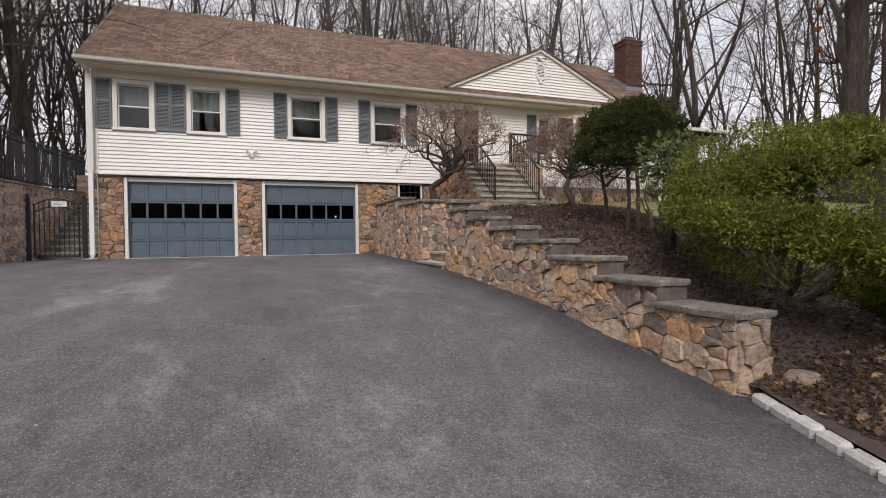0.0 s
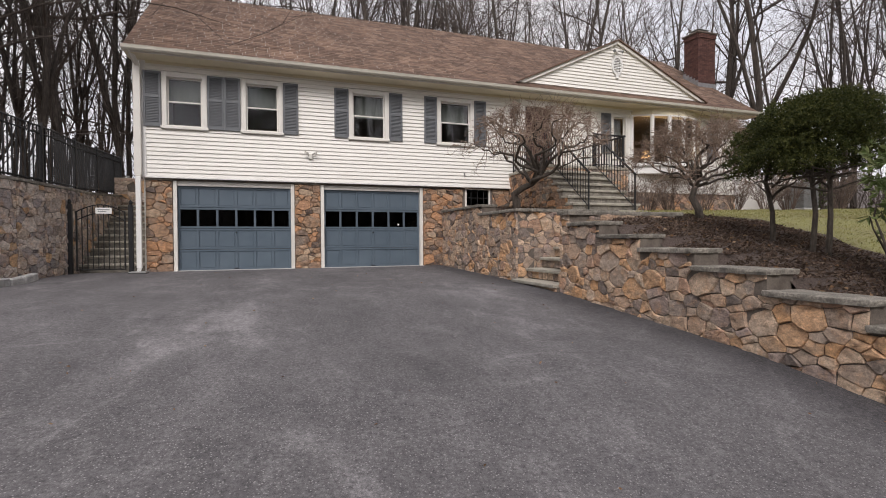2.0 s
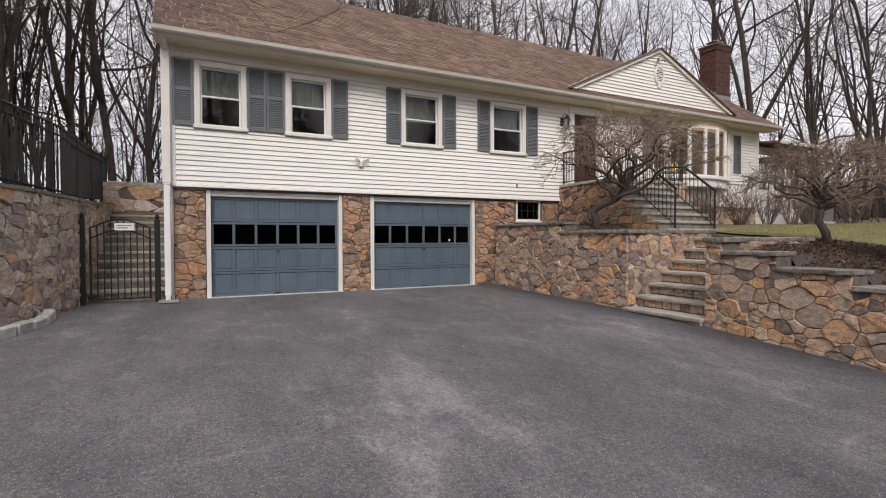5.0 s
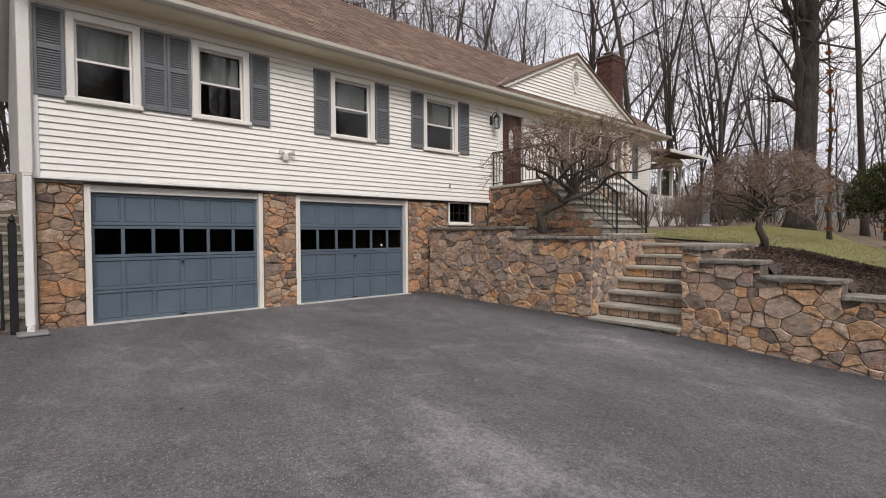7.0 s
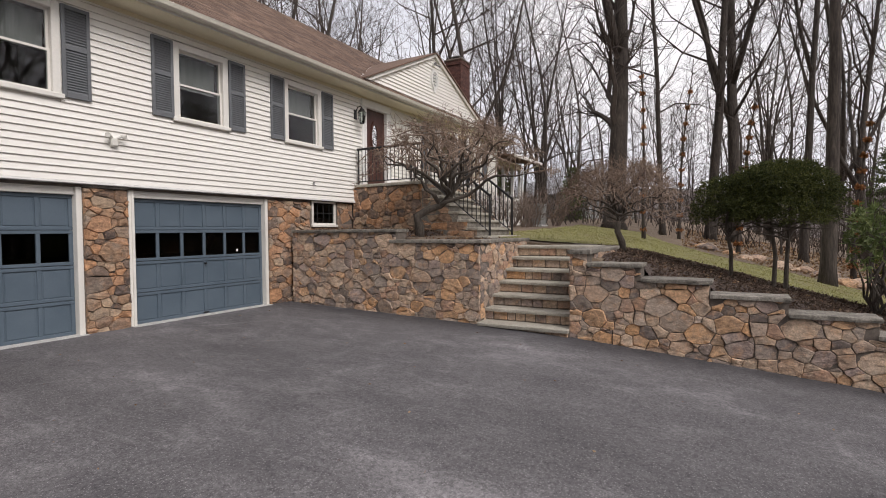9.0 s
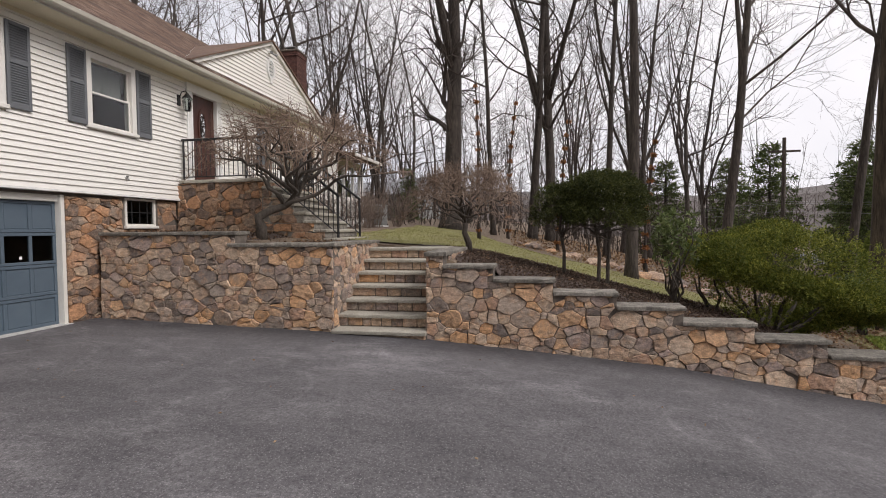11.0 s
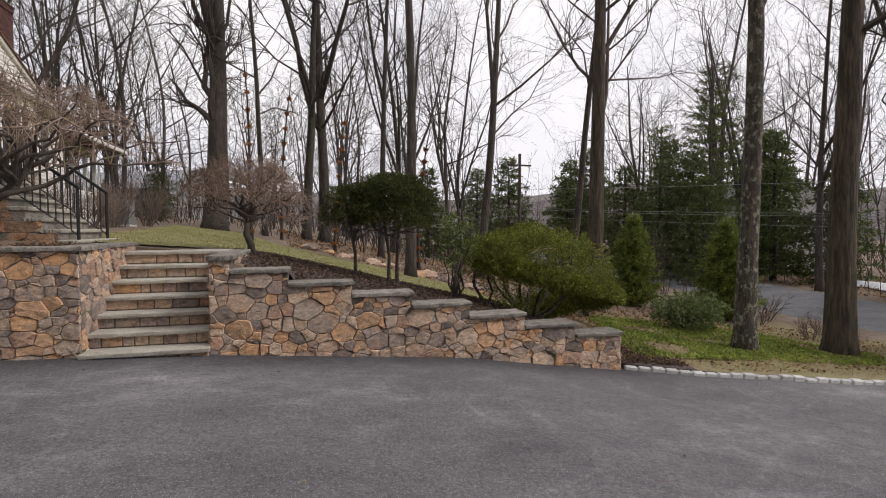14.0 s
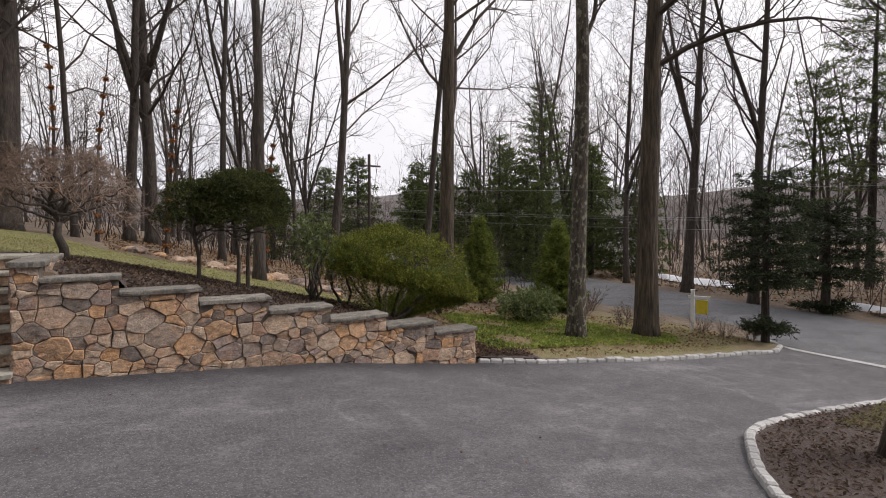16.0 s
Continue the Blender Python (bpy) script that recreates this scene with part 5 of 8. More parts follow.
def garage_door(x0, x1, sticker):
    w, h = x1 - x0, GZ1 - GZ0
    y = FY + 0.2
    t = thing("garage_door", "slate-blue panelled garage door with a row of six dark panes" + (" and a small white sticker" if sticker else ""), "garage door", x0, y, GZ0, "garage doors")
    sec = h / 4
    cols = 6
    for r in range(4):
        m = Mesh()
        za, zb = r * sec + 0.004, (r + 1) * sec - 0.004
        stile, rail = 0.055, 0.05
        m.box(0, w, 0.012, 0.04, za, zb) if r != 2 else None
        m.box(0, w, -0.012, 0.012, za, za + rail, 0.005)
        m.box(0, w, -0.012, 0.012, zb - rail, zb, 0.005)
        cw = w / cols
        for c in range(cols + 1):
            xa = min(max(0, c * cw - stile / 2), w - stile)
            m.box(xa, xa + stile, -0.010, 0.013 if r != 2 else 0.04, za + rail, zb - rail, 0.005)
        s = m.put("panel_section", M_GARAGE, t)
        for c in range(cols):
            xa = (c * cw + stile / 2 if c else stile) + 0.004
            xb = ((c + 1) * cw - stile / 2 if c < cols - 1 else w - stile) - 0.004
            if r == 2:
                g = Mesh()
                g.v = [(xa, 0.01, za + rail), (xb, 0.01, za + rail), (xb, 0.01, zb - rail), (xa, 0.01, zb - rail)]
                g.f = [(0, 1, 2, 3)]
                g.put("pane", M_GLASS_DARK, s)
            else:
                Mesh().box(xa + 0.02, xb - 0.02, 0.004, 0.014, za + rail + 0.012, zb - rail - 0.012, 0.006).put("raised_panel", M_GARAGE, s)
    Mesh().tube([(w / 2, -0.012, sec * 2 - 0.1), (w / 2, -0.05, sec * 2 - 0.1)], 0.02, 8).put("handle", M_IRON, t, "small black handle")
    Mesh().box(w / 2 - 0.06, w / 2 + 0.06, -0.035, -0.012, 0.02, 0.05, 0.008).put("lift_handle", M_IRON, t)
    Mesh().box(0, w, -0.02, 0.03, -0.015, 0.003).put("bottom_seal", M_DARK, t)
    if sticker:
        Mesh().box(w * 0.765, w * 0.765 + 0.045, 0.004, 0.008, sec * 2 + 0.1, sec * 2 + 0.15).put("sticker", M_WHITE, t, "small white sticker on a pane")
    fr = thing("garage_door_frame", "cream painted frame round the garage opening", "door frame", x0, FY, GZ0, kind="structure")
    for a, b in ((-0.09, -0.002), (w + 0.002, w + 0.09)):
        m = Mesh().box(a, b, 0.09, 0.3, -0.02, h + 0.12, 0.006)
        m.box(a + (0.045 if a < 0 else 0), b - (0 if a < 0 else 0.045), 0.075, 0.09, -0.02, h + 0.12)
        m.put("jamb", M_TRIM, fr)
    Mesh().box(-0.002, w + 0.002, 0.13, 0.3, h + 0.002, h + 0.12, 0.006).put("header", M_TRIM, fr)
    th = Mesh().box(-0.09, w + 0.09, -0.02, 0.3, -0.03, 0.006)
    th.put("threshold", M_GRANITE, fr)


garage_door(*G1, False)
garage_door(*G2, True)
# near-black colour stands in for the unlit garage behind the panes
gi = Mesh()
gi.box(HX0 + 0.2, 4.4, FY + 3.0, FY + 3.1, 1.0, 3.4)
structure("wall_garage", gi, M_DARK, "rear wall inside the garage, coloured near-black for the unlit interior", "wall")

# basement window
bw = thing("basement_window", "small dark basement window with a muntin grid", "window", BWIN[0], FY + 0.08, BWIN[2], kind="structure")
w, h = BWIN[1] - BWIN[0], BWIN[3] - BWIN[2]
f = Mesh()
f.box(0, 0.05, 0, 0.08, 0, h)
f.box(w - 0.05, w, 0, 0.08, 0, h)
f.box(0.05, w - 0.05, 0, 0.08, 0, 0.04)
f.box(0.05, w - 0.05, 0, 0.08, h - 0.04, h)
f.put("window_frame", M_TRIM, bw)
f = Mesh()
for k in (1, 2, 3):
    f.box(w * k / 4 - 0.009, w * k / 4 + 0.009, 0.03, 0.05, 0.04, h - 0.04)
f.box(0.05, w - 0.05, 0.032, 0.048, h * 0.48, h * 0.48 + 0.018)
f.put("muntins", M_DARK, bw)
g = Mesh()
g.v = [(0.05, 0.04, 0.04), (w - 0.05, 0.04, 0.04), (w - 0.05, 0.04, h - 0.04), (0.05, 0.04, h - 0.04)]
g.f = [(0, 1, 2, 3)]
g.put("pane", M_GLASS_DARK, bw)
Mesh().box(-0.03, w + 0.03, -0.06, 0.02, -0.06, 0.0, 0.01).put("window_sill", M_TRIM, bw)

# front door
dx0, dx1, dz0, dz1 = DOOR
door = thing("door_front", "dark carved mahogany front door with an oval glass light in a white frame", "door", dx0, FY, dz0, kind="structure")
w, h = dx1 - dx0, dz1 - dz0
for a, b in ((0, 0.19), (w - 0.19, w)):
    m = Mesh().box(a, b, -0.045, 0.14, 0, h - 0.2, 0.008)
    for k in (0.3, 0.5, 0.7):
        m.box(a + (b - a) * k - 0.012, a + (b - a) * k + 0.012, -0.056, -0.045, 0.25, h - 0.4)
    m.put("pilaster", M_WHITE, door)
Mesh().box(-0.03, w + 0.03, -0.06, 0.14, h - 0.2, h, 0.01).put("lintel", M_WHITE, door)
lf = Mesh()
lw = w - 0.38
lf.box(0.19, w - 0.19, 0.06, 0.11, 0.03, h - 0.2)
for a, b, c, d in ((0.28, 0.19 + lw / 2 - 0.05, 0.2, 0.75), (0.19 + lw / 2 + 0.05, w - 0.28, 0.2, 0.75), (0.27, 0.33, 0.9, 1.9), (w - 0.33, w - 0.27, 0.9, 1.9)):
    lf.box(a, b, 0.045, 0.06, c, d, 0.012)
lf.put("leaf", M_DOORWOOD, door)
ov = Mesh()
cx_, cz_ = w / 2, 1.38
for k, yy in ((1.0, 0.06), (1.0, 0.035), (0.74, 0.035), (0.72, 0.055)):
    ov.v += [(cx_ + 0.17 * k * math.sin(a), yy, cz_ + 0.46 * k * math.cos(a)) for a in np.linspace(0, 2 * math.pi, 25)[:-1]]
for r in range(3):
    ov.f += [(r * 24 + i, r * 24 + (i + 1) % 24, (r + 1) * 24 + (i + 1) % 24, (r + 1) * 24 + i) for i in range(24)]
ov.put("oval_moulding", M_DOORWOOD, door)
og = Mesh()
og.v = [(cx_ + 0.125 * math.sin(a), 0.054, cz_ + 0.34 * math.cos(a)) for a in np.linspace(0, 2 * math.pi, 25)[:-1]]
og.f = [tuple(range(24))]
og.put("oval_pane", M_GLASS_DARK, door)
Mesh().tube([(0.27, 0.06, 1.0), (0.27, 0.0, 1.0), (0.31, -0.01, 1.0)], 0.02, 8).put("door_handle", M_IRON, door)
Mesh().box(0.19, w - 0.19, -0.03, 0.14, 0.0, 0.03).put("threshold", M_TREAD, door)

# bow window
bay = thing("bow_window", "white five-light bow window with a deep sill", "window", (BAY[0] + BAY[1]) / 2, FY, BAY[2], kind="structure")
bw2 = (BAY[1] - BAY[0]) / 2
bh = BAY[3] - BAY[2]
angs = np.linspace(-1, 1, 6)
bp = [(bw2 * 0.98 * a, 0.0 - 0.44 * (1 - abs(a) ** 2.2)) for a in angs]


def bow_slab(z0, z1, out_, material, nm):
    m = Mesh()
    pl = [(-bw2 - 0.02, 0.06)] + [(x * (1 + out_ * 0.3), y - out_) for x, y in bp] + [(bw2 + 0.02, 0.06)]
    m.prism([(x, y, z0) for x, y in pl], (0, 0, 0), (0, 0, z1 - z0))
    m.put(nm, material, bay)


bow_slab(-0.02, 0.06, 0.08, M_WHITE, "window_sill")
bow_slab(-0.28, -0.02, 0.0, M_WHITE, "skirt")
bow_slab(bh - 0.12, bh + 0.10, 0.0, M_SOFFIT, "head")
for x, y in bp:
    Mesh().box(x - 0.055, x + 0.055, y - 0.04, y + 0.05, 0.06, bh - 0.12, 0.01).put("mullion", M_WHITE, bay)
for (xa, ya), (xb, yb) in zip(bp, bp[1:]):
    g = Mesh()
    dxy = Vector((xb - xa, yb - ya)).normalized() * 0.055
    a, b = (xa + dxy.x, ya + dxy.y), (xb - dxy.x, yb - dxy.y)
    fr = Mesh()
    for (p, q) in ((a, b),):
        for za, zb in ((0.06, 0.11), (bh - 0.17, bh - 0.12)):
            fr.prism([(p[0], p[1] - 0.02, za), (q[0], q[1] - 0.02, za), (q[0], q[1] + 0.02, za), (p[0], p[1] + 0.02, za)], (0, 0, 0), (0, 0, zb - za))
    s = fr.put("sash", M_WHITE, bay)
    g.v = [(a[0], a[1], 0.11), (b[0], b[1], 0.11), (b[0], b[1], bh - 0.17), (a[0], a[1], bh - 0.17)]
    g.f = [(0, 1, 2, 3)]
    go = g.put("pane", M_GLASS, s)
    go.visible_shadow = False
tl = thing("table_lamp", "lit table lamp with a cream shade behind the bow window", "lamp", 12.05, FY + 0.9, 4.5)
Mesh().tube([(0, 0, 0), (0, 0, 0.06), (0, 0, 0.3), (0, 0, 0.36)], [0.09, 0.05, 0.07, 0.02], 12).put("base", M_WHITE, tl)
m_shade, N_, L_, B_ = node_mat("lit_lampshade")
B_.inputs["Base Color"].default_value = (0.8, 0.6, 0.35, 1)
B_.inputs["Emission Color"].default_value = (1.0, 0.50, 0.16, 1)
B_.inputs["Emission Strength"].default_value = 0.9
Mesh().tube([(0, 0, 0.36), (0, 0, 0.62)], [0.15, 0.10], 16, False).put("shade", m_shade, tl, "glowing cream shade")
ld = bpy.data.lights.new("lamp_bulb", "POINT")
ld.energy, ld.color, ld.shadow_soft_size = 34, (1.0, 0.62, 0.30), 0.12
lo = new("lamp_bulb", ld)
lo.location = (12.05, FY + 0.9, 5.3)
tb = thing("side_table", "small dark wooden side table under the lamp", "table", 12.05, FY + 0.9, 3.9)
Mesh().box(-0.3, 0.3, -0.25, 0.25, 0.56, 0.6, 0.01).put("tabletop", M_DOORWOOD, tb)
for a in (-0.25, 0.22):
    for b in (-0.2, 0.17):
        Mesh().box(a, a + 0.03, b, b + 0.03, 0, 0.56).put("leg", M_DOORWOOD, tb)

# wall lantern by the door
lan = thing("wall_lantern", "black iron carriage lantern on a scrolled bracket", "wall lamp", 6.15, FY - 0.02, 5.55)
Mesh().box(-0.05, 0.05, -0.02, 0.02, 0.12, 0.36, 0.01).put("backplate", M_IRON, lan)
Mesh().tube([(0, -0.02, 0.3), (0, -0.08, 0.42), (0, -0.18, 0.44), (0, -0.22, 0.38)], 0.012, 6).put("bracket", M_IRON, lan)
lm = Mesh().tube([(0, -0.22, 0.27), (0, -0.22, 0.33), (0, -0.22, 0.40)], [0.12, 0.07, 0.012], 6)
lm.tube([(0, -0.22, -0.02), (0, -0.22, 0.0)], [0.05, 0.075], 6)
for k in range(6):
    a = math.pi * k / 3
    lm.tube([(0.07 * math.cos(a), -0.22 + 0.07 * math.sin(a), 0.0), (0.11 * math.cos(a), -0.22 + 0.11 * math.sin(a), 0.27)], 0.007, 4)
lm.put("cage", M_IRON, lan)
Mesh().tube([(0, -0.22, 0.005), (0, -0.22, 0.265)], [0.065, 0.102], 6).put("glass", M_GLASS, lan)
# twin floodlight and camera on the siding
fd = thing("security_floodlight", "white plastic twin security floodlight on the siding", "floodlight", 0.1, FY - 0.02, 4.17)
Mesh().box(-0.055, 0.055, -0.07, 0.01, -0.06, 0.08, 0.02).put("sensor", M_PLASTIC, fd)
for s in (-1, 1):
    Mesh().tube([(s * 0.03, -0.04, 0.07), (s * 0.09, -0.07, 0.11), (s * 0.14, -0.12, 0.10)], [0.018, 0.022, 0.042], 8).put("lamp_head", M_PLASTIC, fd)
hb = thing("hose_bib", "small brass tap on the siding", "tap", 4.55, FY - 0.02, 3.86)
Mesh().tube([(0, 0.01, 0), (0, -0.05, 0), (0, -0.08, -0.04)], 0.014, 6).put("spout", M_GREYMETAL, hb)
Mesh().tube([(0, -0.04, 0.0), (0, -0.04, 0.05)], [0.01, 0.03], 8).put("wheel", M_GREYMETAL, hb)

# ---------------------------------------------------------------- stoop with its steps and railings
SX0, SX1, SY0, LZ = 6.06, 8.75, 14.12, 3.96
st = Mesh().box(SX0 + 0.04, SX1, SY0 + 0.05, FY + 0.05, 2.0, LZ - 0.07)
stoop = structure("stoop", st, M_MORTAR, "fieldstone entry stoop with a stone landing", "stoop")
face_with_stones(stoop, (SX0 + 0.04, FY + 0.04, 0), (0, -1, 0), (-1, 0, 0), FY - SY0, lambda u: 2.45, lambda u: LZ - 0.07, 0.25, 80, M_STONE_RED)
face_with_stones(stoop, (SX0 + 0.04, SY0 + 0.05, 0), (1, 0, 0), (0, -1, 0), SX1 - SX0, lambda u: 2.5, lambda u: LZ - 0.07, 0.25, 81)
slab(stoop, SX0 - 0.03, SX0 + 1.35, SY0, FY - 0.06, LZ, 0.07, M_TREAD, 140, "landing_slab")
slab(stoop, SX0 + 1.355, SX1 + 0.04, SY0, FY - 0.06, LZ, 0.07, M_TREAD, 141, "landing_slab")
NS, ER, ET = 8, 0.19, 0.25
es = thing("entry_steps", "broad grey stone steps leading up to the stoop", "steps", 6.9, 13.0, 2.55)
for i in range(NS - 1):
    z = LZ - (NS - 1 - i) * ER
    y = SY0 - (NS - 1 - i) * ET
    ex0 = 6.02 - 0.02 * (NS - i)
    ob = Mesh().box(ex0 + 0.03, 7.84, y + 0.03, SY0 + 0.02, z - ER - 0.12, z - 0.06).put("riser", M_COPING, es)
    ob.matrix_parent_inverse = es.matrix_basis.inverted()
    face_with_stones(stoop, (ex0 + 0.035, SY0, 0), (0, -1, 0), (-1, 0, 0), SY0 - y - 0.03, lambda u: z - ER - 0.05, lambda u: z - 0.062, 0.27, 170 + i, M_STONE_RED, 1.7, proud=0.02)
    ob = slab(es, ex0, 7.88, y - 0.02, y + ET + 0.03, z, 0.06, M_TREAD, 150 + i, "tread", 0.008)
    ob.matrix_parent_inverse = es.matrix_basis.inverted()


def railing(name, label, a, b, height=0.92, gap=0.115, foot=0.08, posts=(True, True), group="entry railings"):
    """A straight iron railing from a to b (its foot line, level or raked)."""
    a, b = Vector(a), Vector(b)
    t = thing(name, label, "railing", *a, group=group)
    d = b - a
    up = Vector((0, 0, 1))

    def tube(nm, p, q, r, sides=4):
        Mesh().tube([p, q], r, sides).put(nm, M_IRON, t)

    tube("handrail", up * height - d.normalized() * 0.04, d + up * height + d.normalized() * 0.04, 0.03, 6)
    tube("lower_rail", up * foot, d + up * foot, 0.014)
    n = max(2, round(Vector((d.x, d.y)).length / gap))
    for i in range(n + 1):
        p = d * (i / n)
        if i in (0, n):
            if posts[0 if i == 0 else 1]:
                tube("post", p - up * 0.02, p + up * (height + 0.03), 0.028)
        else:
            tube("baluster", p + up * foot, p + up * height, 0.012)
    return t


y_bot = SY0 - (NS - 1) * ET + 0.12
railing("stair_railing", "black iron stair railing with straight balusters", (6.25, y_bot, LZ - (NS - 1) * ER), (6.25, SY0 + 0.05, LZ))
railing("stair_railing", "black iron stair railing with straight balusters", (7.62, y_bot, LZ - (NS - 1) * ER), (7.62, SY0 + 0.05, LZ))
railing("landing_railing", "black iron landing railing on the stoop", (SX0 + 0.1, SY0 + 0.12, LZ), (SX0 + 0.1, FY - 0.1, LZ))
railing("landing_railing", "black iron landing railing on the stoop", (7.7, SY0 + 0.1, LZ), (SX1 - 0.06, SY0 + 0.1, LZ))
railing("landing_railing", "black iron landing railing on the stoop", (SX1 - 0.06, SY0 + 0.16, LZ), (SX1 - 0.06, FY - 0.1, LZ))

# ---------------------------------------------------------------- porch at the east end
PO0, PO1 = HX1 + 0.05, 18.7
po = Mesh()
po.box(PO0, PO1, FY + 0.15, FY + 0.3, 2.2, 4.25)
po.box(PO1 - 0.15, PO1, FY + 0.3, BACK - 3, 2.2, 4.25)
po.box(PO0, PO1, BACK - 3, BACK - 2.85, 2.2, 5.9)
porch = structure("porch_wall", po, M_SIDING, "low cream wall of the screened side porch", "porch")
for x in (PO0 + 0.02, PO0 + 1.1, PO0 + 2.2, PO1 - 0.14):
    Mesh().box(x, x + 0.12, FY + 0.13, FY + 0.25, 4.25, 5.62, 0.01).put("post", M_WHITE, porch)
for y in (FY + 2.0, FY + 4.0):
    Mesh().box(PO1 - 0.13, PO1 - 0.01, y, y + 0.12, 4.25, 5.62, 0.01).put("post", M_WHITE, porch)
Mesh().box(PO0, PO1 + 0.02, FY + 0.1, FY + 0.28, 5.6, 5.86, 0.01).put("beam", M_SOFFIT, porch)
Mesh().box(PO1 - 0.16, PO1 + 0.02, FY + 0.28, BACK - 3, 5.6, 5.86, 0.01).put("beam", M_SOFFIT, porch)
pr = Mesh()
pr.v = [(PO0, 15.5, 5.92), (PO1 + 0.25, 15.5, 5.92), (PO1 + 0.25, BACK - 2.5, 6.7), (PO0, BACK - 2.5, 6.7)]
pr.v += [(x, y, z - 0.07) for x, y, z in pr.v]
pr.f = [(0, 1, 2, 3), (4, 7, 6, 5), (0, 4, 5, 1), (1, 5, 6, 2), (2, 6, 7, 3), (3, 7, 4, 0)]
pro = structure("porch_roof", pr, M_SHINGLE, "low shingled porch roof with a cream fascia", "roof")
Mesh().box(PO0, PO1 + 0.27, 15.42, 15.498, 5.80, 5.93, 0.01).put("fascia", M_TRIM, pro)
Mesh().tube([(PO1 + 0.1, 15.5, 5.82), (PO1 - 0.02, 16.1, 5.6), (PO1 - 0.02, FY + 0.05, 5.5), (PO1 - 0.02, FY + 0.05, 2.9)], 0.04, 4).put("downpipe", M_WHITE, pro)
pf = Mesh().box(PO0, PO1, FY + 0.3, BACK - 3, 3.3, 3.4)
structure("porch_floor", pf, M_ROOM, "porch floor", "floor")
# condenser unit
ac = thing("air_conditioner", "grey ribbed outdoor air-conditioning unit", "condenser", 17.3, 15.2, bank_z(17.3, 15.2))
Mesh().box(-0.42, 0.42, -0.42, 0.42, 0.0, 0.08, 0.01).put("plinth", M_GRANITE, ac)
Mesh().box(-0.37, 0.37, -0.37, 0.37, 0.08, 0.95, 0.03).put("casing", M_GREYMETAL, ac)
for i in range(16):
    zz = 0.14 + i * 0.05
    Mesh().box(-0.385, 0.385, -0.385, 0.385, zz, zz + 0.022).put("louvre", M_GREYMETAL, ac)
Mesh().box(-0.4, 0.4, -0.4, 0.4, 0.95, 0.99, 0.015).put("lid", M_GREYMETAL, ac)

# ---------------------------------------------------------------- gate, side steps and fence
GX0, GX1, GYY = -5.36, -4.12, 16.2
gz = 1.20
gate = thing("garden_gate", "black iron arched garden gate, closed, with a small white sign", "gate", GX0, GYY, gz)
gw = GX1 - GX0
for x in (0.0, gw):
    Mesh().box(x - 0.05, x + 0.05, -0.05, 0.05, -0.03, 1.62, 0.008).put("post", M_IRON, gate)
    Mesh().tube([(x, 0, 1.62), (x, 0, 1.66), (x, 0, 1.70), (x, 0, 1.74)], [0.03, 0.045, 0.035, 0.005], 8).put("finial", M_IRON, gate)
ga, gb = 0.13, gw - 0.13


def arch(x, base, rise):
    return base + rise * math.sin(math.pi * (x - ga) / (gb - ga))


for nm, b0, r0 in (("top_rail", 1.44, 0.17), ("middle_rail", 1.24, 0.17)):
    Mesh().tube([(x, 0, arch(x, b0, r0)) for x in np.linspace(ga, gb, 13)], 0.014, 5).put(nm, M_IRON, gate)
Mesh().tube([(ga, 0, 0.08), (gb, 0, 0.08)], 0.014, 4).put("bottom_rail", M_IRON, gate)
for i in range(10):
    x = ga + (gb - ga) * i / 9
    Mesh().tube([(x, 0, 0.06), (x, 0, arch(x, 1.44, 0.17) if i not in (0, 9) else 1.46)], 0.022 if i in (0, 9) else 0.0125, 5).put("bar", M_IRON, gate)
Mesh().box(gw * 0.42, gw * 0.42 + 0.33, -0.03, -0.015, 1.40, 1.54).put("sign_plate", M_WHITE, gate, "small white sign with dark lettering")
for i, (a, b) in enumerate(((0.03, 0.29), (0.05, 0.22))):
    Mesh().box(gw * 0.42 + a, gw * 0.42 + b, -0.034, -0.03, 1.485 - i * 0.045, 1.505 - i * 0.045).put("sign_text_bar", M_GREYMETAL, gate)
sst = thing("side_steps", "grey stone side steps climbing beyond the gate", "steps", -4.7, 17.0, 1.15)
for i in range(10):
    y = 16.9 + i * 0.42
    z = 1.19 + (i + 1) * 0.19
    ob = Mesh().box(-5.4, HX0 - 0.01, y, y + 0.56, z - 0.25, z - 0.05).put("riser", M_COPING, sst)
    ob.matrix_parent_inverse = sst.matrix_basis.inverted()
    ob = slab(sst, -5.4, HX0 - 0.01, y - 0.03, y + 0.46, z, 0.055, M_TREAD, 700 + i, "tread", 0.006)
    ob.matrix_parent_inverse = sst.matrix_basis.inverted()
# dry bank of stacked stones above the side steps
bank = Mesh().box(-5.6, HX0, 21.2, 21.6, 2.8, 4.0)
bank_o = structure("stacked_wall", bank, M_MORTAR, "low dry-stacked grey stone wall behind the house corner", "stone wall")
face_with_stones(bank_o, (-5.6, 21.2, 0), (1, 0, 0), (0, -1, 0), 1.7, lambda u: 2.9, lambda u: 4.0, 0.20, 90, M_STONE_GREY, 2.4)

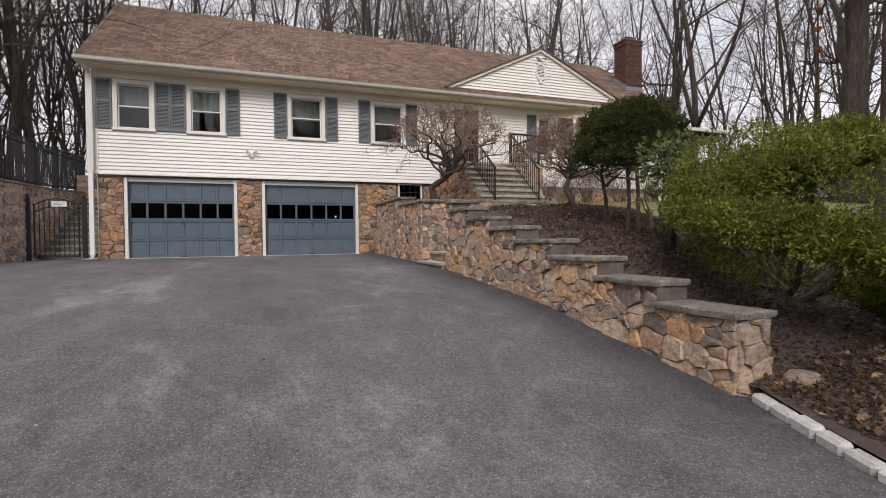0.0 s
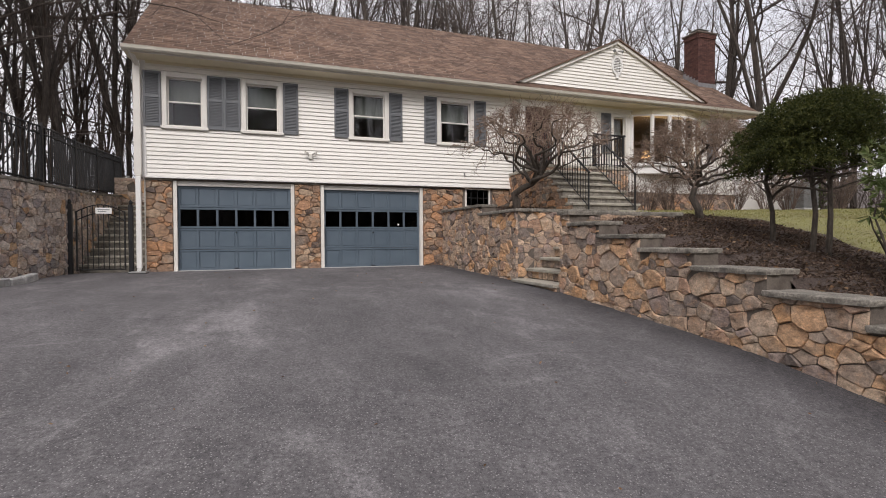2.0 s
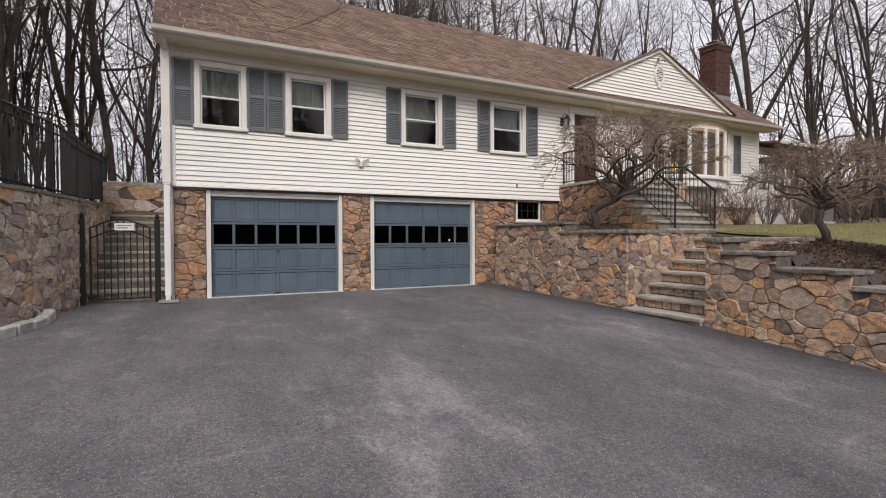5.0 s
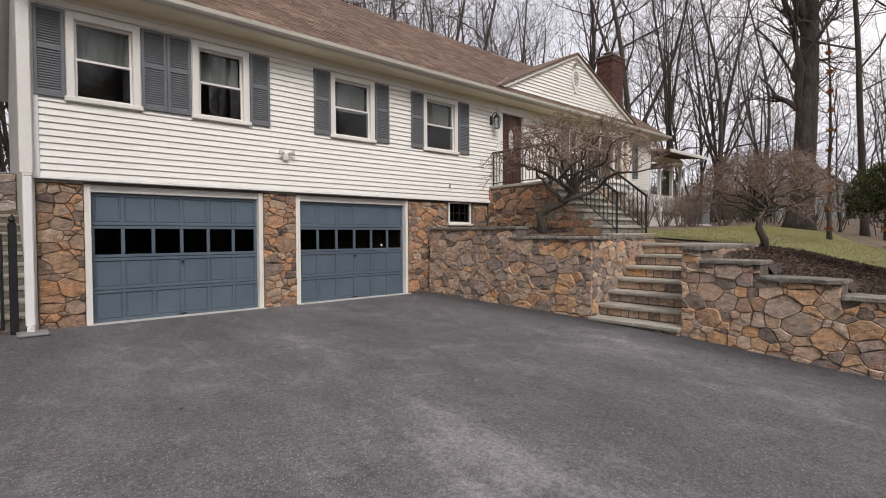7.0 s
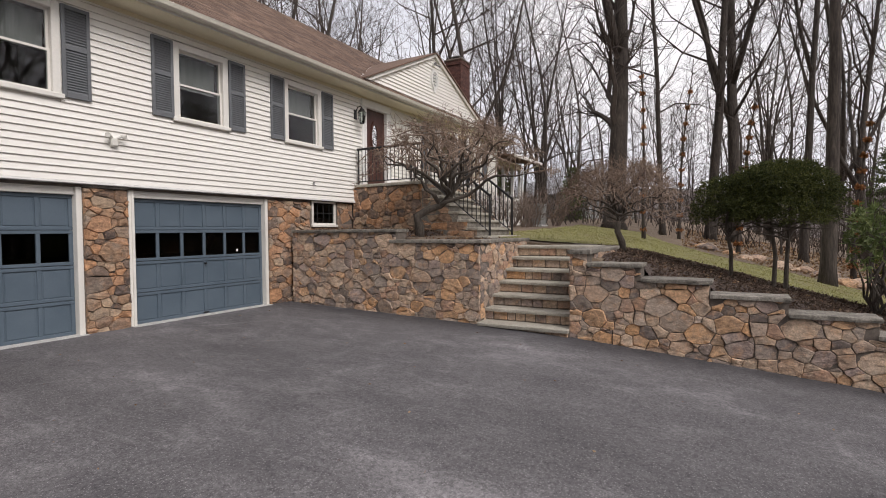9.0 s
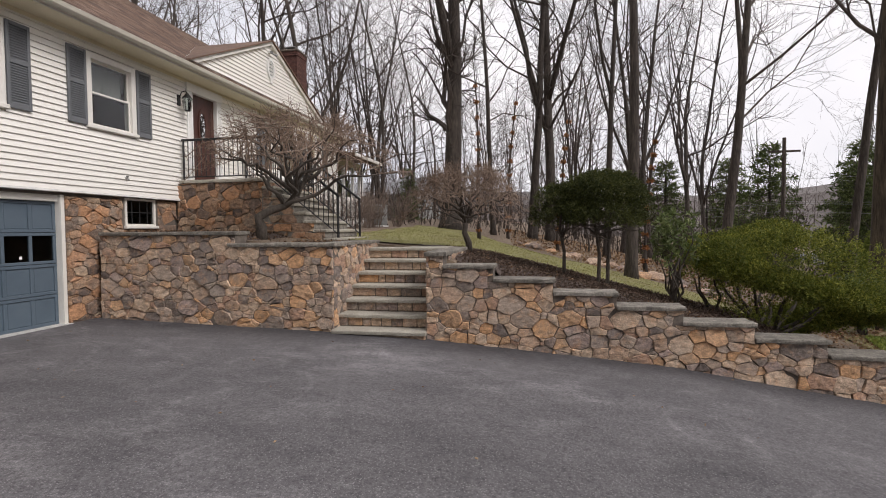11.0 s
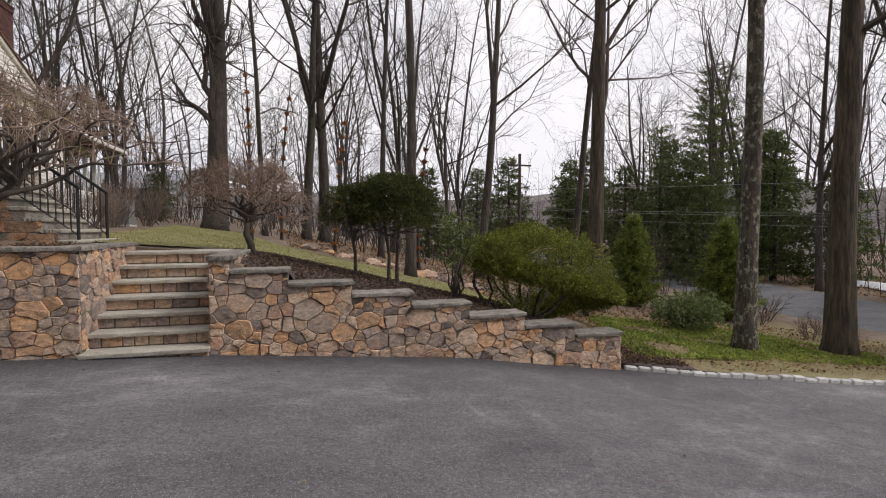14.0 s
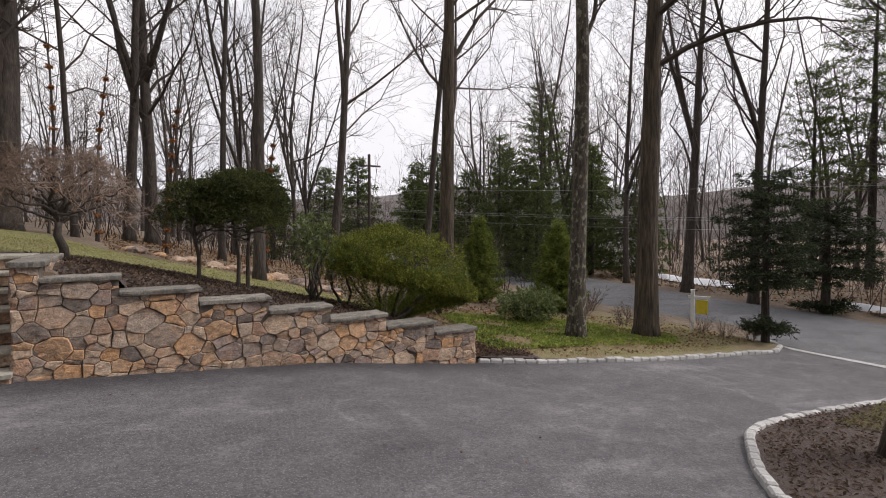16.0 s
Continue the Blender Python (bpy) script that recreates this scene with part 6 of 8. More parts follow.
fence = thing("iron_fence", "black iron picket fence on top of the boundary wall", "fence", LW[-1][0] - 0.2, LW[-1][1], lw_top(22), kind="structure")
fpts = resample([(x - 0.22, y, 0) for x, y in LW], 0.125)
inv = fence.matrix_basis.inverted()
for i, p in enumerate(fpts):
    z = lw_top(p.y)
    big = i % 15 == 0 or i == len(fpts) - 1
    m = Mesh()
    if big:
        m.box(p.x - 0.035, p.x + 0.035, p.y - 0.035, p.y + 0.035, z - 0.02, z + 1.36, 0.006)
    else:
        m.box(p.x - 0.0125, p.x + 0.0125, p.y - 0.0125, p.y + 0.0125, z + 0.06, z + 1.28)
    ob = m.put("post" if big else "picket", M_IRON, fence)
    ob.matrix_parent_inverse = inv
for nm, h in (("top_rail", 1.28), ("upper_rail", 1.12), ("bottom_rail", 0.1)):
    ob = Mesh().tube([(p.x, p.y, lw_top(p.y) + h) for p in fpts[::3] + [fpts[-1]]], 0.021, 4).put(nm, M_IRON, fence)
    ob.matrix_parent_inverse = inv
LKERB = [(-5.62, 14.9), (-5.55, 14.3), (-5.75, 13.5), (-6.25, 12.4), (-7.2, 10.9)]
kerb("planter_edge", LKERB, "grey stone edging of a narrow planting strip", 0.38, 0.16, 0.14)
# post-and-rail fence behind the corner
pr_f = thing("rail_fence", "weathered grey split-rail fence", "fence", -6.0, 25.0, 3.2)
for i in range(6):
    Mesh().box(i * 1.6 - 0.06, i * 1.6 + 0.06, -0.06, 0.06, 0, 1.3, 0.02).put("post", M_GREYMETAL, pr_f)
for h in (0.45, 0.8, 1.15):
    Mesh().tube([(-0.2, 0, h), (4, 0.03, h + 0.02), (8.2, 0, h)], 0.045, 5).put("rail", M_GREYMETAL, pr_f)


# ---------------------------------------------------------------- plants: generators
def wander(rng, p, d, length, segs, wob, lift):
    """A path that wobbles and bends towards the sky (lift > 0) or the ground."""
    path = [Vector(p)]
    d = Vector(d).normalized()
    for i in range(segs):
        d = d + Vector((rng.gauss(0, wob), rng.gauss(0, wob), rng.gauss(0, wob) + lift))
        d.normalize()
        path.append(path[-1] + d * (length / segs))
    return path, d


def side_way(rng, d, angle):
    """A direction that leaves d at an angle, on a random side."""
    d = Vector(d).normalized()
    u = d.orthogonal().normalized()
    w = d.cross(u)
    a = rng.uniform(0, 2 * math.pi)
    return d * math.cos(angle) + (u * math.cos(a) + w * math.sin(a)) * math.sin(angle)


def bare_tree(name, seed, height, r, clear, limbs, subs, twigs, label, bark, lean=(0, 0), fork=0, thick=1.0, spread=1.0, twig_r=0.0055, wob=0.042, lift=0.05, fork_at=(4, 6), fork_angle=(0.25, 0.45)):
    """A leafless forest tree: tapered trunk, ascending limbs, branches and twigs."""
    rng = random.Random(seed)
    trunk, crown = Mesh(), Mesh()
    t = thing(name, label, "tree")
    path, d = [Vector((0, 0, -0.25))], Vector((lean[0], lean[1], 1)).normalized()
    radii = [r * 1.45]
    n = 12
    for i in range(n):
        d = (d + Vector((rng.gauss(0, wob), rng.gauss(0, wob), lift))).normalized()
        path.append(path[-1] + d * ((height + 0.25) / n if i else 0.65))
        k = (i + 1) / n
        radii.append(r * (1.05 if i == 0 else (1 - 0.78 * k)))
    trunk.tube(path, radii, 10 if r > 0.18 else 7)
    starts = []
    if fork:
        for f in range(fork):
            i = rng.randint(*fork_at)
            fp, fd = wander(rng, path[i], side_way(rng, Vector((0, 0, 1)), rng.uniform(*fork_angle)), height * 0.55, 7, 0.04 + wob, 0.13)
            fr_ = [radii[i] * 0.75 * (1 - 0.8 * k / 7) for k in range(8)]
            trunk.tube(fp, fr_, 7)
            starts += [(fp[k], fr_[k], fd) for k in range(2, 8)]
    for q in range(limbs):
        k = clear + (1 - clear) * (q + rng.random()) / limbs
        x = k * n
        i = min(n - 1, int(x))
        p = path[i].lerp(path[i + 1], x - i)
        starts.append((p, radii[i] * (1 - (x - i)) + radii[i + 1] * (x - i), Vector((0, 0, 1))))
    for p, pr_, pd in starts:
        ln = height * rng.uniform(0.16, 0.34) * spread
        br = max(0.018, pr_ * rng.uniform(0.35, 0.6)) * thick
        bp_, bd = wander(rng, p, side_way(rng, pd, rng.uniform(0.5, 1.1)), ln, 5, 0.25, 0.08)
        crown.tube(bp_, [br * (1 - 0.85 * j / 5) for j in range(6)], 5, False)
        for s in range(subs):
            j = rng.uniform(0.8, 5)
            a = min(4, int(j))
            sp = bp_[a].lerp(bp_[a + 1], j - a)
            sr = max(twig_r * 1.45, br * (1 - 0.85 * j / 5) * 0.6)
            sl = ln * rng.uniform(0.25, 0.5)
            sp_, sd = wander(rng, sp, side_way(rng, bp_[a + 1] - bp_[a], rng.uniform(0.4, 0.9)), sl, 3, 0.28, 0.07)
            crown.tube(sp_, [sr, sr * 0.75, sr * 0.5, sr * 0.3], 3, False)
            for w in range(twigs):
                j2 = rng.uniform(0.5, 3)
                b = min(2, int(j2))
                tp = sp_[b].lerp(sp_[b + 1], j2 - b)
                tl = sl * rng.uniform(0.3, 0.7)
                tp_, _ = wander(rng, tp, side_way(rng, sp_[b + 1] - sp_[b], rng.uniform(0.4, 0.9)), tl, 1, 0.2, 0.1)
                tr_ = max(twig_r, sr * 0.35)
                crown.tube(tp_, [tr_, tr_ * 0.5], 3, False)
    trunk.put("trunk", bark, t, smooth=True)
    crown.put("crown", M_TWIG, t, "bare winter branches")
    return t


def leaf_quads(P, A, length, width, rng, jitter=0.35):
    """Narrow diamond leaves at points P along directions A (arrays)."""
    n = len(P)
    A = A + rng.normal(0, jitter, (n, 3))
    A /= np.linalg.norm(A, axis=1)[:, None] + 1e-9
    R = rng.normal(0, 1, (n, 3))
    W = np.cross(A, R)
    W /= np.linalg.norm(W, axis=1)[:, None] + 1e-9
    l = length * rng.uniform(0.65, 1.35, (n, 1))
    w = width * rng.uniform(0.7, 1.3, (n, 1))
    N = np.cross(A, W)
    mid = P + A * l * 0.5 + N * (l * 0.06)
    return np.stack([P, mid + W * w, P + A * l, mid - W * w], axis=1)


def sprigs(P, A, leaves, reach, length, width, rng):
    """Leaves set along short shoots that start at P and run along A."""
    n = len(P)
    A = A / (np.linalg.norm(A, axis=1)[:, None] + 1e-9)
    k = rng.uniform(0, 1, (n, leaves, 1))
    base = P[:, None, :] + A[:, None, :] * k * reach
    way = A[:, None, :] * 0.7 + rng.normal(0, 0.6, (n, leaves, 3))
    return leaf_quads(base.reshape(-1, 3), way.reshape(-1, 3), length, width, rng, 0.1)


def dome(rng, count, centre, radii, low=-0.3, thick=0.3, lump=0.16, freq=2.2, power=1.0):
    """Points in the outer layer of a lumpy ellipsoid, with outward directions."""
    U = rng.normal(0, 1, (count * 2, 3))
    U /= np.linalg.norm(U, axis=1)[:, None]
    U = U[U[:, 2] > low][:count]
    f = np.array([noise.noise((u[0] * freq + centre[0], u[1] * freq + centre[1], u[2] * freq + centre[2])) for u in U])
    g = np.array([noise.noise((u[0] * freq * 3 + 5, u[1] * freq * 3, u[2] * freq * 3)) for u in U])
    k = (1 - thick * rng.uniform(0, 1, len(U)) ** 1.6) * (1 + lump * f + lump * 0.5 * g)
    P = np.array(centre) + U * np.array(radii) * k[:, None]
    return P, U


def stems(mesh, rng, base, targets, r0, segs=5, wob=0.12):
    for q in targets:
        p, q = Vector(base), Vector(q)
        path = [p]
        for i in range(1, segs + 1):
            k = i / segs
            c = p.lerp(q, k) + Vector((rng.gauss(0, wob), rng.gauss(0, wob), rng.gauss(0, wob * 0.5))) * (q - p).length * 0.25 * (1 if i < segs else 0)
            path.append(c)
        mesh.tube(path, [r0 * (1 - 0.75 * i / segs) for i in range(segs + 1)], 6, False)


# ---------------------------------------------------------------- the yew beside the wall
R_ = np.random.default_rng(5)
bz = bank_z(5.75, 3.9)
bush = thing("yew_bush", "large rounded yellow-green yew bush with bare stems below", "bush", 5.75, 3.9, bz)
leaf = Mesh()
lobes = [(3200, (0.0, -0.2, 1.0), (1.32, 1.34, 0.92), -0.9), (1100, (0.3, 1.0, 1.25), (0.85, 0.72, 0.56), -0.5), (900, (-0.45, 0.2, 1.28), (0.86, 0.96, 0.68), -0.1)]
for i in range(84):                        # rounded clumps over the clipped surface
    a, e = 2.399963 * i, -0.62 + 1.56 * ((i * 0.618) % 1.0)
    h = math.sqrt(max(0.05, 1 - e * e))
    s = 0.22 + 0.24 * ((i * 0.377) % 1.0)
    lobes.append((int(480 * s / 0.4), (1.22 * h * math.cos(a), -0.12 + 1.26 * h * math.sin(a), 0.66 + 1.16 * e), (s, s, s * 0.75), -0.35))
for cnt, c, rad, low in lobes:
    P, U = dome(R_, cnt, c, rad, low, 0.24, 0.22, 3.3)
    leaf.quads(sprigs(P, U * 0.8 + np.array([0, 0, 0.3]) + R_.normal(0, 0.5, U.shape), 6, 0.09, 0.05, 0.0085, R_))
leaf.put("foliage", M_YEW, bush, "fine yellow-green needles")
wood = Mesh()
rg = random.Random(3)
stems(wood, rg, (0.1, 0.2, -0.1), [(1.0 * math.cos(a), 1.0 * math.sin(a), rg.uniform(0.8, 1.3)) for a in np.linspace(0, 6.0, 9)], 0.05)
stems(wood, rg, (0.3, 0.9, 0.0), [(0.2, 1.4, 1.0), (0.7, 1.3, 1.2), (-0.2, 1.2, 1.1)], 0.045)
wood.put("branchwork", M_MAPLEBARK, bush)


def topiary(x, y, crown, trunks, label, seed):
    """A clipped yew: tiers of flat-bottomed tufts over an umbrella, on bare stems with twiggy limbs."""
    z = bank_z(x, y) + 0.05
    rng = np.random.default_rng(seed)
    rg = random.Random(seed)
    t = thing("topiary_yew", label, "tree", x, y, z, "clipped yews")
    low, top, reach = crown
    leaf = Mesh()
    n = int(34 * (reach / 0.8) ** 2) + 8
    for i in range(n):
        a, e = 2.399963 * i, (i + 0.5) / n
        h = math.sqrt(1 - (1 - e) ** 2)                       # 0 at the crown's top, 1 at its rim
        k = rg.uniform(0.82, 1.04)
        s = reach * rg.uniform(0.26, 0.40)
        c = (reach * 0.82 * h * k * math.cos(a), reach * 0.82 * h * k * math.sin(a), low + 0.12 + (top - low - 0.22) * (1 - e) ** 0.8 * rg.uniform(0.92, 1.04))
        P, U = dome(rng, int(150 * (s / 0.26) ** 2), c, (s, s, s * 0.55), -0.35, 0.4, 0.25, 3.4)
        leaf.quads(sprigs(P, U * np.array([1, 1, 0.4]) + np.array([math.cos(a), math.sin(a), 0.25]) * 0.5 + rng.normal(0, 0.4, U.shape), 7, 0.075, 0.042, 0.0075, rng))
    leaf.put("foliage", M_TOPIARY, t, "dense dark green needles")
    for base, tip in trunks:
        p, q = Vector(base), Vector(tip)
        wood = Mesh()
        wood.tube([p + Vector((0, 0, -0.15)), p.lerp(q, 0.35) + Vector((rg.gauss(0, 0.03), rg.gauss(0, 0.03), 0)), p.lerp(q, 0.7) + Vector((rg.gauss(0, 0.03), rg.gauss(0, 0.03), 0)), q], [0.042, 0.033, 0.03, 0.016], 7)
        wood.put("trunk", M_MAPLEBARK, t)
        for a in np.linspace(0, 5.8, 8):
            limb = Mesh()
            r = reach * rg.uniform(0.5, 0.95)
            stems(limb, rg, p.lerp(q, rg.uniform(0.5, 0.75)), [Vector((r * math.cos(a), r * math.sin(a), low + rg.uniform(0.0, 0.25)))], 0.018, 4)
            limb.put("limb", M_MAPLEBARK, t)


topiary(6.04, 6.96, (1.02, 2.2, 0.86), [((0.03, -0.10, 0), (0.0, -0.16, 1.5)), ((-0.03, 0.08, 0), (0.08, 0.16, 1.6))], "clipped yew tree with a dark umbrella crown on two stems", 8)
topiary(6.11, 7.68, (0.86, 1.86, 0.62), [((0, 0, 0), (0.02, 0.05, 1.3))], "smaller clipped yew with a dark crown on one stem", 9)


def rhododendron(x, y, radius, height, count, seed, label, base=0.35):
    z = bank_z(x, y)
    rng = np.random.default_rng(seed)
    rg = random.Random(seed)
    t = thing("rhododendron", label, "shrub", x, y, z)
    P, U = dome(rng, count, (0, 0, height * (0.5 + base / 2)), (radius, radius, height * (0.5 - base / 4)), -0.9, 0.75, 0.3, 2.5)
    leaf = Mesh().quads(sprigs(P, U * 0.6 + np.array([0, 0, 0.3]) + rng.normal(0, 0.4, U.shape), 8, 0.05, 0.11, 0.019, rng))
    leaf.put("foliage", M_RHODO, t, "leathery green leaves")
    wood = Mesh()
    for p in P[rng.integers(0, len(P), 12)]:
        wood = Mesh()
        stems(wood, rg, (rg.uniform(-0.06, 0.06), rg.uniform(-0.06, 0.06), -0.05), [tuple(p)], 0.026, 5, 0.2)
        wood.put("stem", M_MAPLEBARK, t)


rhododendron(5.66, 5.74, 0.42, 1.6, 120, 31, "open leggy rhododendron with olive leaves in the bed", 0.5)
rhododendron(7.3, -1.2, 0.95, 0.95, 560, 32, "low spreading rhododendron on the verge", 0.1)
rhododendron(8.6, 1.0, 0.75, 1.35, 420, 33, "pale green rhododendron behind the yew", 0.2)


# ---------------------------------------------------------------- weeping maples, bare
def weeping_maple(x, y, z, trunk, centre, reach, top, edge, limbs, twig_count, seed, label, thick=1.0):
    """A low umbrella-shaped maple: a crooked trunk, snaking limbs that rise to the shell of the crown, short fine twigs."""
    rg = random.Random(seed)
    t = thing("japanese_maple", label, "tree", x, y, z, "bare weeping maples")
    path = [Vector(p) for p in trunk]
    bole = Mesh()
    bole.tube(path, [0.115 * thick * (1 - 0.5 * i / (len(path) - 1)) for i in range(len(path))], 9)
    bole.put("trunk", M_MAPLEBARK, t, "twisted grey-brown trunk", smooth=True)
    twig = Mesh()

    def shell(r, a):
        return Vector((centre[0] + r * math.cos(a), centre[1] + r * math.sin(a), edge + (top - edge) * (1 - (r / reach) ** 2.4)))

    tips = []
    for i in range(limbs):
        a = 2 * math.pi * (i + rg.uniform(-0.3, 0.3)) / limbs
        r = reach * (0.95, 0.55, 0.8)[i % 3] * rg.uniform(0.85, 1.05)
        q, p = shell(r, a), path[-1 if i % 3 else -2]
        n = 11
        flat = Vector((q.x - p.x, q.y - p.y, 0))
        side = Vector((-flat.y, flat.x, 0)).normalized()
        ph, amp = rg.uniform(0, 6.28), 0.085 * flat.length
        pts = [Vector(p)]
        for k in range(1, n + 1):
            u = k / n
            c = Vector(p).lerp(q, u)
            c.z += (q.z - p.z) * (u ** 0.6 - u) + 0.05 * math.sin(u * 9 + ph * 2) * flat.length * (1 - u)
            c += side * (amp * math.sin(u * 10 + ph) * (1 if k < n else 0.2)) + Vector((rg.gauss(0, 0.03), rg.gauss(0, 0.03), rg.gauss(0, 0.025)))
            pts.append(c)
        r0 = 0.047 * thick * rg.uniform(0.7, 1.1)
        limb = Mesh()
        limb.tube(pts, [r0 * (1 - 0.85 * k / n) for k in range(n + 1)], 7, False)
        limb.put("limb", M_MAPLEBARK, t, smooth=True)
        for k in range(4, n + 1):
            for s in range(2):
                aa = math.atan2(pts[k].y - centre[1], pts[k].x - centre[0]) + rg.gauss(0, 0.4)
                rr = min(reach * 1.04, math.hypot(pts[k].x - centre[0], pts[k].y - centre[1]) * rg.uniform(0.85, 1.3) + 0.1)
                e = shell(rr, aa) + Vector((0, 0, rg.gauss(0, 0.07)))
                d = e - pts[k]
                m1 = pts[k] + d * 0.35 + Vector((rg.gauss(0, 0.07), rg.gauss(0, 0.07), rg.gauss(0, 0.05)))
                m2 = pts[k] + d * 0.7 + Vector((rg.gauss(0, 0.07), rg.gauss(0, 0.07), rg.gauss(0, 0.05)))
                b0 = 0.0115 * thick
                twig.tube([pts[k], m1, m2, e], [b0, b0 * 0.8, b0 * 0.6, b0 * 0.35], 4, False)
                tips += [(m1, 0.5), (m2, 0.8), (e, 1.0), (m2.lerp(e, 0.5), 0.95)]
    for i in range(twig_count):
        p, k = max(rg.choice(tips), rg.choice(tips), key=lambda c: c[1])
        out_ = Vector((p.x - centre[0], p.y - centre[1], 0.15))
        w = (out_.normalized() * 0.7 + Vector((rg.gauss(0, 0.8), rg.gauss(0, 0.8), rg.gauss(0.2, 0.45)))).normalized()
        q, _ = wander(rg, p, w, rg.uniform(0.10, 0.30), 3, 0.38, -0.08)
        r0 = rg.uniform(0.0028, 0.0052)
        twig.tube(q, [r0, r0 * 0.9, r0 * 0.75, r0 * 0.5], 3, False)
    tagged(twig.put("crown", M_MAPLETWIG, t, "fine tan twigs in an umbrella shape"), kind="stuff")


weeping_maple(4.84, 13.5, 2.72, [(0, 0, -0.15), (0.0, 0.0, 0.16), (-0.05, 0.03, 0.34), (0.06, -0.16, 0.47), (0.2, -0.4, 0.56), (0.32, -0.6, 0.74)], (0.12, -0.75), 2.05, 2.3, 1.15, 15, 2600, 12,
              "bare weeping Japanese maple with a twisted leaning trunk before the stoop", 1.0)
weeping_maple(6.77, 9.66, bank_z(6.77, 9.66) + 0.04, [(0, 0, -0.15), (-0.04, 0.02, 0.2), (-0.12, 0.1, 0.42), (-0.06, 0.08, 0.62), (0.02, 0.1, 0.72)], (0.0, 0.1), 1.42, 1.85, 0.75, 15, 3000, 13, "bare weeping Japanese maple on the lawn edge", 0.72)


def bare_shrub(x, y, z, radius, height, count, seed, label, material, proto=None):
    rg = random.Random(seed)
    t = thing("bare_shrub", label, "shrub", x, y, z, "leafless shrubs")
    m = Mesh()
    for i in range(count):
        a = rg.uniform(0, 2 * math.pi)
        d = Vector((math.cos(a) * radius * rg.uniform(0.2, 1), math.sin(a) * radius * rg.uniform(0.2, 1), height * rg.uniform(0.6, 1.0)))
        p, dd = wander(rg, (math.cos(a) * 0.1, math.sin(a) * 0.1, -0.05), d, d.length, 5, 0.13, 0.04)
        m.tube(p, [0.011, 0.010, 0.008, 0.006, 0.005, 0.003], 3, False)
        for k in range(2, 6):
            for s in range(3):
                q, _ = wander(rg, p[k], side_way(rg, dd, rg.uniform(0.4, 1.0)), height * rg.uniform(0.12, 0.3), 2, 0.25, 0.05)
                m.tube(q, [0.0045, 0.004, 0.0025], 3, False)
    m.put("crown", material, t)
    return t


sh1 = bare_shrub(10.2, 15.0, 2.66, 0.55, 1.15, 34, 41, "leafless brown foundation shrub below the bow window", M_SHRUBTWIG)
for x, y, s, k in ((11.3, 15.2, 1.05, 1.0), (12.6, 15.1, 1.1, 1.15), (13.9, 15.0, 1.0, 1.05), (15.2, 14.9, 1.15, 1.25), (16.3, 14.9, 1.2, 1.3), (18.4, 14.6, 1.3, 1.5), (9.2, 14.6, 0.8, 0.8)):
    copy_thing(sh1, pose(x, y, bank_z(x, y), 0, 0, x * 77) @ Matrix.Diagonal((s, s, k, 1)))
sh2 = bare_shrub(8.6, -5.0, bank_z(8.6, -5.0), 0.6, 0.9, 18, 42, "thin reddish leafless shrub by the road", M_SHRUBTWIG)
for x, y, s in ((3.9, -5.6, 0.6), (4.6, -5.6, 0.7), (5.9, -5.2, 0.6), (3.4, -6.0, 0.5), (7.2, -5.8, 0.8), (9.6, -6.4, 1.1), (6.6, -4.6, 0.7)):
    copy_thing(sh2, pose(x, y, bank_z(x, y), 0, 0, x * 50) @ Matrix.Diagonal((s, s, s, 1)))


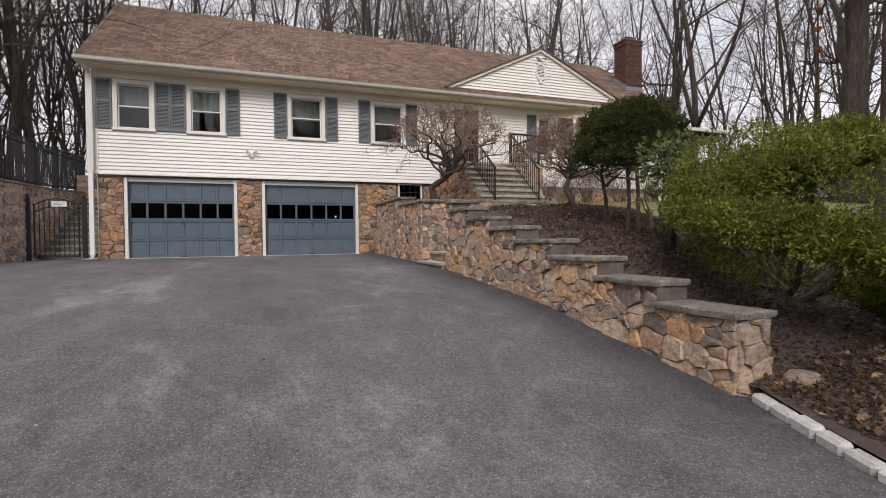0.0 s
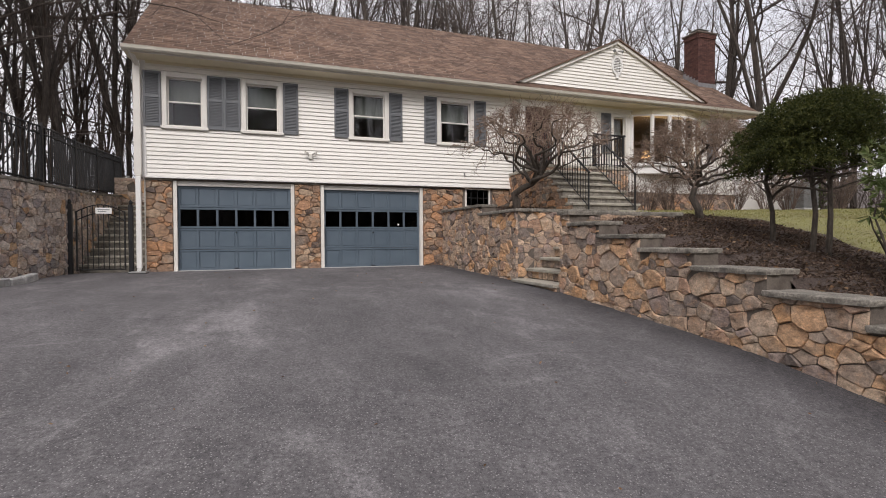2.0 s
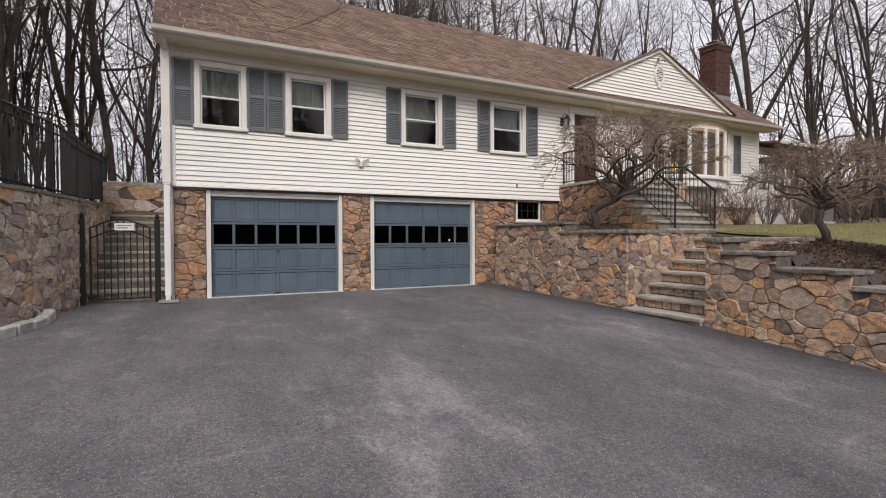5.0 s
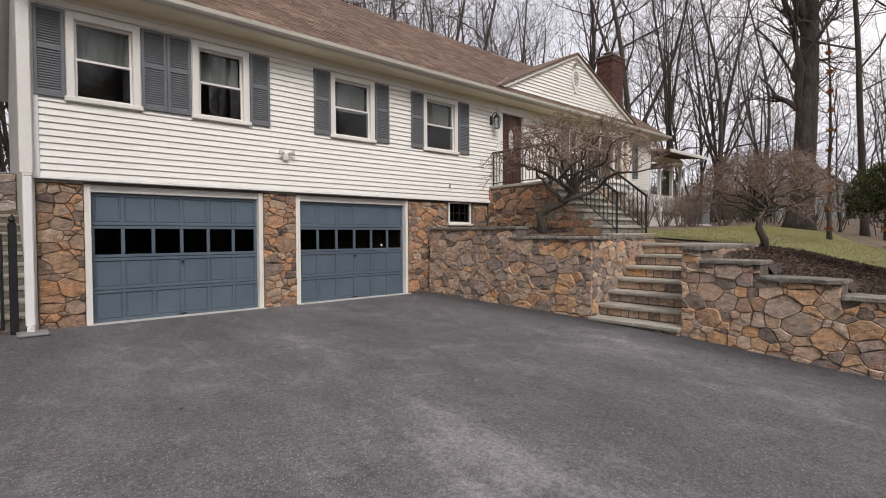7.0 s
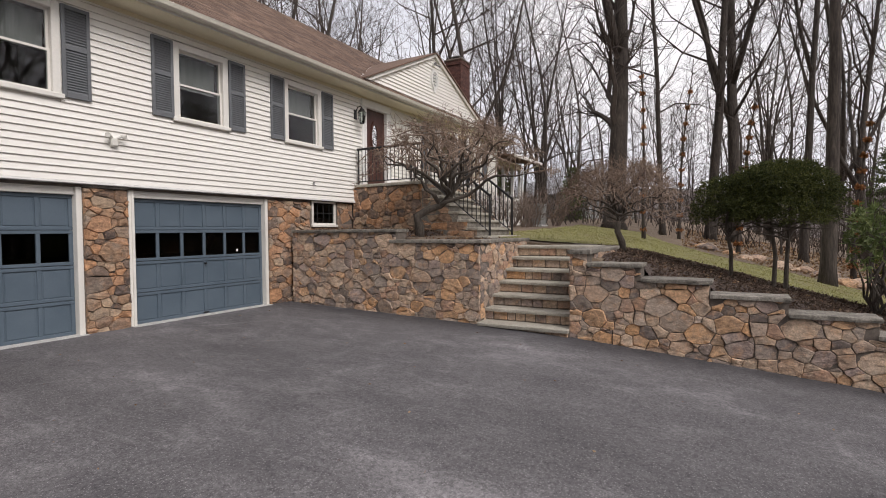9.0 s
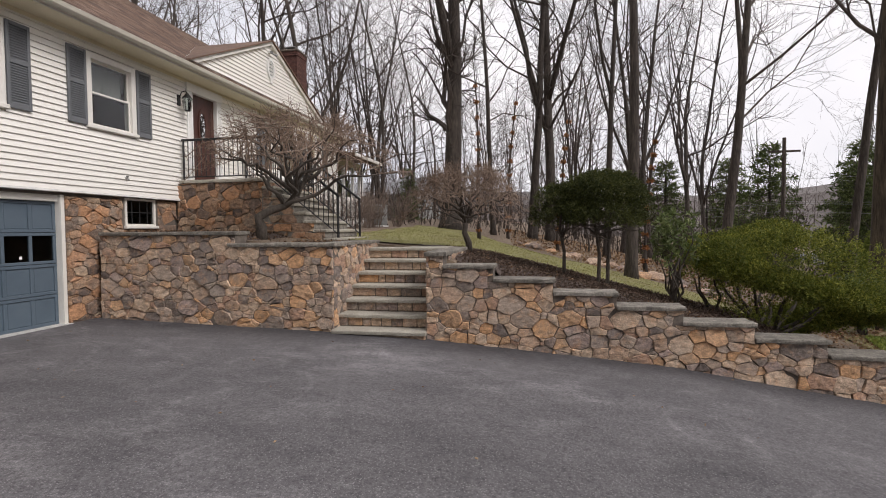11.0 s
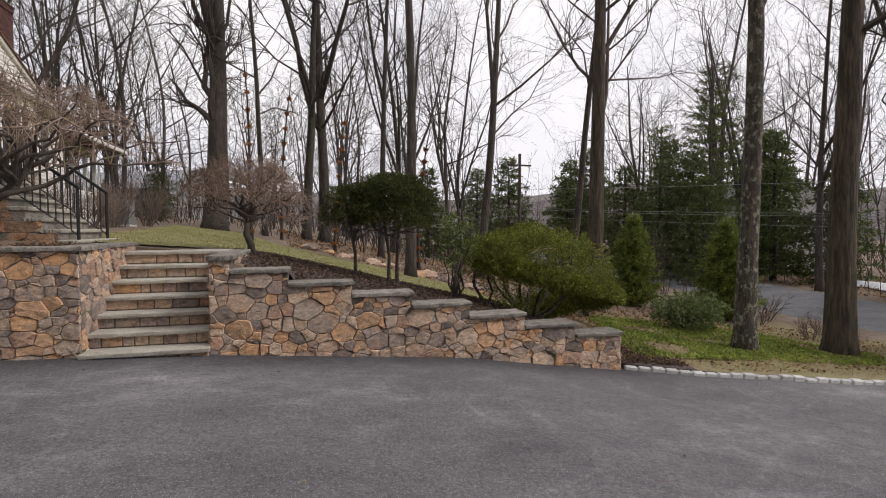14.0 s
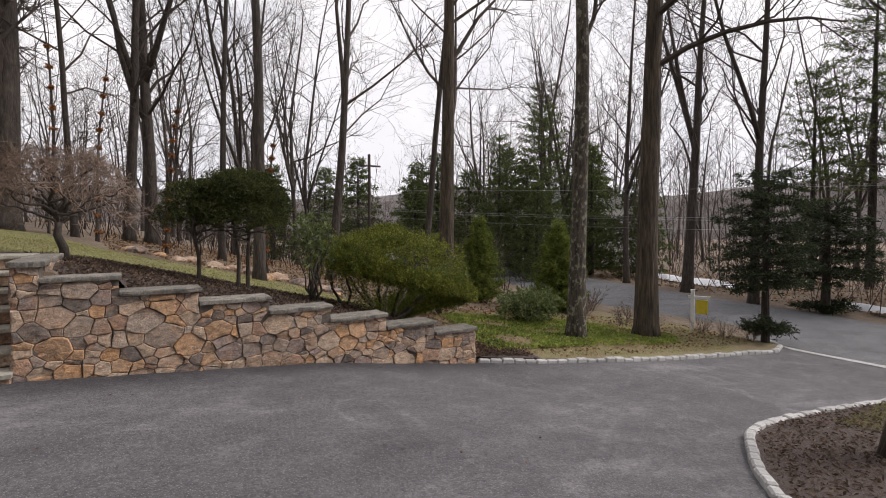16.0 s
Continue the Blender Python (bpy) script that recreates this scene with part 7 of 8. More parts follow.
# ---------------------------------------------------------------- conifers
def conifer(name, seed, height, radius, base, whorls, per, material, label, droop=-0.1, density=26, taper=0.9, leaf_size=(0.13, 0.016), skirt=0.0):
    rg = random.Random(seed)
    rng = np.random.default_rng(seed)
    t = thing(name, label, "tree")
    wood, leaf = Mesh(), Mesh()
    wood.tube([(0, 0, -0.2), (0.03, 0, height * 0.3), (0, 0.03, height * 0.7), (0, 0, height)], [radius * 0.055 + 0.04, radius * 0.045 + 0.03, radius * 0.025 + 0.015, 0.008], 8)
    for i in range(whorls):
        k0 = i / whorls
        k = k0
        ln = radius * (1 - taper * max(0, k)) * (0.75 + 0.35 * math.sin(k * 3))
        for j in range(per):
            a = 2 * math.pi * (j + rg.random()) / per
            k = min(0.99, max(0.0, k0 + rg.uniform(-0.6, 0.6) / whorls))
            z = height * (base + (1 - base) * k)
            l = ln * rg.uniform(0.65, 1.15)
            p, d = wander(rg, (0, 0, z), (math.cos(a), math.sin(a), 0.25 - 0.2 * (1 - k)), l, 4, 0.08, droop)
            wood.tube(p, [0.02, 0.016, 0.012, 0.008, 0.004], 4, False)
            n = max(4, int(density * l))
            f = rng.uniform(0.15, 1.0, n) * 3.999
            idx = f.astype(int)
            arr = np.array([tuple(q) for q in p])
            pos = arr[idx] + (arr[idx + 1] - arr[idx]) * (f - idx)[:, None]
            way = (arr[idx + 1] - arr[idx]) / (l / 4)
            sidew = np.cross(way, np.array([0, 0, 1.0])) * rng.choice((-1, 1), n)[:, None]
            pos = pos + sidew * rng.uniform(0, 0.22 * l, n)[:, None] * 0.8 + rng.normal(0, 0.03, (n, 3))
            leaf.quads(sprigs(pos, way * 0.7 + sidew * 0.6 + rng.normal(0, 0.2, (n, 3)), 6, 0.16, leaf_size[0], leaf_size[1], rng))
    for j in range(9 if skirt else 0):                 # live sprouts round the foot
        a = 2 * math.pi * (j + rg.random()) / 9
        p, d = wander(rg, (0, 0, 0.22 + 0.05 * (j % 4)), (math.cos(a), math.sin(a), 0.3), skirt * rg.uniform(0.7, 1.1), 4, 0.08, -0.03)
        wood.tube(p, [0.014, 0.012, 0.009, 0.006, 0.003], 4, False)
        P = np.array([tuple(q) for q in p[1:]]).repeat(9, axis=0) + rng.normal(0, 0.06, (36, 3))
        leaf.quads(sprigs(P, np.tile(np.array(tuple(d)), (36, 1)) + rng.normal(0, 0.5, (36, 3)), 6, 0.14, leaf_size[0], leaf_size[1], rng))
    wood.put("trunk", M_BARK, t)
    leaf.put("foliage", material, t)
    return t


def put_first(t, x, y, z, turn=0.0, s=1.0):
    t.matrix_basis = pose(x, y, z, 0, 0, turn)
    t.scale = (s, s, s)
    return t


sp = conifer("spruce", 51, 4.7, 1.5, 0.30, 12, 7, M_SPRUCE, "dark spreading young spruce with a bare lower trunk near the road", -0.03, 26, 0.5, skirt=0.6)
put_first(sp, 3.2, -6.4, bank_z(3.2, -6.4) + 0.06)
copy_thing(sp, pose(4.9, -14.6, -0.6, 0, 0, 120) @ Matrix.Diagonal((1.5, 1.5, 0.95, 1)))
ar = conifer("arborvitae", 52, 3.3, 1.25, 0.02, 17, 11, M_ARBOR, "conical yellow-green arborvitae on the verge", 0.12, 26, 0.92)
put_first(ar, 9.46, -4.6, bank_z(9.46, -4.6))
copy_thing(ar, pose(12.1, -3.0, bank_z(12.1, -3.0), 0, 0, 70))
copy_thing(ar, pose(13.6, -2.0, bank_z(13.6, -2.0), 0, 0, 190) @ Matrix.Diagonal((0.8, 0.8, 0.75, 1)))
hem = conifer("hemlock", 53, 8.5, 3.3, 0.05, 22, 8, M_PINE, "dark green hemlock across the road", -0.07, 4.4, 0.8, (0.30, 0.038))
put_first(hem, 24.0, -16.0, -0.6)
pine = conifer("white_pine", 54, 17.0, 3.4, 0.30, 16, 6, M_PINE, "tall open-branched white pine among bare trees", 0.05, 9, 0.6, (0.24, 0.026))
put_first(pine, 3.0, -25.0, -0.6)
rg = random.Random(77)
for x, y, s in ((23.4, -11.9, 0.62), (19.9, -13.2, 0.68), (27, -13, 0.9), (32.5, -11.5, 0.85), (33, -14, 1.1), (36, -8, 1.0), (22, -20.5, 1.0), (19, -22, 0.85), (30, -19, 1.1), (40, -16, 1.2), (26, -24, 1.15), (36, -1, 0.9), (44, -8, 1.2), (30, 17, 0.42), (25, 20, 0.36)):
    copy_thing(hem, pose(x, y, bank_z(x, y) if y > -6 else -0.6, 0, 0, rg.uniform(0, 360)) @ Matrix.Diagonal((s, s, s * rg.uniform(0.9, 1.15), 1)))
for x, y, s in ((25.8, -14.9, 0.62), (22.0, -15.5, 0.7), (9.4, -24.5, 0.75), (7.5, -27, 1.1), (-2, -27, 0.95), (31, -24, 1.0), (0.5, -31, 1.2)):
    copy_thing(pine, pose(x, y, bank_z(x, y) if y > -6 else -0.6, 0, 0, rg.uniform(0, 360)) @ Matrix.Diagonal((s, s, s, 1)))

# ---------------------------------------------------------------- named trees near the drive
HERO = [
    ("oak_tree", 101, 20, 0.235, 0.42, 14, 7, 7, 5.0, -0.76, M_BARK_LICHEN, (-0.012, -0.018), 0, "straight lichen-spotted tree trunk rising from groundcover"),
    ("oak_tree", 102, 21, 0.33, 0.4, 14, 7, 7, 4.79, -3.27, M_BARK_OAK, (-0.026, -0.02), 0, "stout deeply furrowed oak rising from groundcover"),
    ("oak_tree", 103, 21, 0.27, 0.30, 14, 7, 7, 9.9, -0.03, M_BARK_OAK, (0.0, 0.0), 0, "tall brown oak behind the yew bush"),
    ("tulip_tree", 104, 20, 0.165, 0.5, 12, 7, 7, 10.43, 5.68, M_BARK, (0.0, -0.01), 0, "straight slender dark tree at the lawn edge"),
    ("oak_tree", 105, 22, 0.50, 0.22, 18, 8, 8, 20.9, 12.55, M_BARK, (0.0, -0.02), 2, "massive forked bare oak behind the lawn"),
    ("ash_tree", 106, 21, 0.26, 0.34, 12, 7, 7, 23.4, 8.53, M_BARK, (0.0, -0.02), 1, "tall bare ash behind the lawn"),
    ("ash_tree", 107, 22, 0.33, 0.30, 13, 7, 7, 25.2, 7.5, M_BARK, (0.0, -0.01), 2, "forked bare ash behind the lawn"),
    ("locust_tree", 108, 20, 0.215, 0.34, 12, 7, 7, 16.68, 1.43, M_BARK, (-0.042, -0.116), 1, "leaning forked bare tree in the woods"),
    ("locust_tree", 109, 19, 0.14, 0.3, 14, 6, 6, 20.94, 10.36, M_BARK, (0.0, 0.029), 0, "thin dark bare tree beside the oak"),
    ("oak_tree", 110, 21, 0.30, 0.32, 14, 7, 7, 11.98, -16.6, M_BARK, (-0.03, -0.02), 2, "bare oak across the road"),
    ("oak_tree", 111, 20, 0.22, 0.35, 14, 7, 7, 7.62, -14.6, M_BARK, (-0.02, -0.012), 1, "bare tree across the road"),
    ("oak_tree", 112, 18, 0.2, 0.4, 12, 7, 6, -1.96, 1.27, M_BARK_OAK, (-0.03, -0.05), 0, "oak trunk in the mulched island bed"),
    ("oak_tree", 113, 22, 0.46, 0.25, 16, 8, 8, 2.5, -19.5, M_BARK, (0.05, -0.02), 2, "broad bare oak with heavy low limbs across the road"),
    ("ash_tree", 114, 20, 0.16, 0.34, 12, 7, 7, 19.5, 5.2, M_BARK, (0.01, -0.02), 1, "slim bare ash in the woods"),
    ("ash_tree", 115, 21, 0.135, 0.36, 12, 7, 7, 11.57, -0.13, M_BARK, (-0.035, -0.06), 0, "slim leaning ash beyond the verge"),
    ("ash_tree", 116, 20, 0.2, 0.26, 12, 7, 7, 16.87, -17.95, M_BARK, (0.03, 0.02), 2, "spreading bare ash across the road"),
]
for nm, sd, h, r, cl, li, su, tw, x, y, bk, ln, fk, lb in HERO:
    t = bare_tree(nm, sd, h, r, cl, li, su, tw, lb, bk, ln, fk, 0.8, 1.15, 0.0055, 0.014, 0.004, (4, 5), (0.25, 0.5))
    z = bank_z(x, y) if x > 3.9 else drive_z(y) + 0.1
    t.matrix_basis = pose(x, y, z)

# ---------------------------------------------------------------- the woods
kinds = [bare_tree("forest_tree", 200 + i, (19, 21, 18, 22, 17, 20, 16)[i], (0.15, 0.19, 0.13, 0.22, 0.11, 0.16, 0.095)[i], (0.26, 0.34, 0.22, 0.3, 0.22, 0.36, 0.2)[i], 10, 5, 3,
                   ("tall bare grey forest tree", "tall straight bare forest tree", "slender bare forest tree", "large bare forest tree", "thin bare forest tree", "bare forest tree with a high crown", "thin leaning bare forest tree")[i],
                   M_BARK, ((0, 0), (0.02, 0), (0, 0.04), (0, 0), (0.05, 0), (0, 0), (0.12, 0.05))[i], (1, 2, 2, 3, 1, 2, 2)[i], 1.1, 1.2, 0.0075, 0.055, 0.06, (3, 5), (0.25, 0.5)) for i in range(7)]
for k in kinds:
    tagged(k, group="woods")
rg = random.Random(4242)
spots = []


def clear_of(x, y):
    if -4.6 < x < 19.6 and 13 < y < 27:
        return False
    if -8.5 < x < 11 and -8 < y < 18:
        return False
    if x < -4 and y < 8 and x > -14:
        return False
    near = -6.6 - 0.24 * (x - 2.2) + 0.002 * max(0, x - 20) ** 2
    if near - 8.5 < y < near + 1.2:
        return False
    if 9 < x < 21 and 6 < y < 15:
        return False
    return all((x - a) ** 2 + (y - b) ** 2 > 2.0 for a, b in spots)


zones = [(112, -30, 24, 27, 52), (14, 24, 46, 30, 56), (52, -34, -8.5, 9, 34), (10, 26, 50, -6, 6), (9, 28, 64, 6, 30), (20, 14, 60, -46, -19), (26, -30, 10, -50, -20), (12, 20, 42, 17, 27)]
first = set()
for count, x0, x1, y0, y1 in zones:
    made = tries = 0
    while made < count and tries < count * 12:
        tries += 1
        x, y = rg.uniform(x0, x1), rg.uniform(y0, y1)
        if not clear_of(x, y):
            continue
        spots.append((x, y))
        made += 1
        i = rg.randrange(7)
        z = land_z(x, y) if x < -6 else (bank_z(x, y) if x > 4 else max(bank_z(x, y), 2.6 if y > 20 else -0.9))
        s = rg.uniform(0.8, 1.15)
        m = pose(x, y, z - 0.05, 0, 0, rg.uniform(0, 360))
        if i not in first:
            first.add(i)
            kinds[i].matrix_basis = m
        else:
            copy_thing(kinds[i], m @ Matrix.Diagonal((s, s, s * rg.uniform(0.9, 1.1), 1)))

sap = [bare_tree("sapling", 300 + i, (6.5, 5.0, 8.0)[i], (0.05, 0.04, 0.06)[i], 0.18, 9, 5, 4, "thin leafless sapling in the undergrowth", M_BARK, (0.1, 0.06), 1, 0.8, 1.3, 0.005, 0.12, 0.05, (2, 5), (0.4, 0.8)) for i in range(3)]
for s_ in sap:
    tagged(s_, group="undergrowth")
first = set()
for count, x0, x1, y0, y1 in [(58, -20, 36, 27, 42), (34, -26, -8, 10, 28), (26, 16, 45, -5, 26), (20, 12, 45, -36, -18), (10, -14, 10, -36, -20)]:
    made = tries = 0
    while made < count and tries < count * 14:
        tries += 1
        x, y = rg.uniform(x0, x1), rg.uniform(y0, y1)
        if not clear_of(x, y):
            continue
        made += 1
        i = rg.randrange(3)
        z = land_z(x, y) if x < -6 else (bank_z(x, y) if x > 4 else max(bank_z(x, y), 2.6 if y > 20 else -0.9))
        m = pose(x, y, z - 0.03, 0, 0, rg.uniform(0, 360))
        s = rg.uniform(0.6, 1.2)
        if i not in first:
            first.add(i)
            sap[i].matrix_basis = m
        else:
            copy_thing(sap[i], m @ Matrix.Diagonal((s, s, s, 1)))

# far woods, one mass of thin trunks and branches
far = Mesh()
for i in range(640):
    a = rg.uniform(0, 2 * math.pi)
    d = rg.uniform(52, 125)
    x, y = 4 + d * math.sin(a), 5 + d * math.cos(a)
    near = -6.6 - 0.24 * (x - 2.2) + 0.002 * max(0, x - 20) ** 2
    if near - 8 < y < near + 1:
        continue
    z = (land_z(x, y) if x < -6 else bank_z(x, y)) - 0.2 + max(0, max(abs(x), abs(y)) - 90) * 0.02
    h = rg.uniform(12, 22)
    r = rg.uniform(0.05, 0.15)
    p, _ = wander(rg, (x, y, z), (rg.gauss(0, 0.04), rg.gauss(0, 0.04), 1), h, 4, 0.03, 0.02)
    far.tube(p, [r, r * 0.8, r * 0.6, r * 0.4, r * 0.15], 3, False)
    for b in range(rg.randint(12, 18)):
        k = rg.uniform(1.0, 4)
        j = min(3, int(k))
        q0 = p[j].lerp(p[j + 1], k - j)
        q, qd = wander(rg, q0, side_way(rg, Vector((0, 0, 1)), rg.uniform(0.4, 1.1)), h * rg.uniform(0.1, 0.28), 2, 0.2, 0.12)
        far.tube(q, [r * 0.3, r * 0.2, 0.015], 3, False)
        for s in range(3):
            e, _ = wander(rg, q[rg.randint(1, 2)], side_way(rg, qd, rg.uniform(0.4, 0.9)), h * rg.uniform(0.06, 0.13), 1, 0.2, 0.1)
            far.tube(e, [0.016, 0.007], 3, False)
brush = Mesh()
made = 0
while made < 5200:
    a = rg.uniform(0, 2 * math.pi)
    d = rg.uniform(17, 75)
    x, y = 4 + d * math.sin(a), 8 + d * math.cos(a)
    if not clear_of(x, y) or (x < -4 and y < 9 and d < 30):
        continue
    made += 1
    z = (land_z(x, y) if x < -6 else (bank_z(x, y) if x > 4 else max(bank_z(x, y), 2.6 if y > 20 else -0.9))) - 0.05
    h = rg.uniform(1.0, 3.8)
    p, pd = wander(rg, (x, y, z), (rg.gauss(0, 0.3), rg.gauss(0, 0.3), 1), h, 2, 0.12, 0.05)
    brush.tube(p, [0.022, 0.016, 0.006], 3, False)
    for s in range(6):
        e, _ = wander(rg, p[rg.randint(0, 1)].lerp(p[2], rg.random()), side_way(rg, pd, rg.uniform(0.4, 1.1)), h * rg.uniform(0.2, 0.45), 1, 0.2, 0.1)
        brush.tube(e, [0.011, 0.006], 3, False)
tagged(brush.put("undergrowth", M_TWIG), "tangled leafless brush between the trees", "brush", kind="stuff")
ob = far.put("far_woods", M_TWIG)
tagged(ob, "distant leafless woods of thin grey trunks", "woods", kind="stuff")
hills = Mesh()
for ring_, d in enumerate((135, 175, 230)):
    for i in range(72):
        a = 2 * math.pi * i / 72
        h = (-6, 12, 20)[ring_] + 7 * noise.noise((math.cos(a) * 2.5, math.sin(a) * 2.5, ring_)) * (0.4 + ring_ * 0.4)
        hills.v.append((4 + d * math.sin(a), 5 + d * math.cos(a), h))
for r in range(2):
    for i in range(72):
        j = (i + 1) % 72
        hills.f.append((r * 72 + i, r * 72 + j, (r + 1) * 72 + j, (r + 1) * 72 + i))
M_HILL = surface("wooded_hill", (0.10, 0.085, 0.078), (0.16, 0.14, 0.13), 0.25, 1.5, 1.0, 0.0, stretch=(1, 1, 0.4), wear=0.3)
structure("backdrop_hills", hills, M_HILL, "distant grey-brown wooded hills", "hill")


# ---------------------------------------------------------------- scattered ground cover
def in_poly(points, x, y):
    c, j = False, len(points) - 1
    for i in range(len(points)):
        (x1, y1), (x2, y2) = points[i], points[j]
        if (y1 > y) != (y2 > y) and x < (x2 - x1) * (y - y1) / (y2 - y1) + x1:
            c = not c
        j = i
    return c


def scatter(name, label, category, points, count, length, width, material, seed, up=0.3, lift=0.055, zfn=relief, weight=None):
    rng = np.random.default_rng(seed)
    xs, ys = [p[0] for p in points], [p[1] for p in points]
    P = []
    while len(P) < count:
        x, y = rng.uniform(min(xs), max(xs)), rng.uniform(min(ys), max(ys))
        if in_poly(points, x, y) and (weight is None or rng.random() < weight(x, y)):
            P.append((x, y, zfn(x, y) + lift))
    P = np.array(P)
    A = rng.normal(0, 1, P.shape)
    A[:, 2] = np.abs(A[:, 2]) * up
    ob = Mesh().quads(leaf_quads(P, A, length, width, rng, 0.0)).put(name, material)
    return tagged(ob, label, category, kind="stuff")


MB = [(4.28, 3.25), (4.28, 9.6), (6.1, 9.6), (7.0, 10.2), (8.1, 9.4), (7.7, 8.2), (7.0, 7.0), (6.7, 5.6), (7.0, 3.8), (6.3, 2.6), (4.7, 2.75)]
scatter("mulch_chips", "dark shredded bark chips", "mulch", MB, 17000, 0.065, 0.011, M_MULCH, 61, 0.35, 0.008, bed_z)
scatter("island_chips", "dark reddish bark chips on the island bed", "mulch", [(p[0] - 0.08, p[1] - 0.08) for p in ISLAND[3:]] + [(-5, -6), (-5, 3.3)], 16000, 0.06, 0.012, M_MULCH, 62, 0.35, 0.07, lambda x, y: drive_z(y))
scatter("island_grass", "thin grass on the island bed", "grass", [(-0.95, 0.4), (-0.8, -2.2), (-3, -2.5), (-2.6, 0.1)], 5000, 0.05, 0.004, M_GRASS, 75, 1.4, 0.06, lambda x, y: drive_z(y))
scatter("bed_leaves", "pale withered leaves lying on the mulch", "leaves", MB, 260, 0.06, 0.02, M_LITTER, 63, 0.15, 0.02, bed_z)
scatter("grass_blades", "short yellow-green lawn grass", "grass", LAWN, 26000, 0.045, 0.0035, M_GRASS, 64, 1.6, 0.03)
scatter("verge_blades", "short patchy verge grass", "grass", VERGE, 20000, 0.05, 0.0035, M_GRASS, 65, 1.4, 0.0, verge_z)
IVY = [(4.25, 2.4), (4.9, 2.35), (8.2, 1.2), (8.2, -1.6), (6.2, -3.6), (4.6, -4.3), (3.8, -3.2), (4.0, -0.6)]
scatter("groundcover", "low bright green groundcover round the trees", "groundcover", IVY, 17000, 0.075, 0.024, M_IVY, 66, 0.9, 0.03, verge_z, weight=lambda x, y: 0.25 + 1.6 * (noise.noise((x * 1.1, y * 1.1, 2)) + 0.25))
scatter("verge_litter", "fallen brown leaves on the verge", "leaves", [(3.3, -6), (3.4, 1.0), (4.2, 2.9), (9, 2.5), (10, -4), (6, -6.5)], 3600, 0.07, 0.024, M_LITTER, 67, 0.25, 0.02, verge_z)
scatter("verge_mulch", "bark chips and dead leaves by the wall end", "mulch", [(3.75, 1.8), (4.0, 3.1), (6.3, 3.1), (6.3, 1.8)], 8000, 0.06, 0.013, M_MULCH, 73, 0.35, 0.02, verge_z)
scatter("verge_leaves", "dead leaves by the wall end", "leaves", [(3.7, 1.6), (4.0, 3.1), (6.3, 3.1), (6.3, 1.6)], 350, 0.07, 0.024, M_LITTER, 74, 0.3, 0.03, verge_z)
scatter("wood_litter", "fallen leaves over the woodland floor", "leaves", [(7.5, 2), (8.5, 2.6), (11, 4), (13, 7), (16, 9.2), (30, 10), (30, -4), (10, -4)], 9000, 0.10, 0.034, M_LITTER, 68, 0.3, 0.04)
scatter("roadside_litter", "fallen leaves beyond the road", "leaves", [(-6, -15), (6, -16), (20, -18.5), (30, -21), (30, -28), (-6, -28)], 5000, 0.14, 0.05, M_LITTER, 69, 0.3, 0.03, lambda x, y: -0.55)
scatter("drive_litter", "a few leaf scraps and twigs on the asphalt", "leaves", [(-5, 4), (3.7, 4), (3.7, 16), (-5, 15.5)], 90, 0.035, 0.009, M_LITTER, 70, 0.1, 0.006, lambda x, y: drive_z(y))

# soil behind the upper garden wall
soil = Mesh()
sxs, sys_ = np.linspace(WX + 0.36, 6.1, 9), np.linspace(12.0, 16.3, 14)
for y in sys_:
    for x in sxs:
        soil.v.append((x, y, lerp(y, (12, 13.3, 13.7, 16.3), (2.545, 2.56, 2.74, 2.78)) + 0.03 * noise.noise((x * 2, y * 2, 5))))
for j in range(13):
    for i in range(8):
        a = j * 9 + i
        soil.f.append((a, a + 1, a + 10, a + 9))
structure("planter_soil", soil, M_BED, "dark mulch round the maple behind the garden wall", "mulch bed")
scatter("planter_chips", "bark chips and leaves round the maple", "mulch", [(4.3, 12.05), (6.0, 12.05), (6.0, 16.2), (4.3, 16.2)], 3500, 0.06, 0.012, M_MULCH, 71, 0.35, 0.01, lambda x, y: lerp(y, (12, 13.3, 13.7, 16.3), (2.545, 2.56, 2.74, 2.78)))
scatter("planter_leaves", "withered leaves round the maple", "leaves", [(4.3, 12.05), (6.0, 12.05), (6.0, 16.2), (4.3, 16.2)], 300, 0.06, 0.02, M_LITTER, 72, 0.3, 0.03, lambda x, y: lerp(y, (12, 13.3, 13.7, 16.3), (2.545, 2.56, 2.74, 2.78)))


# ---------------------------------------------------------------- rocks, young beeches, neighbours, road things
def rock(x, y, z, s, seed):
    rg = random.Random(seed)
    bm = bmesh.new()
    bmesh.ops.create_icosphere(bm, subdivisions=2, radius=1.0)
    for v in bm.verts:
        k = 1 + 0.35 * noise.noise(v.co * 1.3 + Vector((seed, 0, 0))) + 0.1 * noise.noise(v.co * 4)
        v.co = Vector((v.co.x * s * 1.2 * k, v.co.y * s * k, v.co.z * s * 0.62 * k))
    me = bpy.data.meshes.new("garden_rock")
    bm.to_mesh(me)
    bm.free()
    me.materials.append(M_STONE)
    ob = tagged(new("garden_rock", me), "grey-tan fieldstone lying at the lawn edge", "rock", "edging rocks")
    ob.matrix_basis = pose(x, y, z + s * 0.2, 0, 0, rg.uniform(0, 360))


rg = random.Random(9)
for i in range(30):
    k = i / 29
    x, y = 9.6 + 6.5 * k + rg.uniform(-0.5, 0.5), 3.9 + 5.4 * k + rg.uniform(-0.5, 0.5)
    rock(x + 1.0, y - 0.4, relief(x + 1.0, y - 0.4), rg.uniform(0.12, 0.32), i)
rock(4.38, 2.98, verge_z(4.38, 2.98) - 0.05, 0.16, 91)


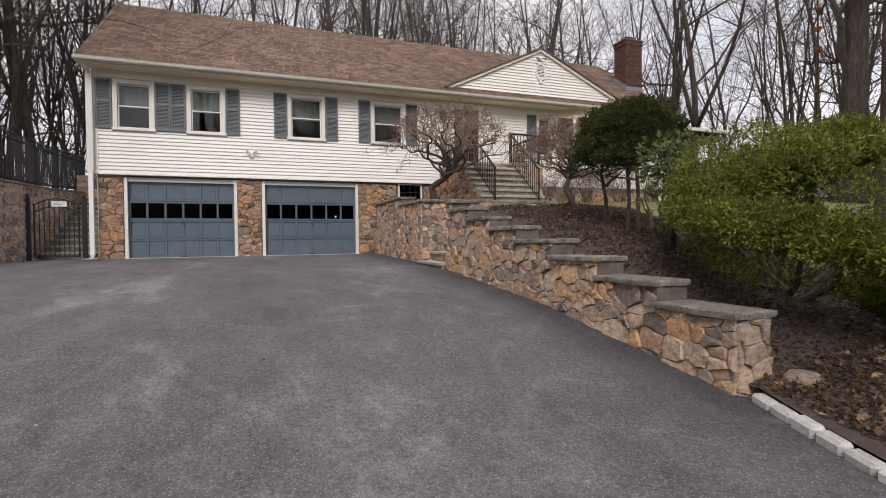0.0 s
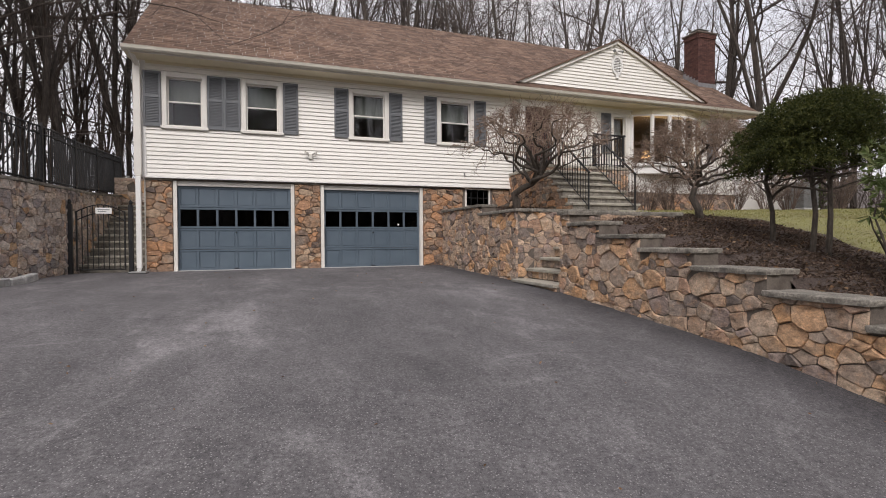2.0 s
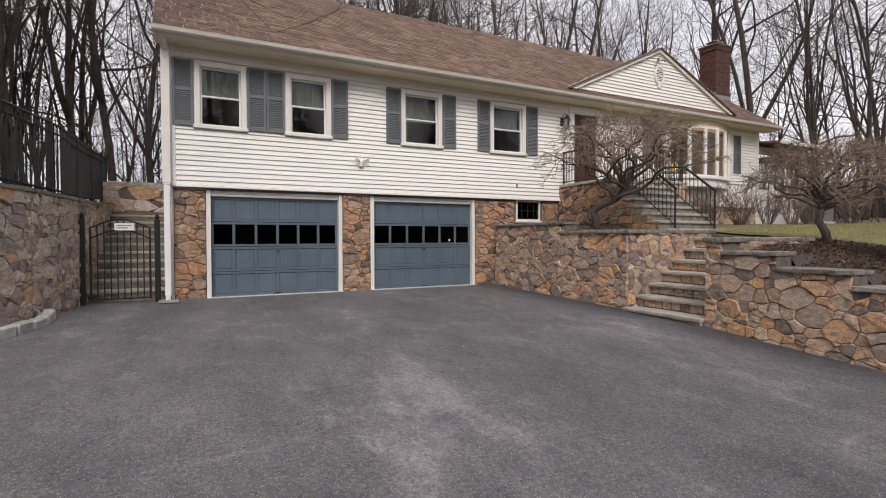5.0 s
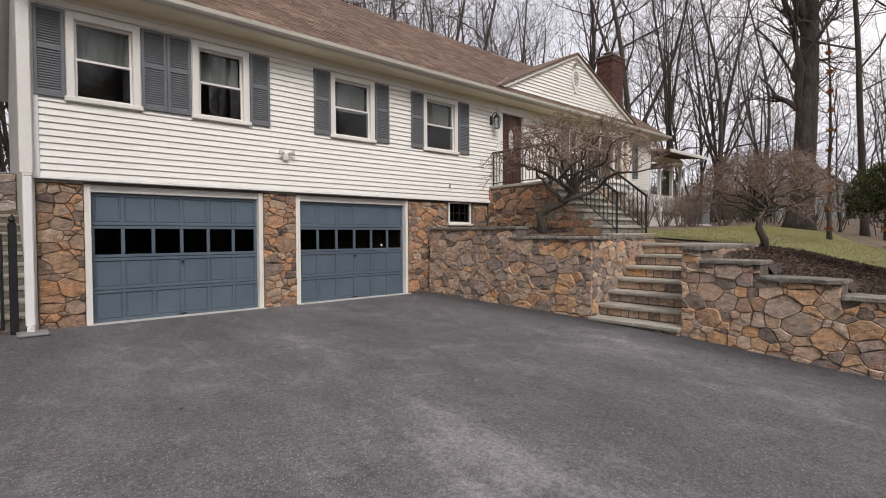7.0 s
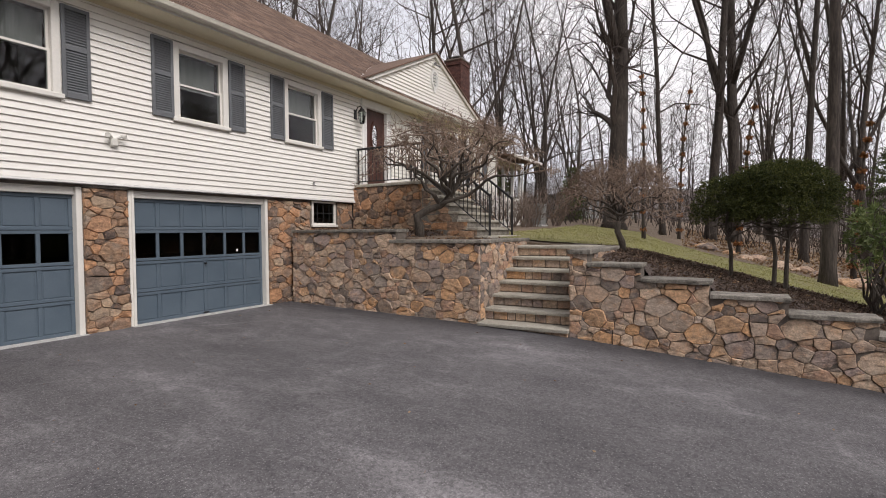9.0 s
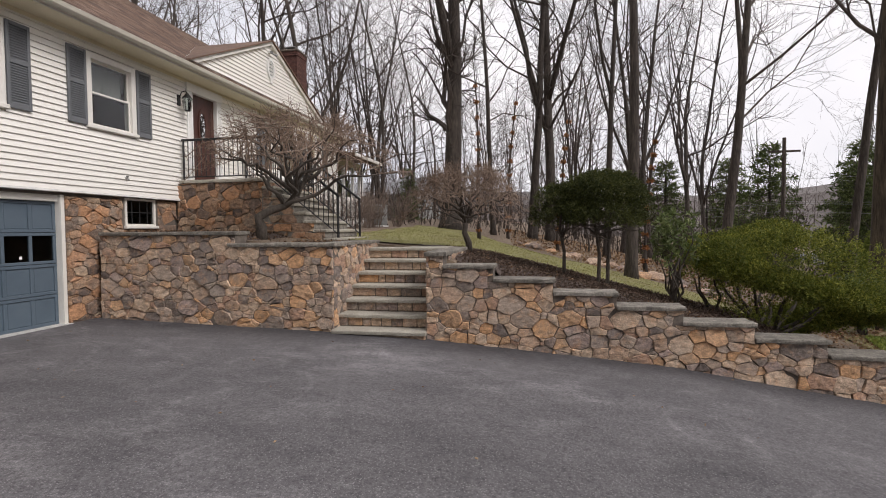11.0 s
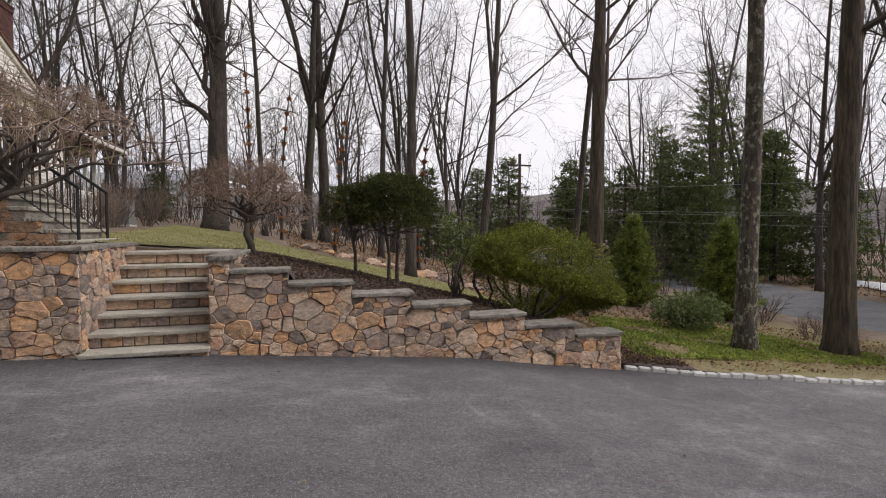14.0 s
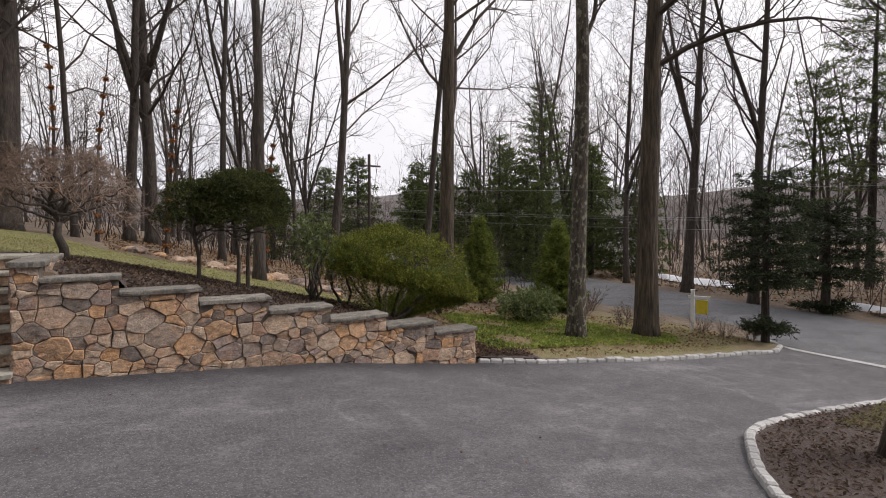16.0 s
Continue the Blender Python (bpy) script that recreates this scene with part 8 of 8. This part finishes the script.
def beech(x, y, h, count, seed, label):
    t = bare_tree("young_beech", seed, h, 0.07, 0.2, 12, 5, 3, label, M_BARK, (0.04, 0.02), 0, 0.8, 1.4)
    t.matrix_basis = pose(x, y, relief(x, y))
    rng = np.random.default_rng(seed)
    crown = t.children[1].data
    co = np.empty(len(crown.vertices) * 3)
    crown.vertices.foreach_get("co", co)
    co = co.reshape(-1, 3)
    co = co[(co[:, 2] < h * 0.9)]
    P = co[rng.integers(0, len(co), count)]
    Mesh().quads(leaf_quads(P, rng.normal(0, 1, P.shape) + np.array([0, 0, -0.6]), 0.11, 0.032, rng, 0.2)).put("withered_leaves", M_BROWNLEAF, t, "clinging orange-brown leaves")


beech(17.5, 7.4, 6.5, 1300, 401, "young beech holding orange withered leaves")
beech(19.8, 9.6, 7.5, 1300, 402, "young beech holding a few withered leaves")
beech(15.0, 4.4, 5.5, 1200, 403, "young beech with rusty withered leaves")
beech(16.0, 10.5, 7.5, 700, 404, "thin young tree with scattered dry leaves")


def house(x, y, z, turn, w, d, h, rise, wall_mat, label):
    t = thing("neighbour_house", label, "house", x, y, z, turn=turn)
    Mesh().box(-w / 2, w / 2, -d / 2, d / 2, 0, h).put("wall", wall_mat, t)
    Mesh().prism([(-w / 2 - 0.3, -d / 2 - 0.4, h), (-w / 2 - 0.3, 0, h + rise), (-w / 2 - 0.3, d / 2 + 0.4, h), (-w / 2 - 0.3, d / 2 + 0.4, h - 0.12), (-w / 2 - 0.3, 0, h + rise - 0.14), (-w / 2 - 0.3, -d / 2 - 0.4, h - 0.12)], (0, 0, 0), (w + 0.6, 0, 0)).put("roof", M_FLASH, t, "grey shingled roof")
    for s in (-1, 1):
        Mesh().prism([(s * (w / 2 + 0.01), -d / 2, h), (s * (w / 2 + 0.01), 0, h + rise - 0.15), (s * (w / 2 + 0.01), d / 2, h)], (0, 0, 0), (s * 0.02, 0, 0)).put("gable", wall_mat, t)
    for i in range(4):
        xx = -w / 2 + w * (i + 0.5) / 4
        win = Mesh().box(xx - 0.55, xx + 0.55, -d / 2 - 0.06, -d / 2, h * 0.4, h * 0.82).put("window", M_WHITE, t)
        Mesh().box(xx - 0.45, xx + 0.45, -d / 2 - 0.075, -d / 2 - 0.06, h * 0.44, h * 0.78).put("pane", M_DARK, win)
    return t


house(52, 24, 3.6, 62, 13, 8, 2.9, 2.0, M_GREYMETAL, "distant grey ranch house with a pale roof among trees")
house(33, -30, -0.6, 150, 13, 9, 4.8, 3.2, M_WHITE, "distant pale house with a grey roof beyond the road")
post = thing("sign_post", "white wooden sign post carrying a small yellow sign", "sign", 5.1, -5.95, bank_z(5.1, -5.95))
Mesh().box(-0.05, 0.05, -0.05, 0.05, -0.05, 1.25, 0.008).put("post", M_WHITE, post)
Mesh().box(-0.12, 0.5, -0.03, 0.03, 1.02, 1.10, 0.008).put("arm", M_WHITE, post)
Mesh().prism([(-0.06, -0.06, 1.25), (0.06, -0.06, 1.25), (0.06, 0.06, 1.25), (-0.06, 0.06, 1.25)], (0, 0, 0), (0, 0, 0.04)).put("cap", M_WHITE, post)
pl = Mesh().box(0.1, 0.42, -0.012, 0.012, 0.55, 0.98).put("sign_panel", M_YELLOW, post, "yellow panel with dark lettering bars")
for i in range(4):
    Mesh().box(0.14, 0.38 - 0.04 * (i % 2), 0.013, 0.017, 0.62 + i * 0.08, 0.65 + i * 0.08).put("sign_text_bar", M_DARK, pl)
post.matrix_basis = pose(5.1, -5.95, bank_z(5.1, -5.95), 0, 0, 205)
for x, y, w, d in ((14, -21.5, 3.0, 1.0), (17.5, -22.5, 2.2, 0.8), (27, -19.6, 1.8, 0.7), (4.5, -17, 1.4, 0.35), (0.5, -16, 1.3, 0.3)):
    sn = Mesh()
    sn.v.append((0, 0, 0.22))
    for k, hz in ((0.6, 0.16), (1.0, -0.05)):
        for i in range(20):
            a = 2 * math.pi * i / 20
            q = 1 + 0.3 * noise.noise((math.cos(a) * 2 + x, math.sin(a) * 2, k))
            sn.v.append((w * k * q * math.cos(a), d * k * q * math.sin(a), hz))
    sn.f += [(0, 1 + i, 1 + (i + 1) % 20) for i in range(20)] + [(1 + i, 21 + i, 21 + (i + 1) % 20, 1 + (i + 1) % 20) for i in range(20)]
    tagged(sn.put("snow_patch", M_SNOW, smooth=True), "leftover patch of old snow beyond the road", "snow", "snow patches").matrix_basis = pose(x, y, -0.5, 0, 0, -13)
PX, PY = 31.0, -6.8
pole = thing("utility_pole", "dark wooden utility pole with a crossarm", "pole", PX, PY, bank_z(PX, PY))
Mesh().tube([(0, 0, -0.3), (0, 0, 8.3 - bank_z(PX, PY))], [0.15, 0.11], 8).put("shaft", M_BARK, pole)
Mesh().box(-0.06, 0.06, -0.9, 0.9, 7.4 - bank_z(PX, PY), 7.52 - bank_z(PX, PY)).put("crossarm", M_BARK, pole)
for z0, z1, z2, sag in ((5.7, 4.6, 5.5, 0.35), (4.35, 3.35, 4.2, 0.5), (3.75, 2.75, 3.7, 0.5), (4.25, 3.3, 4.15, 0.55)):
    for end, zz in (((-10.0, -25.6), z1), ((66.0, 14.0), z2)):
        a, b = Vector((PX, PY, z0)), Vector((end[0], end[1], zz))
        pts = [a.lerp(b, k / 20) - Vector((0, 0, sag * 4 * (k / 20) * (1 - k / 20))) for k in range(21)]
        tagged(Mesh().tube(pts, 0.009, 4).put("utility_wire", M_GREYMETAL), "thin pale overhead utility wire beside the road", "wire", "utility wires")
